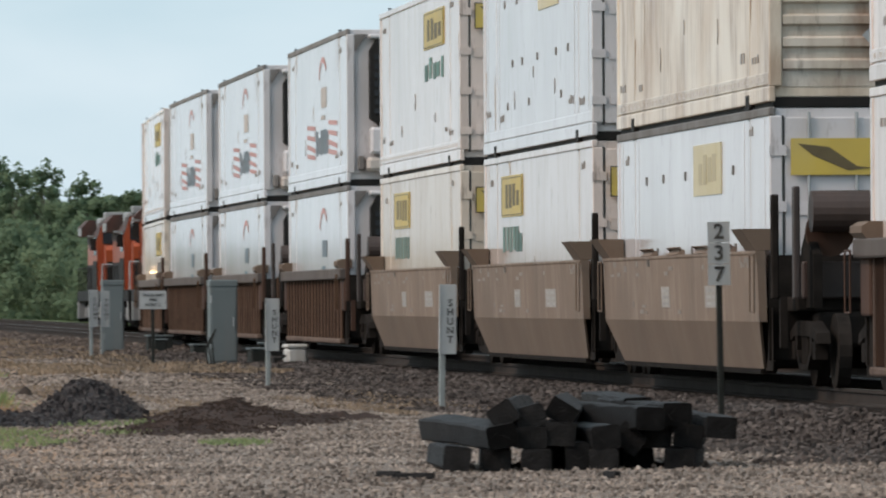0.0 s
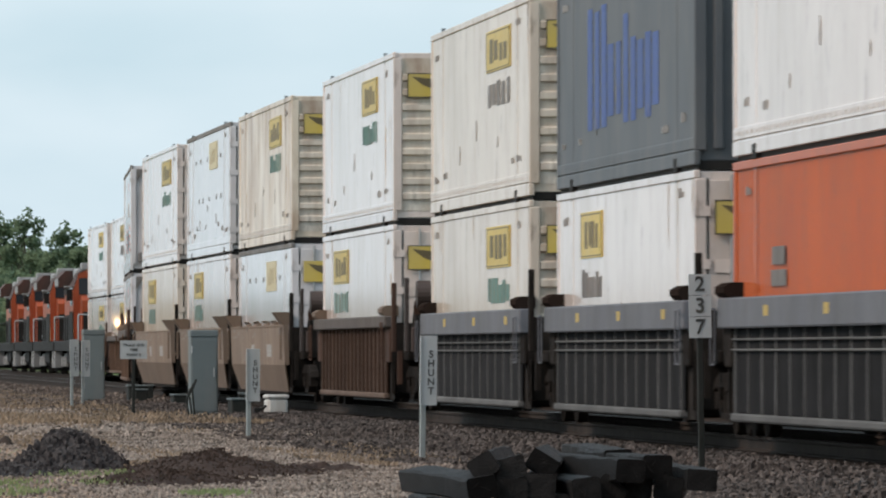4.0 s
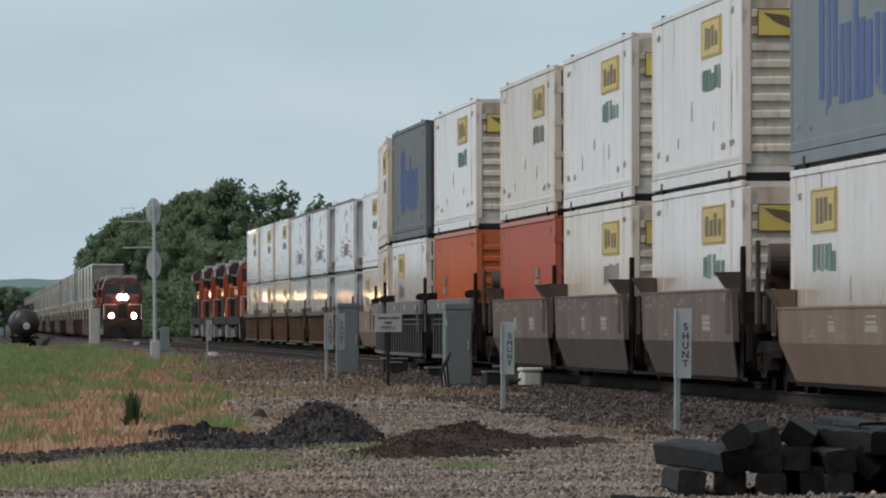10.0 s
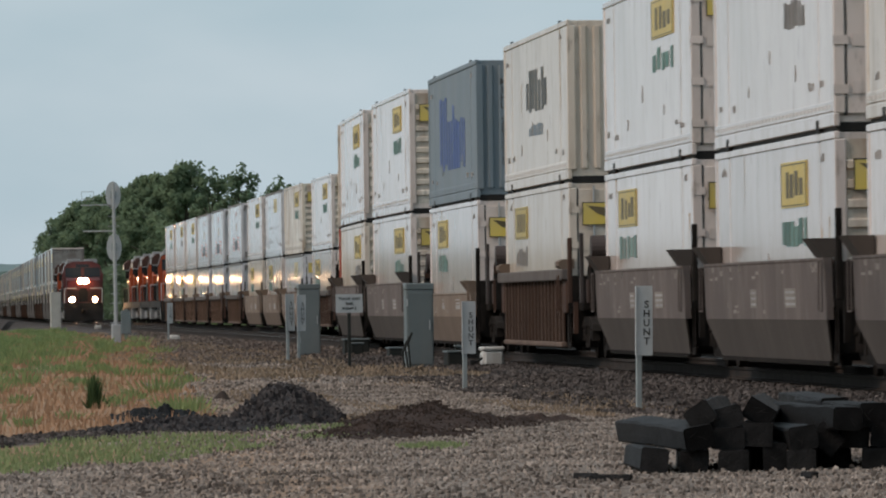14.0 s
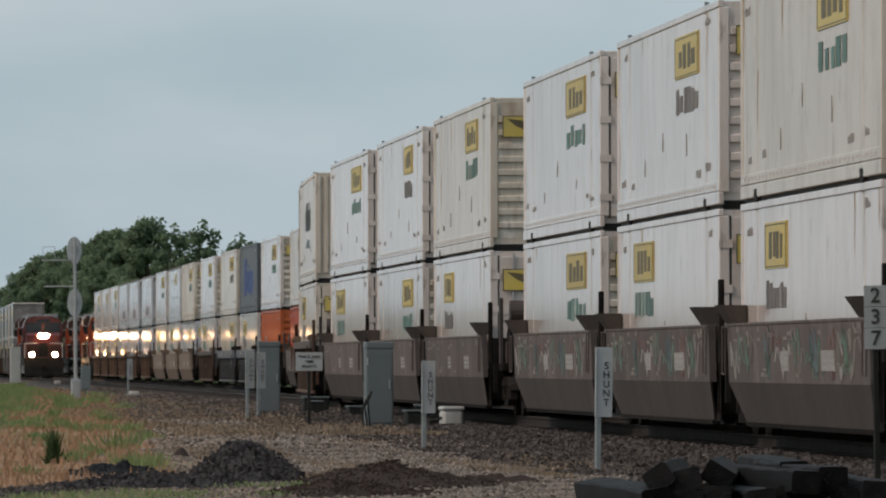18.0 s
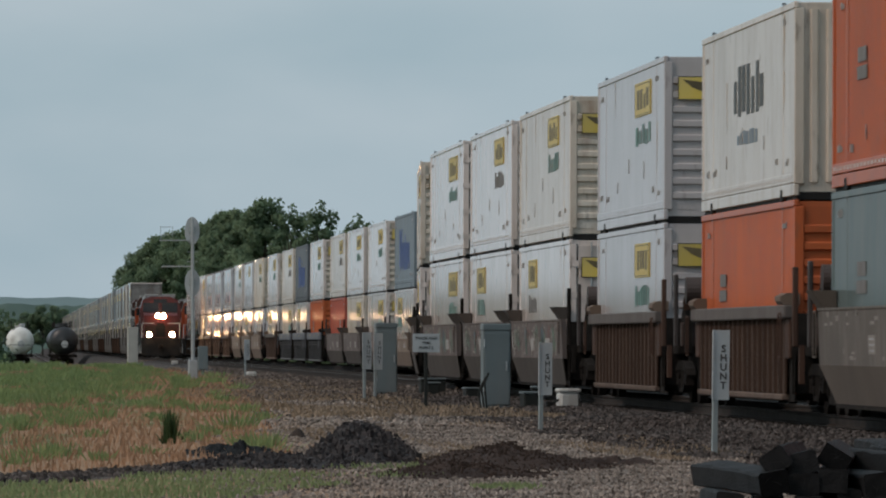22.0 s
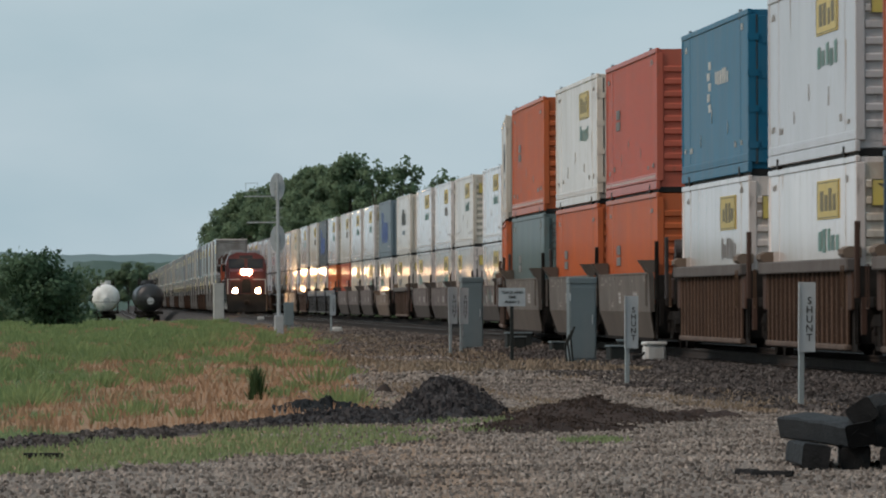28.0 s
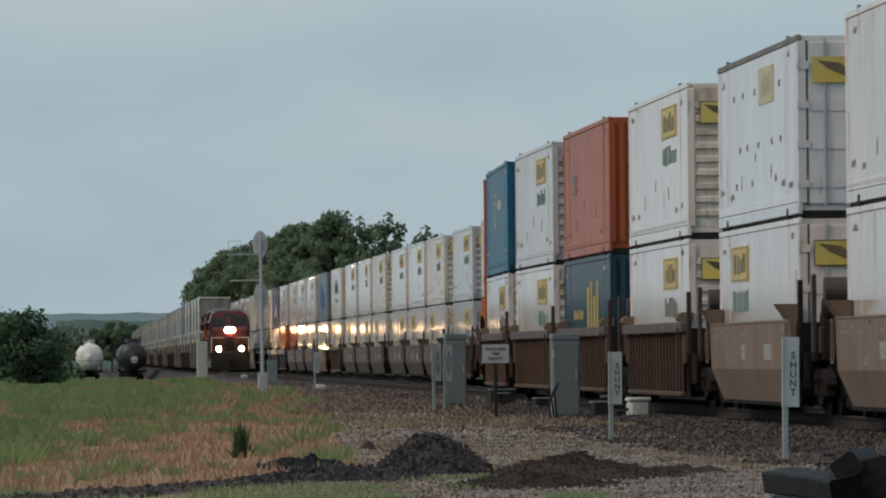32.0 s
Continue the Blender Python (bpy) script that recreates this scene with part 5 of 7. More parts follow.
TRAIN = [  # upper container, lower container, well car
    (("white",), ("white",), "ribbed", "ochre"),
    (("white",), ("white",), "ribbed", "ochre"),
    (("white", "smooth", "front", "logo"), ("cream", "smooth", "doors", "logo"), "ribbed", "ochre"),
    (("white_rib", "smooth", "cooler", "flag"), ("white_rib", "smooth", "cooler", "arc"), "ribbed", "ochre"),
    (("white_rib", "smooth", "cooler", "flag"), ("white_rib", "smooth", "cooler", "arc"), "ribbed", "ochre"),
    (("white_rib", "smooth", "cooler", "flag"), ("white_rib", "smooth", "cooler", "arc"), "ribbed", "ochre"),
    (("white", "smooth", "doors", "logo"), ("cream", "smooth", "doors", "logo", True), "smooth", "tan"),
    (("white_rib", "plate", "doors", "faded"), ("white", "smooth", "doors", "logo", True), "smooth", "tan"),
    (("dirty", "smooth", "front", "logo"), ("white_rib", "plate", "doors", "faded"), "smooth", "padded"),
    (("white", "smooth", "front", "logo"), ("white", "smooth", "doors", "logo", True), "ribbed", "brown"),
    (("cream", "smooth", "front", "logo"), ("cream", "smooth", "front", "logo"), "ribbed", "slate"),
    (("grey", "smooth", "upright", "wave"), ("white", "smooth", "doors", "logo", True), "ribbed", "slate"),
    (("white", "smooth", "front", "logo"), ("orange", "rib", "front", "small"), "ribbed", "slate"),
    (("cream", "smooth", "doors", "logo"), ("red", "rib", "doors", "small", True), "smooth", "taupe"),
    (("white", "smooth", "front", "logo"), ("cream", "smooth", "front", "logo"), "smooth", "taupe"),
    (("white", "smooth", "front", "logo"), ("white", "smooth", "front", "logo"), "smooth", "taupe"),
    (("bluegrey", "smooth", "upright", "wave"), ("white", "smooth", "doors", "logo", True), "smooth", "lowtan"),
    (("cream", "smooth", "upright", "block"), ("cream", "smooth", "doors", "logo", True), "ribbed", "brown"),
    (("white", "smooth", "doors", "logo"), ("white", "smooth", "doors", "logo", True), "smooth", "taupe"),
    (("white", "smooth", "doors", "logo"), ("white", "smooth", "front", "logo"), "smooth", "taupe"),
    (("cream", "smooth", "front", "logo"), ("white", "smooth", "doors", "logo", True), "smooth", "taupe"),
    (("white", "smooth", "doors", "logo"), ("white", "smooth", "front", "logo"), "smooth", "graffiti"),
    (("white", "smooth", "front", "logo"), ("white", "smooth", "doors", "logo", True), "smooth", "graffiti"),
    (("cream", "smooth", "front", "logo"), ("white", "smooth", "doors", "logo", True), "smooth", "graffiti"),
    (("palegrey", "smooth", "front", "logo"), ("palegrey", "smooth", "front", "logo"), "ribbed", "brown"),
    (("cream", "smooth", "upright", "block"), ("orange", "rib", "front", "small"), "ribbed", "brown"),
    (("orange", "rib", "front", "small"), ("greygreen", "smooth", "upright", "small"), "smooth", "drab"),
    (("cream", "smooth", "doors", "logo"), ("orange", "rib", "front", "small"), "smooth", "drab"),
    (("red", "rib", "front", "small"), ("orange", "rib", "front", "small"), "smooth", "drab"),
    (("blue", "smooth", "doors", "script"), ("white", "smooth", "front", "logo"), "ribbed", "ochre"),
    (("palegrey", "smooth", "front", "logo"), ("white", "smooth", "front", "logo"), "ribbed", "ochre"),
    (("rustorange", "seam", "upright", "small"), ("navy", "smooth", "upright", "gold"), "ribbed", "brown"),
    (("white", "smooth", "front", "logo"), ("white", "smooth", "front", "logo"), "ribbed", "brown"),
    (("white_rib", "plate", "doors", "faded"), ("white", "smooth", "doors", "logo", True), "smooth", "tan"),
    (("white", "smooth", "front", "logo"), ("white", "smooth", "front", "logo"), "smooth", "tan"),
]
USED = set()
MOVING = []  # thing, middle at nine seconds, height, half length between bearing points


def put_on_train(proto, y, z, half):
    ob = proto if proto.name not in USED else copy_thing(proto, pose(TRACK_A, y, z))
    USED.add(proto.name)
    ob.matrix_basis = pose(TRACK_A, y, z)
    MOVING.append((ob, y, z, half))
    return ob


for i, (upper, lower, kind, colour) in enumerate(TRAIN):
    y = UNITS[i]
    lone = i + 1 == len(UNITS) or UNITS[i] - UNITS[i + 1] > 21.6
    put_on_train(well_car(kind, colour, lone), y, 0, 9.3)
    for style, z in ((lower, LOW), (upper, HIGH)):
        style = style + ("smooth", "front", "logo", False)[len(style) - 1:]
        put_on_train(container(*style, (i + (z == HIGH)) % 3 if style[3] == "logo" else 0), y, z, 9.3)


# ---------------------------------------------------------------- locomotives
def locomotive(paint, label, lit):
    """A six-axle locomotive, its cab end towards -y."""
    c = thing("locomotive", label, "locomotive")
    body = M[paint]
    part("frame", Solid().box(-1.5, 1.5, -11.0, 11.0, 1.05, 1.5, 0.03), M["black"], c)
    part("fuel_tank", Solid().prism([(-1.3, 0.55), (-1.0, 0.28), (1.0, 0.28), (1.3, 0.55), (1.3, 1.05), (-1.3, 1.05)], "y", -2.6, 2.6), M["black"], c)
    cab = part("cab", Solid().prism([(-1.5, 1.5), (1.5, 1.5), (1.55, 3.6), (1.3, 4.35), (0.7, 4.6), (-0.7, 4.6), (-1.3, 4.35), (-1.55, 3.6)], "y", -8.9, -5.6), body, c)
    part("nose", Solid().prism([(-10.5, 1.5), (-8.9, 1.5), (-8.9, 3.42), (-10.25, 3.38), (-10.5, 3.2)], "x", -1.25, 1.25), body, c)
    for x in (-1, 1):
        part("windscreen", Solid().box(min(x * 0.12, x * 1.3), max(x * 0.12, x * 1.3), -8.93, -8.88, 3.47, 4.16), M["glass"], cab, "dark windscreen")
        part("side_window", Solid().box(min(x * 1.5, x * 1.56), max(x * 1.5, x * 1.56), -8.2, -6.3, 3.0, 3.75), M["glass"], cab, "dark cab side window")
    for x in (-1.559, 1.559):
        part("cab_skirt", Solid().box(x - 0.006, x + 0.006, -8.88, -5.62, 1.5, 2.75), M["black"], cab, "black lower cab side")
    part("cab_roof", Solid().prism([(-1.57, 3.62), (1.57, 3.62), (1.32, 4.38), (0.72, 4.635), (-0.72, 4.635), (-1.32, 4.38)], "y", -8.7, -5.55), M["loco_dirty"] if not lit else body, cab)
    part("cooler_box", Solid().box(-1.15, -0.15, -8.1, -6.5, 4.5, 4.82, 0.05).box(0.15, 1.15, -8.1, -6.5, 4.5, 4.82, 0.05), M["loco_grey"], c, "pale grey roof cooler boxes")
    part("window_awning", Solid().box(-1.82, -1.55, -8.1, -6.4, 3.78, 3.84), M["loco_grey"], cab)
    part("mirror", Solid().box(-1.80, -1.56, -8.34, -8.28, 3.2, 3.7), M["black"], cab)
    part("end_rail", Solid().tube((-1.42, -10.95, 1.5), (-1.42, -10.95, 2.6), 0.035, n=6).tube((1.42, -10.95, 1.5), (1.42, -10.95, 2.6), 0.035, n=6).tube((-1.42, -10.95, 2.6), (-0.5, -10.95, 2.6), 0.03, n=6).tube((0.5, -10.95, 2.6), (1.42, -10.95, 2.6), 0.03, n=6), M["alu"], c, "pale end handrails")
    part("nose_door", Solid().prism([(-0.32 + 0.0, 1.6), (0.32, 1.6), (0.36, 2.3), (0.24, 2.62), (-0.24, 2.62), (-0.36, 2.3)], "y", -10.53, -10.502), M["black"], c, "black nose door")
    part("hood", Solid().prism([(-1.05, 1.5), (1.05, 1.5), (1.05, 3.9), (0.8, 4.25), (-0.8, 4.25), (-1.05, 3.9)], "y", -5.6, 10.4), body, c)
    part("hood_roof", Solid().prism([(-1.07, 3.55), (1.07, 3.55), (1.07, 3.92), (0.82, 4.3), (-0.82, 4.3), (-1.07, 3.92)], "y", -5.55, 10.45), M["loco_dirty"], c, "sooty hood top")
    part("radiator_wing", Solid().prism([(-1.5, 3.9), (1.5, 3.9), (1.5, 4.3), (1.2, 4.62), (-1.2, 4.62), (-1.5, 4.3)], "y", 6.2, 10.2), M["loco_dirty"], c)
    part("dynamic_brake", Solid().box(-1.2, 1.2, -4.6, -1.4, 4.1, 4.62, 0.08), M["loco_grey"], c)
    for k in range(3):
        part("exhaust_stack", Solid().box(-0.35, 0.35, 0.2 + k * 1.6, 1.1 + k * 1.6, 4.28, 4.55, 0.04), M["black"], c)
    for k in range(9):
        part("hood_door", Solid().box(-1.075, -1.05, -4.4 + k * 1.15, -3.4 + k * 1.15, 1.7, 3.3), body, c)
    part("side_stripe", Solid().box(-1.085, -1.076, -5.5, 10.3, 1.5, 2.65), M["black"], c, "black lower body side")
    part("radiator_grille", Solid().box(-1.515, -1.505, 6.6, 9.8, 3.95, 4.28), M["loco_grey"], c)
    part("rear_door", Solid().box(-0.5, 0.5, 10.4, 10.45, 1.6, 3.4), M["black"], c)
    for x in (-1.45, 1.45):
        rail = part("handrail", Solid().tube((x, -5.4, 2.5), (x, 10.6, 2.5), 0.022, n=6), M["black"], c)
        for k in range(9):
            part("stanchion", Solid().tube((x, -5.4 + 2 * k, 1.5), (x, -5.4 + 2 * k, 2.5), 0.02, n=6), M["black"], rail)
    for y in (-11.0, 11.0):
        s = 1 if y > 0 else -1
        part("pilot", Solid().prism([(-1.45, 0.15), (1.45, 0.15), (1.5, 1.1), (-1.5, 1.1)], "y", min(y, y + 0.12 * s), max(y, y + 0.12 * s)), M["black"], c)
        part("coupler", Solid().box(-0.15, 0.15, min(y, y + 0.6 * s), max(y, y + 0.6 * s), 0.7, 1.0, 0.04), M["under"], c)
        for x in (-1, 1):
            part("step_well", Solid().box(min(x * 1.15, x * 1.5), max(x * 1.15, x * 1.5), min(y, y - 0.7 * s), max(y, y - 0.7 * s), 0.3, 1.05, 0.02), M["loco_grey"], c)
    for y in (-6.6, 6.6):
        t = part("truck_frame", Solid().box(-1.15, 1.15, y - 2.3, y + 2.3, 0.55, 0.95, 0.06), M["frame_grey"], c, "grey dusty truck frame")
        for q in (-1.7, 0, 1.7):
            for x in (-1, 1):
                part("wheel", Solid().tube((x * 0.7, y + q, 0.52), (x * 0.85, y + q, 0.52), 0.52, n=20), M["under"], t)
                part("journal_box", Solid().box(min(x * 1.12, x * 1.28), max(x * 1.12, x * 1.28), y + q - 0.22, y + q + 0.22, 0.35, 0.8, 0.03), M["loco_grey"], t)
    part("number_board", Solid().box(-0.5, 0.5, -8.95, -8.88, 4.18, 4.42), M["glass"], c)
    part("nose_stripe", Solid().box(-1.2, 1.2, -10.512, -10.502, 1.55, 2.72 if not lit else 2.45), M["black"] if not lit else M["loco_dirty"], c)
    glow = LAMP if lit else M["alu"]
    for x in (-0.2, 0.2):
        h = part("headlamp", Solid().tube((x, -10.6, 3.16), (x, -10.42, 3.16), 0.19, n=18), M["black"], c)
        part("lens", Solid().tube((x, -10.612, 3.16), (x, -10.603, 3.16), 0.2, n=18), glow, h, "lit headlamp lens" if lit else "")
    for x in (-0.86, 0.86):
        h = part("ditch_lamp", Solid().tube((x, -11.2, 1.75), (x, -11.0, 1.75), 0.19, n=18), M["black"], c)
        part("lens", Solid().tube((x, -11.212, 1.75), (x, -11.203, 1.75), 0.185, n=18), glow, h, "lit ditch lamp lens" if lit else "")
        part("ditch_lamp_bracket", Solid().box(x - 0.2, x + 0.2, -10.95, -10.7, 1.5, 1.95, 0.03), M["black"], c)
    return c


orange_loco = locomotive("loco_orange", "orange and black diesel locomotive hauling the container train", False)
for y in LOCOS:
    put_on_train(orange_loco, y, 0, 6.6)
red_loco = locomotive("loco_red", "red diesel locomotive standing with lit headlamps", True)
red_loco.matrix_basis = pose(TRACK_A + far_bend(649.5), 649.5, 0)
rear_loco = locomotive("loco_orange", "orange diesel locomotive coupled behind the standing leader", False)
rear_loco.matrix_basis = pose(TRACK_A + far_bend(673), 673, 0)


# ---------------------------------------------------------------- the standing train
def far_container(colour, k):
    c = thing("shipping_container", f"{'white' if colour in ('white', 'white_rib') else 'cream' if colour == 'cream' else 'pale grey' if colour == 'palegrey' else 'blue-grey'} container on a standing double-stack train", "container", "containers on the standing train")
    W, L, H = WID / 2, LEN / 2, TALL
    part("body", Solid().box(-W + 0.02, W - 0.02, -L + 0.05, L - 0.05, 0.02, H - 0.02, 0.02), M[colour], c)
    s = Solid()
    for x in (-1, 1):
        a, b = min(x * W, x * (W - 0.08)), max(x * W, x * (W - 0.08))
        s.box(a, b, -L, L, 0, 0.17).box(a, b, -L, L, H - 0.1, H)
    part("rail_frame", s, M[colour], c)
    s = Solid()
    for y in (-1, 1):
        a, b = min(y * L, y * (L - 0.1)), max(y * L, y * (L - 0.1))
        s.box(-W + 0.08, W - 0.08, a, b, H - 0.3, H - 0.1).box(-W, -W + 0.15, a, b, 0.17, H - 0.1).box(W - 0.15, W, a, b, 0.17, H - 0.1)
        s.box(-W - 0.004, -W + 0.02, y * 6.1 - 0.12, y * 6.1 + 0.12, 0.17, H - 0.1)
    # posts coloured dark to draw the dark gap lines between containers
    part("post_frame", s, M["frame_grey"], c, "dark grey corner and lifting posts")["kind"] = "stuff"
    part("end_recess", Solid().box(-W + 0.15, W - 0.15, -L + 0.02, -L + 0.049, 0.2, H - 0.32), M["frame_grey"], c, "dim ribbed end")
    if k % 2 == 0:
        part("side_panel", Solid().box(-W + 0.01, -W + 0.024, -4.5, -1.5, H - 1.2, H - 0.5), M["yellow"], c)
    return c


def far_well(colour):
    w = thing("well_car", "dark well car of a standing double-stack train", "well car", "well cars of the standing train")
    for x in (-1, 1):
        part("side_plate", Solid().prism([(x * 1.36, 0.2), (x * 1.44, 0.5), (x * 1.44, 1.6), (x * 1.36, 1.6)], "y", -8.6, 8.6), M[colour], w)
        part("grab_post", Solid().box(x * 1.42 - 0.05, x * 1.42 + 0.05, -9.2, -9.0, 0.9, 2.4), M["under"], w)
    part("floor_beam", Solid().box(-1.2, 1.2, -9.4, 9.4, 0.25, 0.6), M["under"], w)
    part("bulkhead", Solid().box(-1.35, 1.35, -8.6, -8.5, 0.3, 1.5), M["under"], w)
    for q in (-0.88, 0.88):
        part("wheelset", Solid().tube((-0.85, -9.35 + q, 0.42), (-0.7, -9.35 + q, 0.42), 0.42, n=14).tube((0.7, -9.35 + q, 0.42), (0.85, -9.35 + q, 0.42), 0.42, n=14).tube((-0.7, -9.35 + q, 0.42), (0.7, -9.35 + q, 0.42), 0.08, n=6), M["under"], w)
    return w


def far_pose(y, z=0.0):
    x0, x1 = TRACK_A + far_bend(y - 8), TRACK_A + far_bend(y + 8)
    return pose((x0 + x1) / 2, y, z, 0, 0, -math.degrees(math.atan2(x1 - x0, 16)))


far_boxes = [far_container(c, k) for k, c in enumerate(("white", "palegrey", "white_rib", "cream", "bluegrey"))]
far_wells = [far_well(c) for c in ("taupe_low", "web_brown")]
used_far = set()


def put_far(proto, m):
    ob = proto if proto.name not in used_far else copy_thing(proto, m)
    used_far.add(proto.name)
    ob.matrix_basis = m


rng = random.Random(11)
y = 711.0
for k in range(46):
    put_far(far_wells[(k // 3) % 2], far_pose(y))
    put_far(far_boxes[rng.choice((0, 2, 1, 2, 3))], far_pose(y, 0.359))
    put_far(far_boxes[rng.choice((0, 2, 1, 3, 2, 4)) if k else 0], far_pose(y, HIGH))
    y += 18.9 if k % 3 < 2 else 23.4


# ---------------------------------------------------------------- tank cars on the sidings
def tank_car(colour, m):
    c = thing("tank_car", f"{'white' if colour == 'tank_white' else 'black'} railway tank car standing on a siding", "tank car", "tank cars on the sidings", m)
    s = Solid()
    n, R = 28, 1.5
    prof = [(-8.2, 0.02), (-8.15, 0.7), (-7.95, 1.2), (-7.6, 1.5), (7.6, 1.5), (7.95, 1.2), (8.15, 0.7), (8.2, 0.02)]
    s.v = [(r * math.cos(2 * math.pi * i / n), yy, 2.65 + r * math.sin(2 * math.pi * i / n)) for yy, r in prof for i in range(n)]
    s.f = [(j * n + i, j * n + (i + 1) % n, (j + 1) * n + (i + 1) % n, (j + 1) * n + i) for j in range(len(prof) - 1) for i in range(n)]
    s.f += [tuple(range(n)), tuple(range((len(prof) - 1) * n, len(prof) * n))]
    t = part("tank", s, M[colour], c)
    t.data.polygons.foreach_set("use_smooth", [True] * len(t.data.polygons))
    part("dome", Solid().tube((0, 0, 4.05), (0, 0, 4.55), 0.55, n=18), M[colour], c)
    part("walkway", Solid().box(-0.9, 0.9, -1.6, 1.6, 4.1, 4.16), M["under"], c)
    for x in (-0.9, 0.9):
        part("walkway_rail", Solid().tube((x, -1.6, 4.75), (x, 1.6, 4.75), 0.03, n=6).tube((x, -1.6, 4.1), (x, -1.6, 4.75), 0.03, n=6).tube((x, 1.6, 4.1), (x, 1.6, 4.75), 0.03, n=6), M["under"], c)
    part("sill", Solid().box(-0.4, 0.4, -8.9, 8.9, 0.85, 1.2), M["under"], c)
    part("end_disc", Solid().tube((0.1, -8.24, 2.3), (0.1, -8.18, 2.3), 0.38, n=16), M["signwhite"], c, "white round placard")
    for x in (-1.3, 1.3):
        part("end_rail", Solid().tube((x, -8.7, 1.1), (x, -8.7, 2.2), 0.03, n=6).tube((x, -8.7, 2.2), (0, -8.7, 2.2), 0.03, n=6), M["under"], c)
    part("end_sill", Solid().box(-1.4, 1.4, -8.9, -8.7, 0.9, 1.15), M["under"], c)
    for yy in (-6.6, 6.6):
        truck(c, yy)
    return c


for k in range(4):
    tank_car("tank_black", pose(TRACK_A - 5.6 + far_bend(905 + k * 18.5), 905 + k * 18.5, -1.3))
for k in range(3):
    tank_car("tank_white", pose(TRACK_A - 10.2 + far_bend(925 + k * 18.5), 925 + k * 18.5, -1.3))


# ---------------------------------------------------------------- trees and far country
def leaf_cards(rs, points, out, size):
    """Small four-cornered leaf clumps at points, turned at random, each facing out of its bough."""
    n = len(points)
    a = rs.normal(size=(n, 3))
    a /= np.linalg.norm(a, axis=1)[:, None]
    b = np.cross(a, rs.normal(size=(n, 3)))
    b /= np.linalg.norm(b, axis=1)[:, None]
    b[np.einsum("ij,ij->i", np.cross(a, b), out) < 0] *= -1
    s = size * rs.uniform(0.55, 1.3, size=(n, 1))
    a, b = a * s, b * s * 0.7
    return np.stack([points - a - b * 0.4, points + a * 0.2 - b, points + a + b * 0.4, points - a * 0.2 + b], axis=1).reshape(-1, 3)


def crown_points(rs, blobs, per):
    """Points over the boughs of a crown, and the way out from each."""
    pts, out = [], []
    for cx, cy, cz, r, h in blobs:
        k = int(per * r * r)
        d = rs.normal(size=(k, 3))
        d /= np.linalg.norm(d, axis=1)[:, None]
        rad = rs.uniform(0.55, 1.1, size=(k, 1)) * (1 + 0.26 * np.sin(d[:, :1] * 7 + cx) * np.cos(d[:, 1:2] * 6 + cz))
        pts.append(d * rad * np.array([[r, r, h]]) + np.array([[cx, cy, cz]]))
        out.append(d)
    return np.concatenate(pts), np.concatenate(out)


def foliage(name, rs, blobs, per, size, material, parent):
    """A crown of leaf clumps, shaded softly bough by bough."""
    p, d = crown_points(rs, blobs, per)
    v = leaf_cards(rs, p, d, size)
    me = mesh_of(name, v.tolist(), np.arange(len(v)).reshape(-1, 4).tolist(), material, True)
    way = np.repeat(d + rs.normal(scale=0.16, size=d.shape), 4, axis=0)
    way /= np.linalg.norm(way, axis=1)[:, None]
    me.normals_split_custom_set_from_vertices(way.tolist())
    ob = new(name, me)
    ob.parent = parent
    return ob


def broad_tree(seed, height, wide, lean=0.0, open_crown=False):
    """A broad-leaved tree of the given height: tapered trunk, limbs, a crown of clumps."""
    rs = np.random.RandomState(seed)
    t = thing("tree", "broad-leaved tree in full dark green leaf beside the railway", "tree", "trees beside the line")
    trunk = Solid().tube((0, 0, -0.6), (lean * 0.3, 0, height * 0.35), 0.03 * height * 0.6, 0.02 * height * 0.6, 9).tube((lean * 0.3, 0, height * 0.35), (lean, 0, height * 0.8), 0.02 * height * 0.6, 0.05, 8)
    blobs = []
    count = 19 if not open_crown else 15
    for k in range(count):
        ang, q = rs.uniform(0, 2 * math.pi), rs.uniform(0.28, 0.93)
        rr = wide * (1 - abs(q - 0.5) * 1.15) * rs.uniform(0.25, 0.8)
        c = (math.cos(ang) * rr + lean * q, math.sin(ang) * rr, height * q)
        r = wide * rs.uniform(0.17, 0.33) * (1.0 if wide > 4 else 1.25)
        blobs.append((*c, r, r * rs.uniform(0.65, 1.0)))
        trunk.tube((lean * q * 0.5, 0, height * q * 0.55), c, 0.10, 0.04, 5)
    for k in range(9):
        ang, rr = rs.uniform(0, 2 * math.pi), wide * rs.uniform(0.25, 0.85)
        c = (math.cos(ang) * rr + lean, math.sin(ang) * rr, height * (0.98 - 0.38 * (rr / wide) ** 1.5 + rs.uniform(-0.06, 0.04)))
        r = max(0.65, wide * rs.uniform(0.10, 0.18)) * (1.0 if wide > 4 else 1.15)
        blobs.append((*c, r, r * rs.uniform(0.8, 1.2)))
        trunk.tube((lean * 0.6, 0, height * 0.6), c, 0.07, 0.03, 5)
    blobs.append((lean, 0, height * 0.93, wide * 0.2, height * 0.07))
    part("trunk", trunk, M["bark"], t)
    foliage("crown", rs, blobs, 235 if not open_crown else 200, 0.215, M["leaf"], t)
    return t


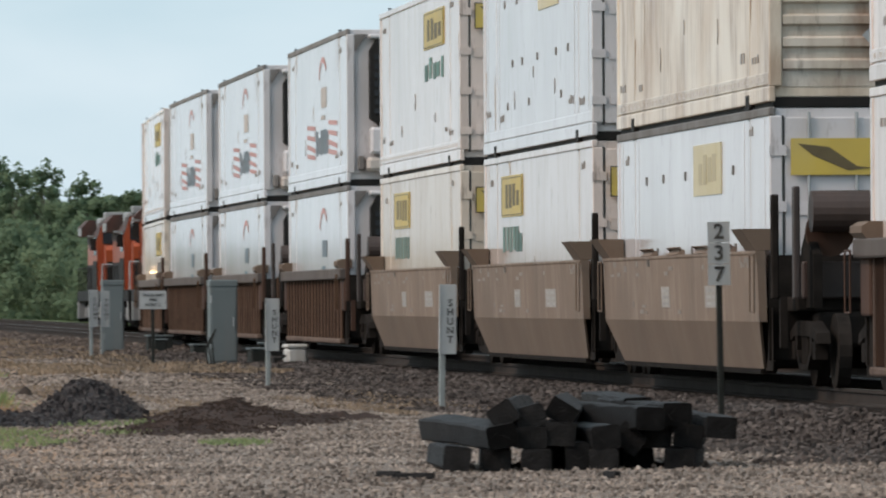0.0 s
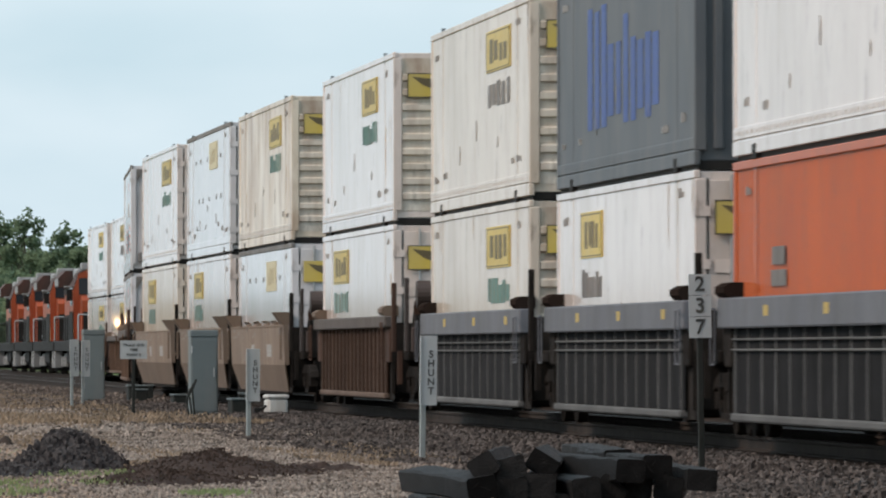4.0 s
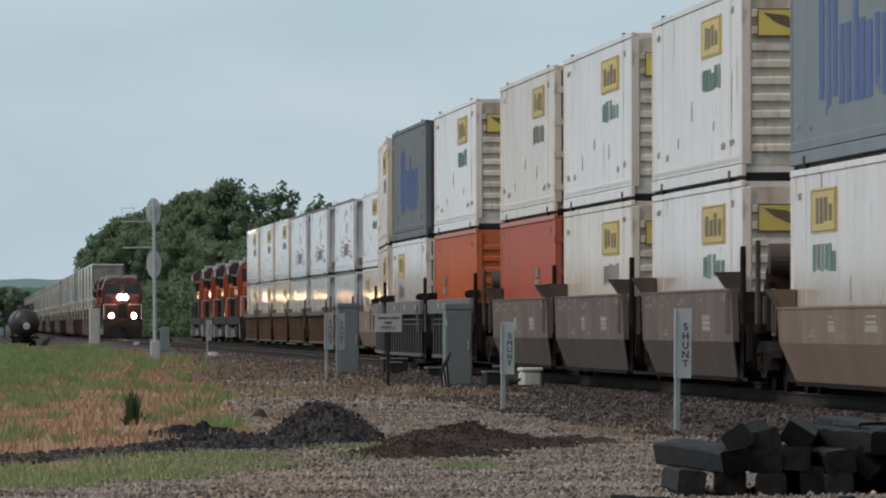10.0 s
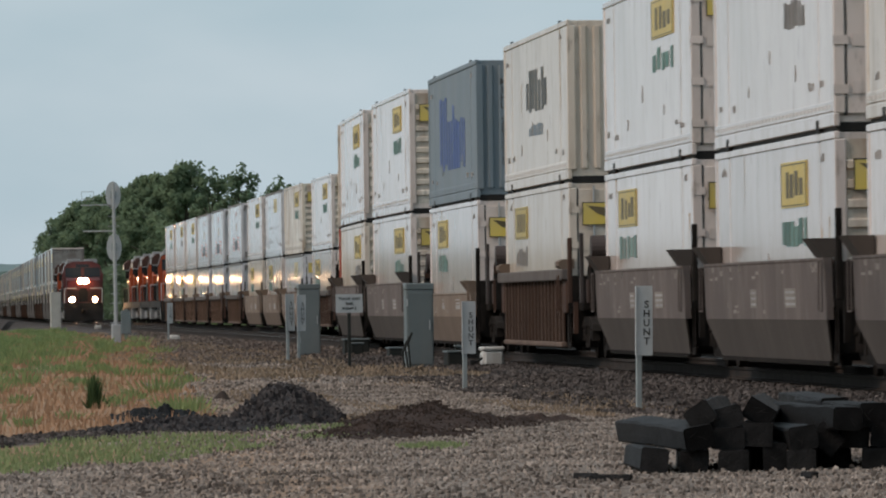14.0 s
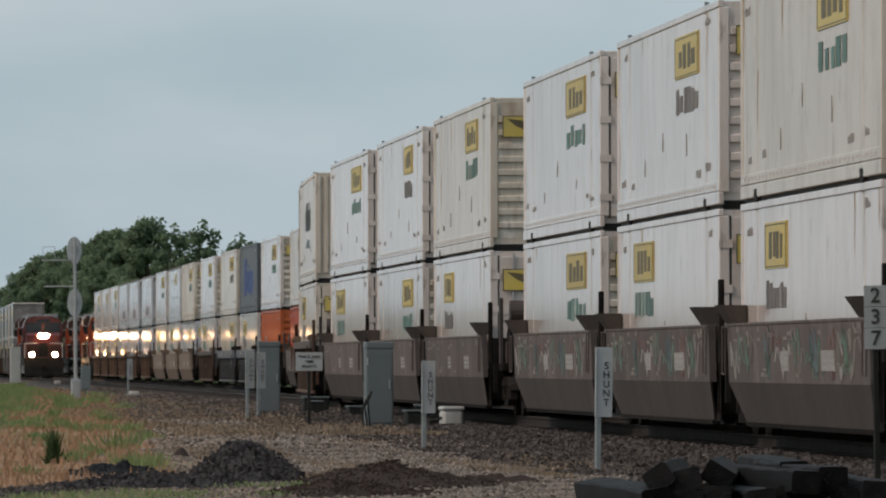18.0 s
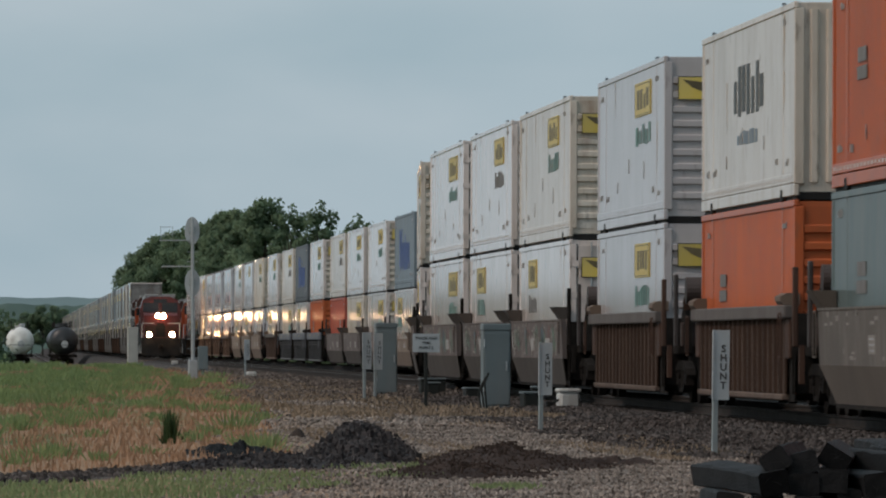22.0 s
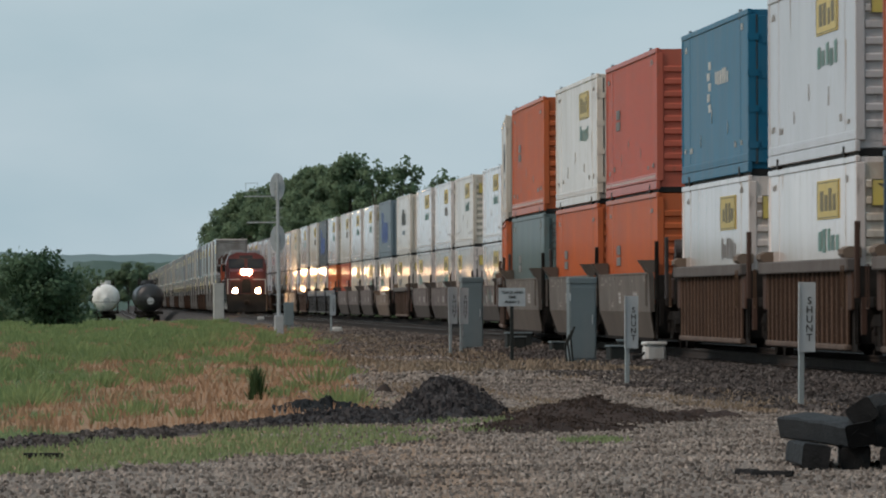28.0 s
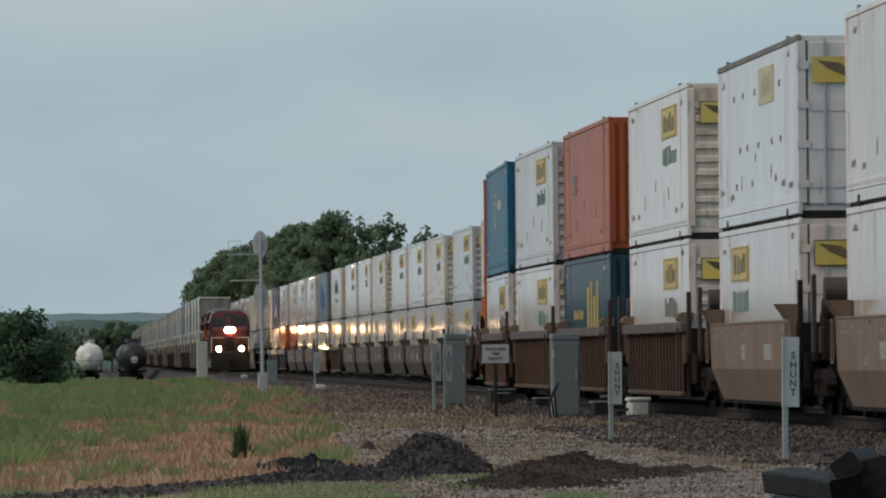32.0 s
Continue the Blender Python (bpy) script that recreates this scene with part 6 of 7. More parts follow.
def shrub(seed, height, wide, name="shrub", label="dense green shrub in the undergrowth", group="shrubs along the line", size=0.36):
    rs = np.random.RandomState(seed)
    t = thing(name, label, "shrub", group)
    st = Solid()
    blobs = []
    for k in range(14):
        a, r = rs.uniform(0, 2 * math.pi), wide * rs.uniform(0, 0.6)
        q = rs.uniform(0.12, 0.8)
        blobs.append((math.cos(a) * r, math.sin(a) * r, height * q, wide * rs.uniform(0.28, 0.45), height * rs.uniform(0.16, 0.26)))
        st.tube((0, 0, -0.5), blobs[-1][:3], 0.06, 0.02, 5)
    part("stem", st, M["bark"], t)
    foliage("leaves", rs, blobs, 85 if size > 0.3 else 480, size * (0.62 if size > 0.3 else 0.55), M["leaf"], t)
    return t


tree_kinds = [broad_tree(3, 16, 6.5), broad_tree(4, 18, 7.5, 0.6), broad_tree(5, 15, 6.0, -0.5), broad_tree(8, 12, 4.6, 0.5, True), broad_tree(12, 16, 3.7, 0.4), broad_tree(15, 15, 2.6, -0.3, True)]
placed = set()


def plant(proto, x, y, scale, turn, z=-0.4):
    ob = proto if proto.name not in placed else copy_thing(proto, Matrix())
    placed.add(proto.name)
    ob.matrix_basis = pose(x, y, z, 0, 0, turn) @ Matrix.Diagonal((scale, scale, scale, 1))


for kind, x, y, h in (
        (4, 32.6, 975, 17.9), (5, 33.0, 889, 15.9), (5, 33.0, 823, 15.2), (4, 33.2, 1090, 17.2), (4, 33.0, 1150, 17.9), (4, 33.2, 1240, 17.6), (5, 33.0, 1320, 19.2), (4, 33.4, 1450, 19.0), (4, 33.2, 1600, 20.0), (5, 33.0, 1730, 19.8), (4, 32.5, 1030, 15.2), (5, 31.6, 710, 12.3),
        (3, 32.4, 800, 11.0), (3, 32.6, 850, 11.8), (3, 33.0, 915, 12.6), (3, 33.0, 955, 13.0), (0, 34.5, 1010, 14.5), (2, 33.6, 1120, 14.8), (0, 34.0, 1200, 15.6), (1, 34.5, 1290, 16.2), (2, 34.0, 1390, 17.0), (0, 34.6, 1530, 17.5), (1, 35.0, 1680, 18.5), (0, 36.0, 1880, 20.0),
        (3, 31.0, 618, 9.6), (3, 32.0, 665, 9.8), (3, 31.8, 750, 10.2), (2, 42, 860, 12.0), (0, 43, 940, 13.0), (2, 31.0, 1060, 12.8)):
    plant(tree_kinds[kind], x, y, h / (16, 18, 15, 12, 16, 15)[kind] / (0.95 if y < 1000 else 0.89), rng.uniform(0, 360), -0.9)
shrub_kinds = [shrub(21, 6.5, 4.5), shrub(22, 5.5, 5.0), shrub(23, 7.5, 4.2)]
yy = 560.0
while yy < 1900:
    k = rng.randrange(3)
    plant(shrub_kinds[k], 27.5 + rng.uniform(-1, 3.5) + 0.002 * (yy - 560), yy, rng.uniform(0.8, 1.25), rng.uniform(0, 360), -0.9)
    yy += rng.uniform(7, 13) * (1 + (yy - 560) / 900)
big_shrub = shrub(31, 4.3, 3.0, "shrub", "large rounded green shrub standing in the meadow", "shrubs in the meadow", 0.2)
plant(big_shrub, -0.5, 448, 1.0, 40, -0.4)
for part_ in big_shrub.children:
    if part_.name.startswith("leaves"):
        part_.data.materials[0] = M["leaf_near"]
for x, y, q, kk in ((-4.9, 496, 0.62, 1), (-8.5, 505, 0.7, 2), (0.0, 640, 0.80, 0), (-4.6, 650, 0.92, 2), (-10.0, 660, 0.95, 0), (-16.0, 640, 0.9, 2)):
    plant(shrub_kinds[kk], x, y, q, 40 * kk + 7 * x, bank(x, y) - 0.1)
for x, y, h in ((6.5, 1760, 8.0), (9.6, 1740, 9.2), (12.8, 1720, 10.4), (15.4, 1790, 9.4), (18.0, 1850, 9.0), (1.0, 1800, 7.5), (-6.0, 1700, 8.0), (-12.0, 1650, 9.0)):
    plant(tree_kinds[(int(x) % 3)], x, y, h / (16, 18, 15)[int(x) % 3], 31 * x, bank(x, y))


def ridge(name, label, y, x0, x1, low, high, seed, material, swell=0.0):
    """A wooded ridge far off: an uneven crest drawn out in depth."""
    rs = random.Random(seed)
    n = 260
    v, f = [], []
    for i in range(n + 1):
        x = x0 + (x1 - x0) * i / n
        h = low + (high - low) * (0.5 + 0.5 * noise.noise((x * 0.004 + seed, 0.2, 0))) + 1.2 * noise.noise((x * 0.06, seed, 0)) + 1.1 * noise.noise((x * 0.25, seed, 3)) + swell * (0.2 + 0.8 * min(1, max(0, (50 - x) / 90)))
        v += [(x, y - 60, -4), (x, y, h), (x, y + 120, h * 0.9), (x, y + 260, -4)]
    for i in range(n):
        for k in range(3):
            f.append((i * 4 + k, i * 4 + 4 + k, i * 4 + 5 + k, i * 4 + 1 + k))
    return tagged(new(name, mesh_of(name, v, f, material, True)), label, "hills", kind="structure")


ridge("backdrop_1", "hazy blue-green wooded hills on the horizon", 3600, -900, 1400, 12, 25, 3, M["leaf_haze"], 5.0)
ridge("backdrop_2", "wooded rise behind the railway", 2300, 2, 52, 7, 14, 5, M["leaf_far"])
ridge("backdrop_4", "low woods beyond the meadow", 1700, -600, 4, 3, 8, 6, M["leaf_far"])
ridge("backdrop_3", "dark woods to the side of the line", 1500, 60, 900, 8, 16, 9, M["leaf"])


# ---------------------------------------------------------------- signs and cabinets beside the line
def shunt_sign(x, y, plate, tall, turn, lean):
    """A narrow upright plate on a channel post, lettered downwards."""
    g = bank(x, y)
    c = thing("shunt_sign", "narrow white shunt sign on a grey steel post", "sign", "shunt signs", pose(x, y, g, 0, lean, turn))
    part("post", Solid().box(-0.035, 0.035, 0.0, 0.05, -0.3, tall - 0.02, 0.008), M["postgrey"], c)
    part("plate", Solid().box(-0.035, 0.165, -0.008, -0.001, tall - plate, tall), M["signwhite"], c, "white plate lettered in black")
    part("edge_fold", Solid().box(-0.05, -0.035, -0.03, 0.0, tall - plate, tall), M["signwhite"], c)
    for k, ch in enumerate("SHUNT"):
        text_part(ch, plate * 0.145, c, pose(0.09, -0.011, tall - plate * (0.27 + 0.132 * k), 90), M["ink"])
    return c


shunt_sign(8.90, 102.1, 0.845, 1.52, 8, 0.6)
shunt_sign(8.55, 128.6, 0.80, 1.36, 8, 0.4)
shunt_sign(8.94, 196.3, 0.86, 1.60, 10, -0.3)
shunt_sign(9.37, 200.2, 0.86, 1.58, 10, 0.5)
shunt_sign(10.3, 328.0, 0.80, 1.50, 8, 0.2)

mp = thing("milepost_sign", "white milepost plates with black numerals on a dark post", "sign", "", pose(10.19, 84.5, bank(10.19, 84.5), 0, -0.8, 5))
part("post", Solid().box(-0.03, 0.03, 0.0, 0.05, -0.3, 2.0, 0.008), M["postdark"], mp)
for k, ch in enumerate("237"):
    pl = part("plate", Solid().box(-0.115, 0.115, -0.01, -0.002, 1.86 - 0.215 * k, 2.07 - 0.215 * k), M["signwhite"], mp)
    text_part(ch, 0.21, pl, pose(0.0, -0.014, 1.965 - 0.215 * k, 90), M["ink"])

tt = thing("track_sign", "white rectangular track sign on a dark steel post", "sign", "", pose(9.18, 173.8, bank(9.18, 173.8), 0, 0, 6))
part("post", Solid().box(-0.035, 0.035, 0.0, 0.05, -0.3, 1.25, 0.008), M["postdark"], tt)
part("plate", Solid().box(-0.28, 0.28, -0.012, -0.002, 1.17, 1.55), M["signwhite"], tt)
for k, words in enumerate(("TRACK AND", "TIME", "POINT 2")):
    text_part(words, 0.08, tt, pose(0, -0.016, 1.455 - 0.10 * k, 90), M["ink"])


def cabinet(x, y, w, d, h, turn):
    c = thing("signal_cabinet", "grey-green steel signal cabinet standing beside the track", "cabinet", "signal cabinets", pose(x, y, bank(x, y), 0, 0, turn))
    part("body", Solid().box(-w / 2, w / 2, -d / 2, d / 2, -0.1, h - 0.14, 0.012), M["cabinet"], c)
    part("roof", Solid().box(-w / 2 - 0.012, w / 2 + 0.012, -d / 2 - 0.012, d / 2 + 0.012, h - 0.14, h, 0.02), M["cabinet"], c)
    dr = part("door", Solid().box(-w / 2 + 0.025, w / 2 - 0.025, -d / 2 - 0.02, -d / 2, 0.08, h - 0.2, 0.006), M["cabinet"], c)
    part("door_handle", Solid().box(w / 2 - 0.09, w / 2 - 0.07, -d / 2 - 0.05, -d / 2 - 0.02, h * 0.45, h * 0.56), M["alu"], dr)
    for k in range(2):
        part("hinge", Solid().tube((-w / 2 + 0.02, -d / 2 - 0.022, 0.35 + k * 0.9), (-w / 2 + 0.02, -d / 2 - 0.022, 0.5 + k * 0.9), 0.014, n=6), M["alu"], dr)
    return c


cabinet(10.44, 171.0, 0.55, 0.5, 1.72, 3)
cabinet(10.36, 215.7, 0.54, 0.5, 1.86, 3)
pillar = cabinet(9.40, 520.0, 0.62, 0.7, 2.4, 3)
tagged(pillar, "pale concrete-coloured signal cabinet near the standing train", "cabinet")
for ob in pillar.children:
    ob.data.materials[0] = M["concrete"]

wb = thing("switch_machine", "off-white rounded switch machine box beside the rail", "switch machine", "", pose(11.50, 165.0, bank(11.50, 165.0), 0, 0, 4))
part("housing", Solid().box(-0.2, 0.2, -0.3, 0.3, 0.0, 0.30, 0.05), M["boxwhite"], wb)
part("lid", Solid().box(-0.22, 0.22, -0.32, 0.32, 0.30, 0.38, 0.03), M["boxwhite"], wb)
part("arm", Solid().tube((-0.2, -0.1, 0.16), (-0.38, -0.15, 0.06), 0.03, n=6), M["postdark"], wb)
part("arm_weight", Solid().box(-0.46, -0.32, -0.22, -0.08, 0.0, 0.13, 0.02), M["black"], wb)
for x, y, w, h in ((11.02, 169.0, 0.34, 0.27), (11.30, 211.0, 0.62, 0.36), (10.98, 205.0, 0.30, 0.30), (11.5, 197.0, 0.4, 0.2), (11.25, 170.5, 0.22, 0.36)):
    jb = thing("junction_box", "low dark steel junction box on the ballast", "junction box", "junction boxes", pose(x, y, bank(x, y), 0, 0, rng.uniform(-8, 8)))
    part("body", Solid().box(-w / 2, w / 2, -0.25, 0.25, -0.05, h, 0.02), M["postdark"], jb)
    part("lid", Solid().box(-w / 2 - 0.02, w / 2 + 0.02, -0.27, 0.27, h, h + 0.04, 0.01), M["cabinet"], jb)
cable = thing("cable_riser", "bent dark cable conduits rising from the ballast", "conduit", "", pose(10.0, 168.0, bank(10.0, 168)))
for k in range(3):
    part("conduit", Solid().tube((0.05 * k, 0, -0.1), (0.06 * k - 0.08, 0, 0.35 + 0.1 * k), 0.02, n=6).tube((0.06 * k - 0.08, 0, 0.35 + 0.1 * k), (0.02 + 0.05 * k, 0, 0.6 + 0.08 * k), 0.022, n=6), M["postdark"], cable)


def signal_mast(x, y):
    c = thing("signal_mast", "grey signal mast with two oval signal heads and brackets", "signal", "", pose(x, y, bank(x, y), 0, -0.4, 3))
    part("base", Solid().box(-0.17, 0.17, -0.2, 0.2, -0.2, 0.75, 0.03), M["alu"], c)
    part("mast", Solid().tube((0, 0, 0.5), (0, 0, 6.0), 0.075, 0.06, 12), M["alu"], c)
    for z in (5.55, 3.6):
        n, s = 28, Solid()
        oval = [(0.28 * math.cos(a), 0.52 * math.sin(a)) for a in [2 * math.pi * i / n for i in range(n)]]
        s.prism([(u, z + w) for u, w in oval], "y", 0.13, 0.16)
        h = part("target", s, M["signwhite"], c, "oval pale grey signal backboard")
        part("head", Solid().box(-0.1, 0.1, 0.165, 0.36, z - 0.36, z + 0.36, 0.03), M["cabinet"], h)
        part("junction_box", Solid().box(-0.11, 0.11, 0.04, 0.125, z - 0.12, z + 0.16, 0.02), M["postgrey"], h)
        for k in range(3):
            part("hood", Solid().tube((0, 0.36, z + 0.25 - 0.25 * k), (0, 0.62, z + 0.25 - 0.25 * k), 0.08, n=12), M["postgrey"], h)
    part("bracket", Solid().tube((0, 0.02, 4.22), (-1.15, 0.25, 4.22), 0.03, n=6), M["alu"], c)
    p = part("platform", Solid().box(-1.2, -0.1, 0.0, 0.5, 5.18, 5.22), M["alu"], c, "grated service platform")
    for q in (-1.17, -0.72):
        part("platform_rail", Solid().tube((q, 0.25, 5.2), (q, 0.25, 5.72), 0.008, n=6), M["postgrey"], p)
    for q in (5.42, 5.7):
        part("platform_bar", Solid().tube((-1.17, 0.25, q), (-0.72, 0.25, q), 0.011, n=6), M["alu"], p)
    for k in range(12):
        part("rung", Solid().tube((-0.2, 0.2, 0.8 + k * 0.36), (0.2, 0.2, 0.8 + k * 0.36), 0.012, n=5), M["alu"], c)
    return c


signal_mast(7.95, 315.2)
bx = thing("relay_box", "pale grey relay box on a pedestal by the mast", "relay box", "", pose(9.1, 345.0, bank(9.1, 345)))
part("pedestal", Solid().box(-0.06, 0.06, -0.06, 0.06, -0.2, 0.55), M["postgrey"], bx)
part("body", Solid().box(-0.2, 0.2, -0.2, 0.2, 0.3, 1.25, 0.02), M["cabinet"], bx)

# ---------------------------------------------------------------- heaps, sheet, ties
def heap(name, label, x, y, rx, ry, h, material, seed, rough=0.08):
    n, r = 72, 26
    v, f = [], []
    for j in range(r + 1):
        q = j / r
        for i in range(n):
            a = 2 * math.pi * i / n
            k = 1 + 0.16 * noise.noise((math.cos(a) * 1.5 + seed, math.sin(a) * 1.5, 0))
            px, py = x + math.cos(a) * rx * q * k, y + math.sin(a) * ry * q * k
            z = h * (0.5 + 0.5 * math.cos(math.pi * q)) * (1 + 0.35 * noise.noise((px * 0.8, py * 0.3, seed))) + rough * (noise.noise((px * 5, py * 2, seed)) + 0.6 * noise.noise((px * 13, py * 5, seed))) * (1 - q)
            v.append((px, py, bank(px, py) - 0.05 * q + z))
    for j in range(r):
        for i in range(n):
            f.append((j * n + i, j * n + (i + 1) % n, (j + 1) * n + (i + 1) % n, (j + 1) * n + i))
    ob = new(name, mesh_of(name, v, f, material))
    return tagged(ob, label, "gravel heap", "gravel heaps")


def lumps(rs, xy, size):
    """Stones: squashed eight-cornered lumps resting on the ground at each (x, y, z)."""
    n = len(xy)
    base = np.array([(-1, -1, -1), (1, -1, -1), (1, 1, -1), (-1, 1, -1), (-0.7, -0.7, 1), (0.7, -0.7, 1), (0.7, 0.7, 1), (-0.7, 0.7, 1)], float)
    s = size * rs.uniform(0.5, 1.35, size=(n, 1, 1)) * rs.uniform(0.6, 1.0, size=(n, 1, 3))
    v = base[None] * s * 0.5 + rs.normal(scale=0.12, size=(n, 8, 3)) * s
    a = rs.uniform(0, 2 * math.pi, n)
    c, d = np.cos(a)[:, None], np.sin(a)[:, None]
    t = rs.normal(scale=0.35, size=(n, 1))
    x, y, z = v[:, :, 0], v[:, :, 1], v[:, :, 2]
    z2 = z + t * x
    v = np.stack([x * c - y * d, x * d + y * c, z2], axis=2) + xy[:, None, :]
    q = np.array([(4, 5, 6, 7), (0, 1, 5, 4), (1, 2, 6, 5), (2, 3, 7, 6), (3, 0, 4, 7)])
    f = (q[None] + (np.arange(n) * 8)[:, None, None]).reshape(-1, 4)
    return v.reshape(-1, 3), f


mound_1 = heap("ballast_mound", "pile of black cinder ballast on the gravel", 4.38, 97.0, 0.86, 4.3, 0.37, M["stone_coal"], 1)
mound_2 = heap("dirt_mound", "low long heap of dark brown dirt", 5.7, 91.5, 1.5, 5.0, 0.185, M["dirt"], 2)
mound_3 = heap("dirt_mound", "low spread of dark brown dirt", 4.9, 85.5, 1.6, 3.2, 0.10, M["dirt"], 3)
heap("dirt_mound", "thin trail of dark brown dirt on the ballast", 6.9, 93.0, 1.3, 2.6, 0.05, M["dirt"], 9)
mound_4 = heap("ballast_mound", "low ridge of black cinder ballast", 3.1, 92.0, 1.6, 3.0, 0.13, M["stone_coal"], 4)
heap("clod", "small dark clod of earth", 4.45, 118.5, 0.2, 0.5, 0.17, M["stone_brown"], 5)
sheet = heap("plastic_sheet", "crumpled black plastic sheet lying on the gravel", 3.05, 102.0, 1.0, 4.0, 0.12, M["tarp"], 6, 0.17)
sheet["category"], sheet["group"] = "plastic sheet", "loose litter"


def tie(x, y, z, length, turn, tilt=0.0, roll=0.0):
    """A used wooden sleeper, 0.23 by 0.18 m, with split and worn edges."""
    t = thing("railway_tie", "black creosoted wooden railway tie with worn split end", "railway tie", "pile of old ties", pose(x, y, z, tilt, roll, turn))
    s = Solid()
    r = random.Random(int(x * 1000 + y * 100 + z * 10))
    k = 12
    rings = []
    bow = r.uniform(-0.012, 0.012)
    for j in range(k):
        q = j / (k - 1)
        yy = -length / 2 + length * q + (r.uniform(-0.01, 0.01) if j else 0.0)
        w, h = 0.115 + r.uniform(-0.009, 0.006), 0.09 + r.uniform(-0.008, 0.005)
        c, d = 0.006 + r.uniform(0, 0.016), bow * math.sin(math.pi * q)
        rings.append([(u + d, yy, v + d * 0.5) for u, v in ((-w + c, -h), (w - c, -h), (w, -h + c), (w, h - c), (w - c, h), (-w + c, h), (-w, h - c), (-w, -h + c))])
    s.v = [p for q in rings for p in q]
    s.f = [(j * 8 + i, j * 8 + (i + 1) % 8, (j + 1) * 8 + (i + 1) % 8, (j + 1) * 8 + i) for j in range(k - 1) for i in range(8)]
    s.f += [tuple(range((k - 1) * 8, k * 8))]
    part("timber", s, M["creosote"], t)
    e = Solid()
    e.add([(a * 0.99, b - 0.002, c * 0.99) for a, b, c in rings[0]], [tuple(range(7, -1, -1))])
    part("sawn_end", e, M["tie_end"], t, "paler checked end grain")
    crack = Solid()
    for q in range(3):
        u, v, a = r.uniform(-0.07, 0.07), r.uniform(-0.04, 0.04), r.uniform(0, math.pi)
        du, dv = math.cos(a) * 0.05, math.sin(a) * 0.04
        crack.add([(u - du, -length / 2 - 0.0035, v - dv), (u + 0.005, -length / 2 - 0.0035, v), (u + du, -length / 2 - 0.0035, v + dv), (u - 0.005, -length / 2 - 0.0035, v)], [(0, 1, 2, 3)])
    part("end_crack", crack, M["black"], t, "drying cracks in the end grain")
    return t


G = -0.31


def laid(u, h, length, turn, roll=0.0, tilt=0.0, near=64.0):
    """A tie whose near end stands u metres along the pile and h metres up; turn swings its far end."""
    turn -= 5.6
    a = radians(turn)
    return tie(PILE + u - math.sin(a) * length / 2, near + math.cos(a) * length / 2, G + h + math.sin(radians(tilt)) * length / 2, length, turn, tilt, roll)


PILE = 5.43
for u, h, length, turn, roll, tilt, near in (
        (0.26, 0.11, 2.0, 4, 7, 0, 64.0), (0.57, 0.088, 2.4, 1, 0, 0, 64.1), (0.86, 0.088, 2.5, -2, 0, 0, 64.0), (1.10, 0.088, 2.4, 0, 2, 0, 64.9), (1.19, 0.112, 2.4, 2, 88, 0, 64.1), (1.38, 0.09, 2.5, -1, 0, 0, 64.0), (1.70, 0.088, 2.5, 1, 0, 0, 64.5), (1.97, 0.088, 2.4, -3, 1, 0, 64.1),
        (0.84, 0.265, 2.4, 3, 0, 0, 64.1), (1.06, 0.29, 2.5, -1, 3, 0, 64.1), (1.40, 0.265, 2.6, 9, -7, 0, 64.0), (1.60, 0.25, 2.4, -2, 40, 0, 64.2), (1.83, 0.265, 2.5, 2, 3, 0, 64.3), (2.05, 0.27, 2.4, -2, 9, 0, 64.2),
        (0.60, 0.275, 2.4, 13, -10, 1, 64.0), (0.62, 0.44, 2.0, -4, -34, 0, 64.1), (0.84, 0.425, 2.2, 4, -14, -1.5, 64.15), (1.08, 0.455, 2.3, -2, 32, 0, 64.2),
        (1.74, 0.405, 2.7, 13, 3, 0.5, 64.0), (1.97, 0.43, 2.6, 11, 0, 0.5, 64.2), (2.30, 0.33, 2.5, 10, 4, 1, 64.1), (1.82, 0.46, 2.6, 7, -2, 0.5, 65.6)):
    laid(u, h, length, turn, roll, tilt, near)

for x, y, ln, turn in ((5.18, 61.9, 0.32, 70), (5.05, 62.6, 0.22, 40), (-0.2, 73.5, 0.35, 80), (-1.6, 71.0, 0.3, 95), (6.6, 61.5, 0.15, 30)):
    pk = thing("wood_scrap", "dark splinter of tie wood lying on the gravel", "wood scrap", "loose litter", pose(x, y, bank(x, y) + 0.03, 0, 4, turn))
    part("splinter", Solid().box(-0.03, 0.035, -ln / 2, ln / 2, -0.03, 0.02, 0.008), M["creosote"], pk)
for x, y in ((12.0, 520.0), (11.2, 430.0), (10.6, 330.0)):
    pk = thing("pale_rock", "pale stone lying beside the rails", "rock", "loose litter", pose(x, y, bank(x, y)))
    part("stone", Solid().box(-0.22, 0.2, -0.25, 0.2, -0.05, 0.22, 0.07), M["concrete"], pk)

# ---------------------------------------------------------------- stones, grass, weeds
rs = np.random.RandomState(7)


def scatter(count, x0, x1, y0, y1, keep, size, name, label, material, lift=0.3):
    x, y = rs.uniform(x0, x1, count), y0 + (y1 - y0) * rs.uniform(0, 1, count) ** 1.25
    pts = np.array([(a, b, bank(a, b) + size * lift * 0.5) for a, b in zip(x, y) if keep(a, b)])
    v, f = lumps(rs, pts, size)
    return tagged(new(name, mesh_of(name, v.tolist(), f.tolist(), material)), label, "stones", kind="stuff")


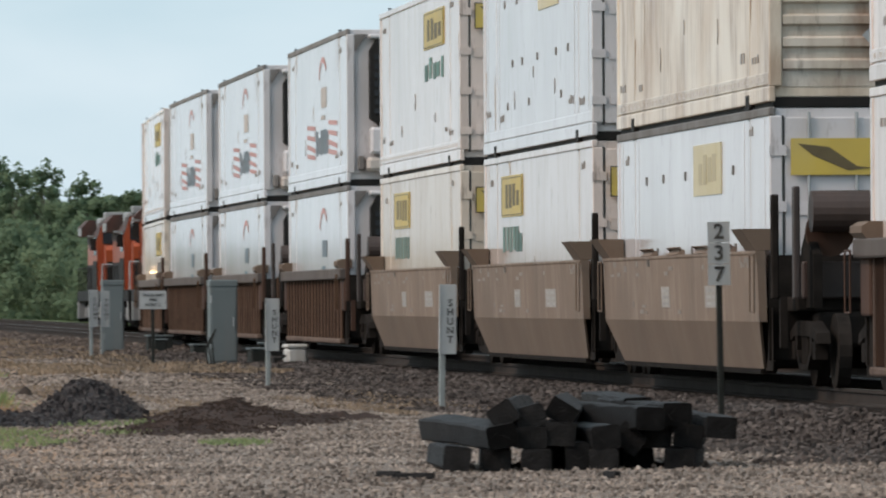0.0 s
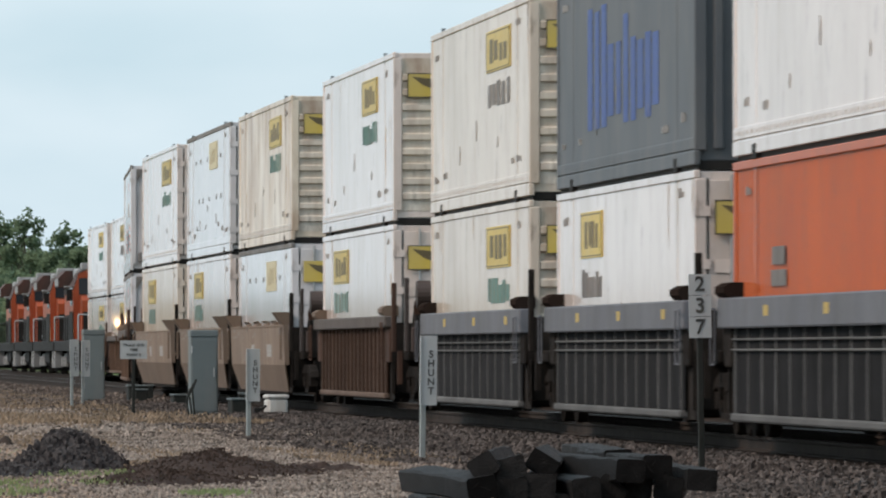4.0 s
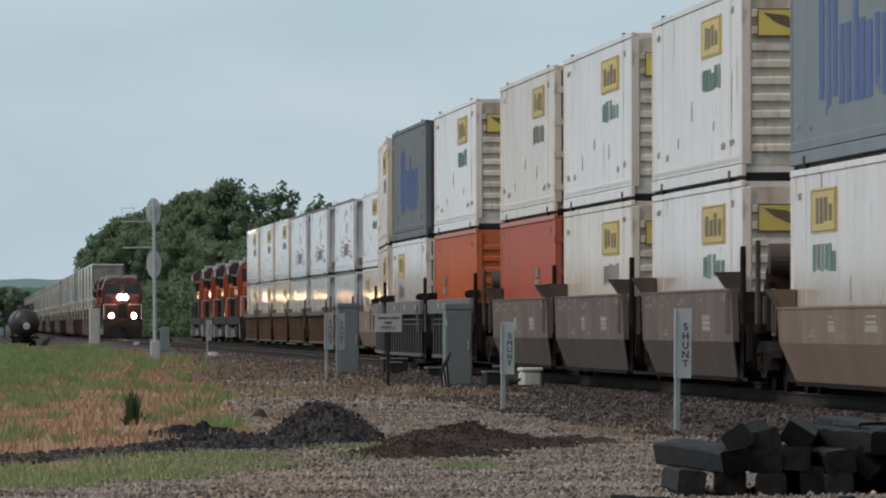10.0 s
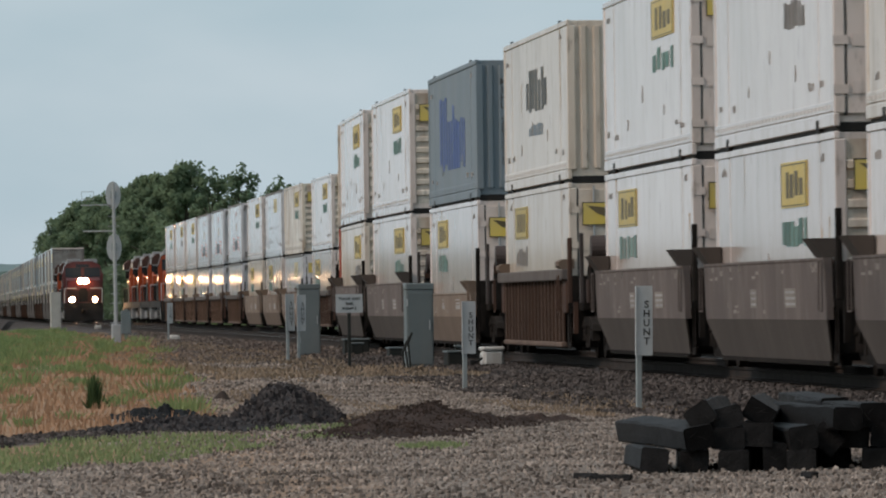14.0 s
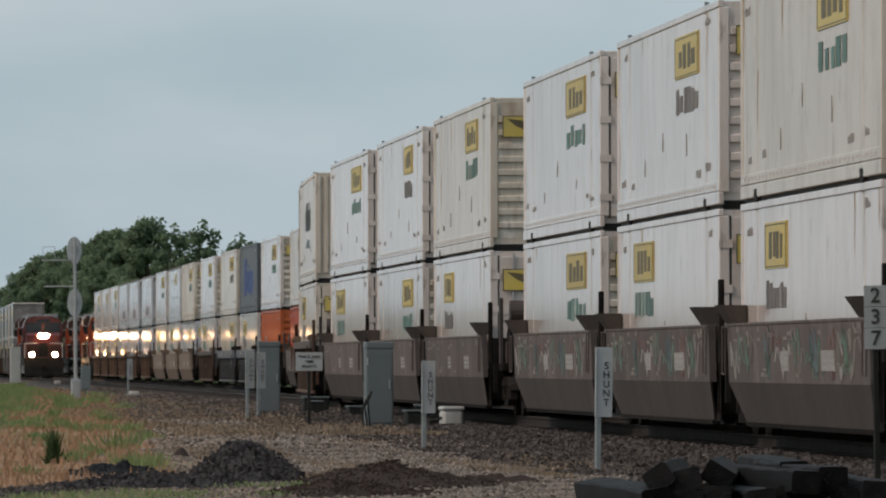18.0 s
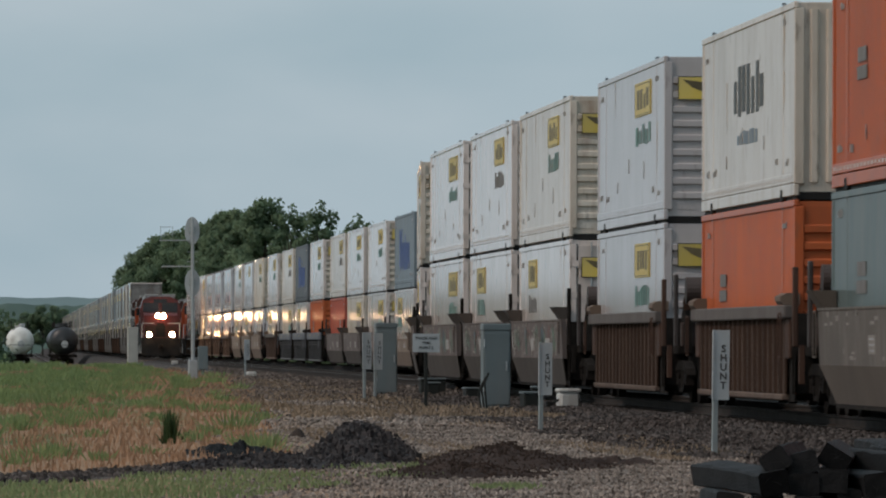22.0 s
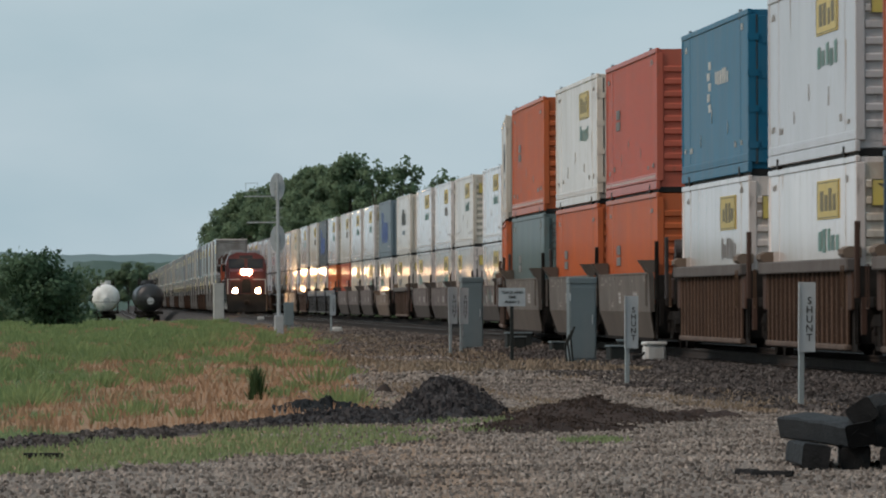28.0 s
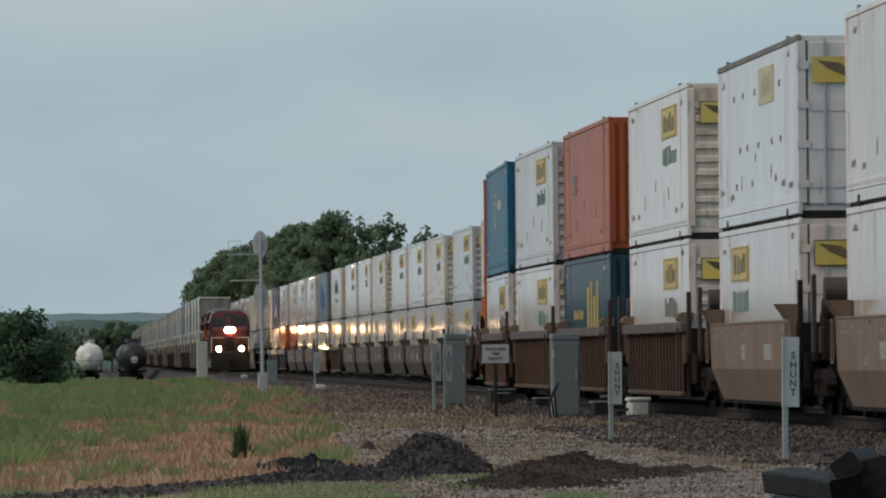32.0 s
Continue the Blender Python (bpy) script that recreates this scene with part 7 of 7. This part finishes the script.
scatter(34000, 7.4, 12.3, 66, 240, lambda a, b: a > 8.4 + 0.9 * noise.noise((a, b * 0.3, 0)), 0.06, "ballast_stones", "dark crushed ballast stones beside the rails", M["stone_dark"])
scatter(52000, 0.3, 9.6, 45, 135, lambda a, b: a > 0.6 + 0.02 * b + 0.02 * max(0.0, b - 88) + 1.0 * noise.noise((a * 0.6, b * 0.2, 4)), 0.032, "gravel_stones", "pale tan gravel stones", M["stone_pale"])
scatter(9000, 3.5, 10.0, 130, 260, lambda a, b: a > 0.9 + 0.0262 * b + 1.0 * noise.noise((a * 0.6, b * 0.2, 4)), 0.055, "gravel_stones", "coarse tan gravel stones farther along the line", M["stone_pale"])

scatter(18000, -7, 2.5, 45, 82, lambda a, b: b - 3.7 * a + 3 * noise.noise((a, b * 0.3, 5)) < 68, 0.036, "gravel_stones", "mixed brown gravel stones by the grass", M["stone_pale"])
scatter(16000, -5, 4, 66, 101, lambda a, b: 79 < b - 3.7 * a + 2.5 * noise.noise((a, b * 0.3, 5)) < 85.5, 0.05, "ballast_stones", "strip of dark ballast stones", M["stone_dark"])


scatter(15000, 5.6, 12.4, 200, 600, lambda a, b: a > 0.7 + 0.0262 * b + 1.0 * noise.noise((a * 0.6, b * 0.2, 4)), 0.10, "ballast_stones", "dusty brown ballast stones far along the line", M["stone_dust"])


def stones_on(ob, count, size, name, label, material):
    """Loose stones over a mound."""
    me = ob.data
    v = np.empty(len(me.vertices) * 3)
    me.vertices.foreach_get("co", v)
    v = v.reshape(-1, 3)
    pick = v[rs.randint(0, len(v), count)] + np.stack([rs.normal(scale=0.05, size=count), rs.normal(scale=0.12, size=count), np.zeros(count)], axis=1)
    w, f = lumps(rs, pick, size)
    return tagged(new(name, mesh_of(name, w.tolist(), f.tolist(), material)), label, "stones", kind="stuff")


stones_on(mound_1, 2600, 0.055, "cinder_stones", "loose black cinder stones on a heap", M["stone_coal"])
stones_on(mound_4, 1800, 0.05, "cinder_stones", "loose black cinder stones on a ridge", M["stone_coal"])
stones_on(mound_2, 4200, 0.022, "dirt_crumbs", "crumbs of brown dirt", M["stone_brown"])
stones_on(mound_3, 3600, 0.022, "dirt_crumbs", "crumbs of brown dirt", M["stone_brown"])


def blades(count, x0, x1, y0, y1, keep, tall, wide, name, label, material):
    x, y = rs.uniform(x0, x1, count), y0 + (y1 - y0) * rs.uniform(0, 1, count) ** 1.6
    ok = [(a, b, bank(a, b)) for a, b in zip(x, y) if keep(a, b)]
    p = np.array(ok)
    n = len(p)
    h = tall * rs.uniform(0.45, 1.3, size=(n, 1))
    a = rs.uniform(0, 2 * math.pi, n)
    d = np.stack([np.cos(a), np.sin(a), np.zeros(n)], axis=1) * wide * (1 + p[:, 1:2] / 160)
    bend = np.stack([rs.normal(scale=0.3, size=n), rs.normal(scale=0.3, size=n), np.ones(n)], axis=1) * h
    v = np.stack([p - d, p + d, p + bend * 0.6 + d * 0.7, p + bend, p + bend * 0.6 - d * 0.7], axis=1).reshape(-1, 3)
    f = np.arange(5 * n).reshape(-1, 5)
    return tagged(new(name, mesh_of(name, v.tolist(), f.tolist(), material)), label, "grass", kind="stuff")


def dry_patch(a, b):
    """Dry near the gravel and in patches, greener out in the field."""
    g = 1.0 + 0.0272 * b - a
    return noise.noise((a * 0.45, b * 0.05, 7)) + 0.45 * noise.noise((a * 1.3, b * 0.16, 3)) > min(0.10, -0.80 + 0.17 * g)


def field_edge(a, b):
    return b - 3.7 * a > 85.5 + 2 * noise.noise((a, b * 0.2, 5)) and a < 1.0 + 0.0272 * b + 0.7 * noise.noise((a * 0.5, b * 0.12, 9)) and a < 9.6


def tufts(count, x0, x1, y0, y1, keep, tall, broad, per, name, label, material):
    """Leafy clumps: fans of broad blades that lean out from many roots."""
    c = []
    while len(c) < count:
        a, b = rs.uniform(x0, x1), y0 + (y1 - y0) * rs.uniform() ** 1.7
        if keep(a, b):
            c.append((a, b, bank(a, b), rs.uniform(0.5, 1.25) * (0.75 + b / 500)))
    c = np.repeat(np.array(c), per, axis=0)
    n = len(c)
    s = c[:, 3:4] * tall
    off = np.stack([rs.normal(scale=0.55, size=n), rs.normal(scale=0.9, size=n), np.zeros(n)], axis=1) * s
    p = c[:, :3] + off
    lean = np.stack([off[:, 0] * 0.5 / s[:, 0] + rs.normal(scale=0.22, size=n), rs.normal(scale=0.2, size=n), rs.uniform(0.45, 1.1, n)], axis=1) * s
    a = rs.uniform(0, 2 * math.pi, n)
    d = np.stack([np.cos(a), np.sin(a), np.zeros(n)], axis=1) * broad * (1 + p[:, 1:2] / 150)
    v = np.stack([p - d * 0.4, p + d * 0.4, p + lean * 0.55 + d, p + lean, p + lean * 0.55 - d], axis=1).reshape(-1, 3)
    return tagged(new(name, mesh_of(name, v.tolist(), np.arange(5 * n).reshape(-1, 5).tolist(), material)), label, "grass", kind="stuff")


blades(110000, -20, 9.5, 76, 520, lambda a, b: field_edge(a, b) and not dry_patch(a, b), 0.085, 0.010, "meadow_grass", "uneven green meadow grass", M["grass"])
blades(120000, -20, 9.8, 76, 520, lambda a, b: field_edge(a + 0.1, b) and dry_patch(a, b), 0.11, 0.007, "dry_grass", "dry tan grass patches", M["straw"])
tufts(1250, -16, 9.0, 86, 500, lambda a, b: field_edge(a + 0.4, b) and not dry_patch(a, b), 0.17, 0.0075, 62, "meadow_tufts", "leafy green clumps in the meadow", M["weed"])
tufts(75, -3, 9.2, 92, 330, lambda a, b: field_edge(a + 0.2, b) and dry_patch(a, b) and noise.noise((a, b * 0.1, 8)) > 0.15, 0.2, 0.0075, 50, "meadow_tufts", "leafy green clumps in dry grass", M["weed"])
blades(52000, -8, 5.0, 62, 92, lambda a, b: 66.5 < b - 3.7 * a + 3 * noise.noise((a, b * 0.3, 5)) < 79.5 and noise.noise((a * 0.5, b * 0.2, 2)) > (a - 2.4) * 0.16 - 0.3, 0.055, 0.007, "sparse_grass", "sparse short grass in the gravel", M["grass"])
blades(6000, 4.2, 5.6, 74, 81, lambda a, b: ((a - 4.85) / 0.36) ** 2 + ((b - 77.6) / 1.3) ** 2 < rs.uniform(0.2, 1), 0.05, 0.007, "sparse_grass", "small patch of short green grass", M["grass"])


blades(24000, 5.0, 10.6, 150, 480, lambda a, b: a > 0.6 + 0.021 * b and a < 10.4 and noise.noise((a * 0.7, b * 0.04, 15)) > -0.12, 0.09, 0.010, "dry_grass", "dry grass along the ballast edge", M["hay"])
tufts(45, -3, 8.6, 108, 300, lambda a, b: field_edge(a + 0.3, b) and noise.noise((a * 0.9, b * 0.09, 21)) > 0.30, 0.27, 0.008, 80, "meadow_tufts", "tall leafy green clumps in the meadow", M["weed"])
blades(16000, 4.6, 9.3, 95, 190, lambda a, b: a > 1.5 + 0.024 * b and noise.noise((a * 0.8, b * 0.06, 12)) > 0.12, 0.05, 0.007, "dry_grass", "thin dry grass in the gravel", M["hay"])


def weed(x, y, h, w, seed, leaf="weed"):
    t = thing("weed", "tall leafy dark green weed standing in the meadow", "weed", "weeds", pose(x, y, bank(x, y)))
    r = np.random.RandomState(seed)
    st = Solid()
    for k in range(5):
        st.tube((0, 0, -0.05), (r.uniform(-0.3, 0.3) * w, r.uniform(-0.3, 0.3) * w, h * r.uniform(0.7, 1.0)), 0.012, 0.006, 5)
    part("stem", st, M[leaf], t)
    n = 190
    p = np.stack([r.normal(scale=0.24 * w, size=n), r.normal(scale=0.4 * w, size=n), np.zeros(n)], axis=1)
    up = np.stack([p[:, 0] * 0.5 + r.normal(scale=0.12, size=n) * h, r.normal(scale=0.12, size=n) * h, h * r.uniform(0.35, 1.05, n) * np.clip(1.25 - np.abs(p[:, 0]) / (0.4 * w), 0.25, 1)], axis=1)
    a = r.uniform(0, math.pi, n)
    d = np.stack([np.cos(a), np.sin(a), np.zeros(n)], axis=1) * 0.010
    v = np.stack([p - d * 0.5, p + d * 0.5, p + up * 0.6 + d, p + up, p + up * 0.6 - d], axis=1).reshape(-1, 3)
    part("leaves", Solid().add(v.tolist(), np.arange(5 * n).reshape(-1, 5).tolist()), M[leaf], t)


weed(2.53, 112.5, 0.50, 0.22, 1, "weed_dark")
for k in range(44):
    q = rng.uniform(112, 360)
    weed(rng.uniform(-9, 1.6) + 0.02 * q, q, rng.uniform(0.16, 0.34), rng.uniform(0.4, 1.0), 40 + k)

# ---------------------------------------------------------------- sleepers under the rails
first = None
for k in range(300):
    q = 68 + k * 0.52
    if first is None:
        first = part("sleeper", Solid().box(-1.3, 1.3, -0.11, 0.11, -0.34, -0.178, 0.012), M["sleeper"], track_1)
        first.location = (TRACK_A, q, 0)
    else:
        share("sleeper", first, track_1, pose(TRACK_A + rng.uniform(-0.03, 0.03), q, rng.uniform(-0.006, 0.004), 0, 0, rng.uniform(-0.6, 0.6)))


# ---------------------------------------------------------------- what moves
def motions():
    for ob, y9, z, half in MOVING:
        rows = []
        for k in range(33):
            y = y9 + SPEED * (k - 9)
            rows.append((k, pose(0, 0, z) @ on_line(y, half)))
        walk(ob, rows)


motions()
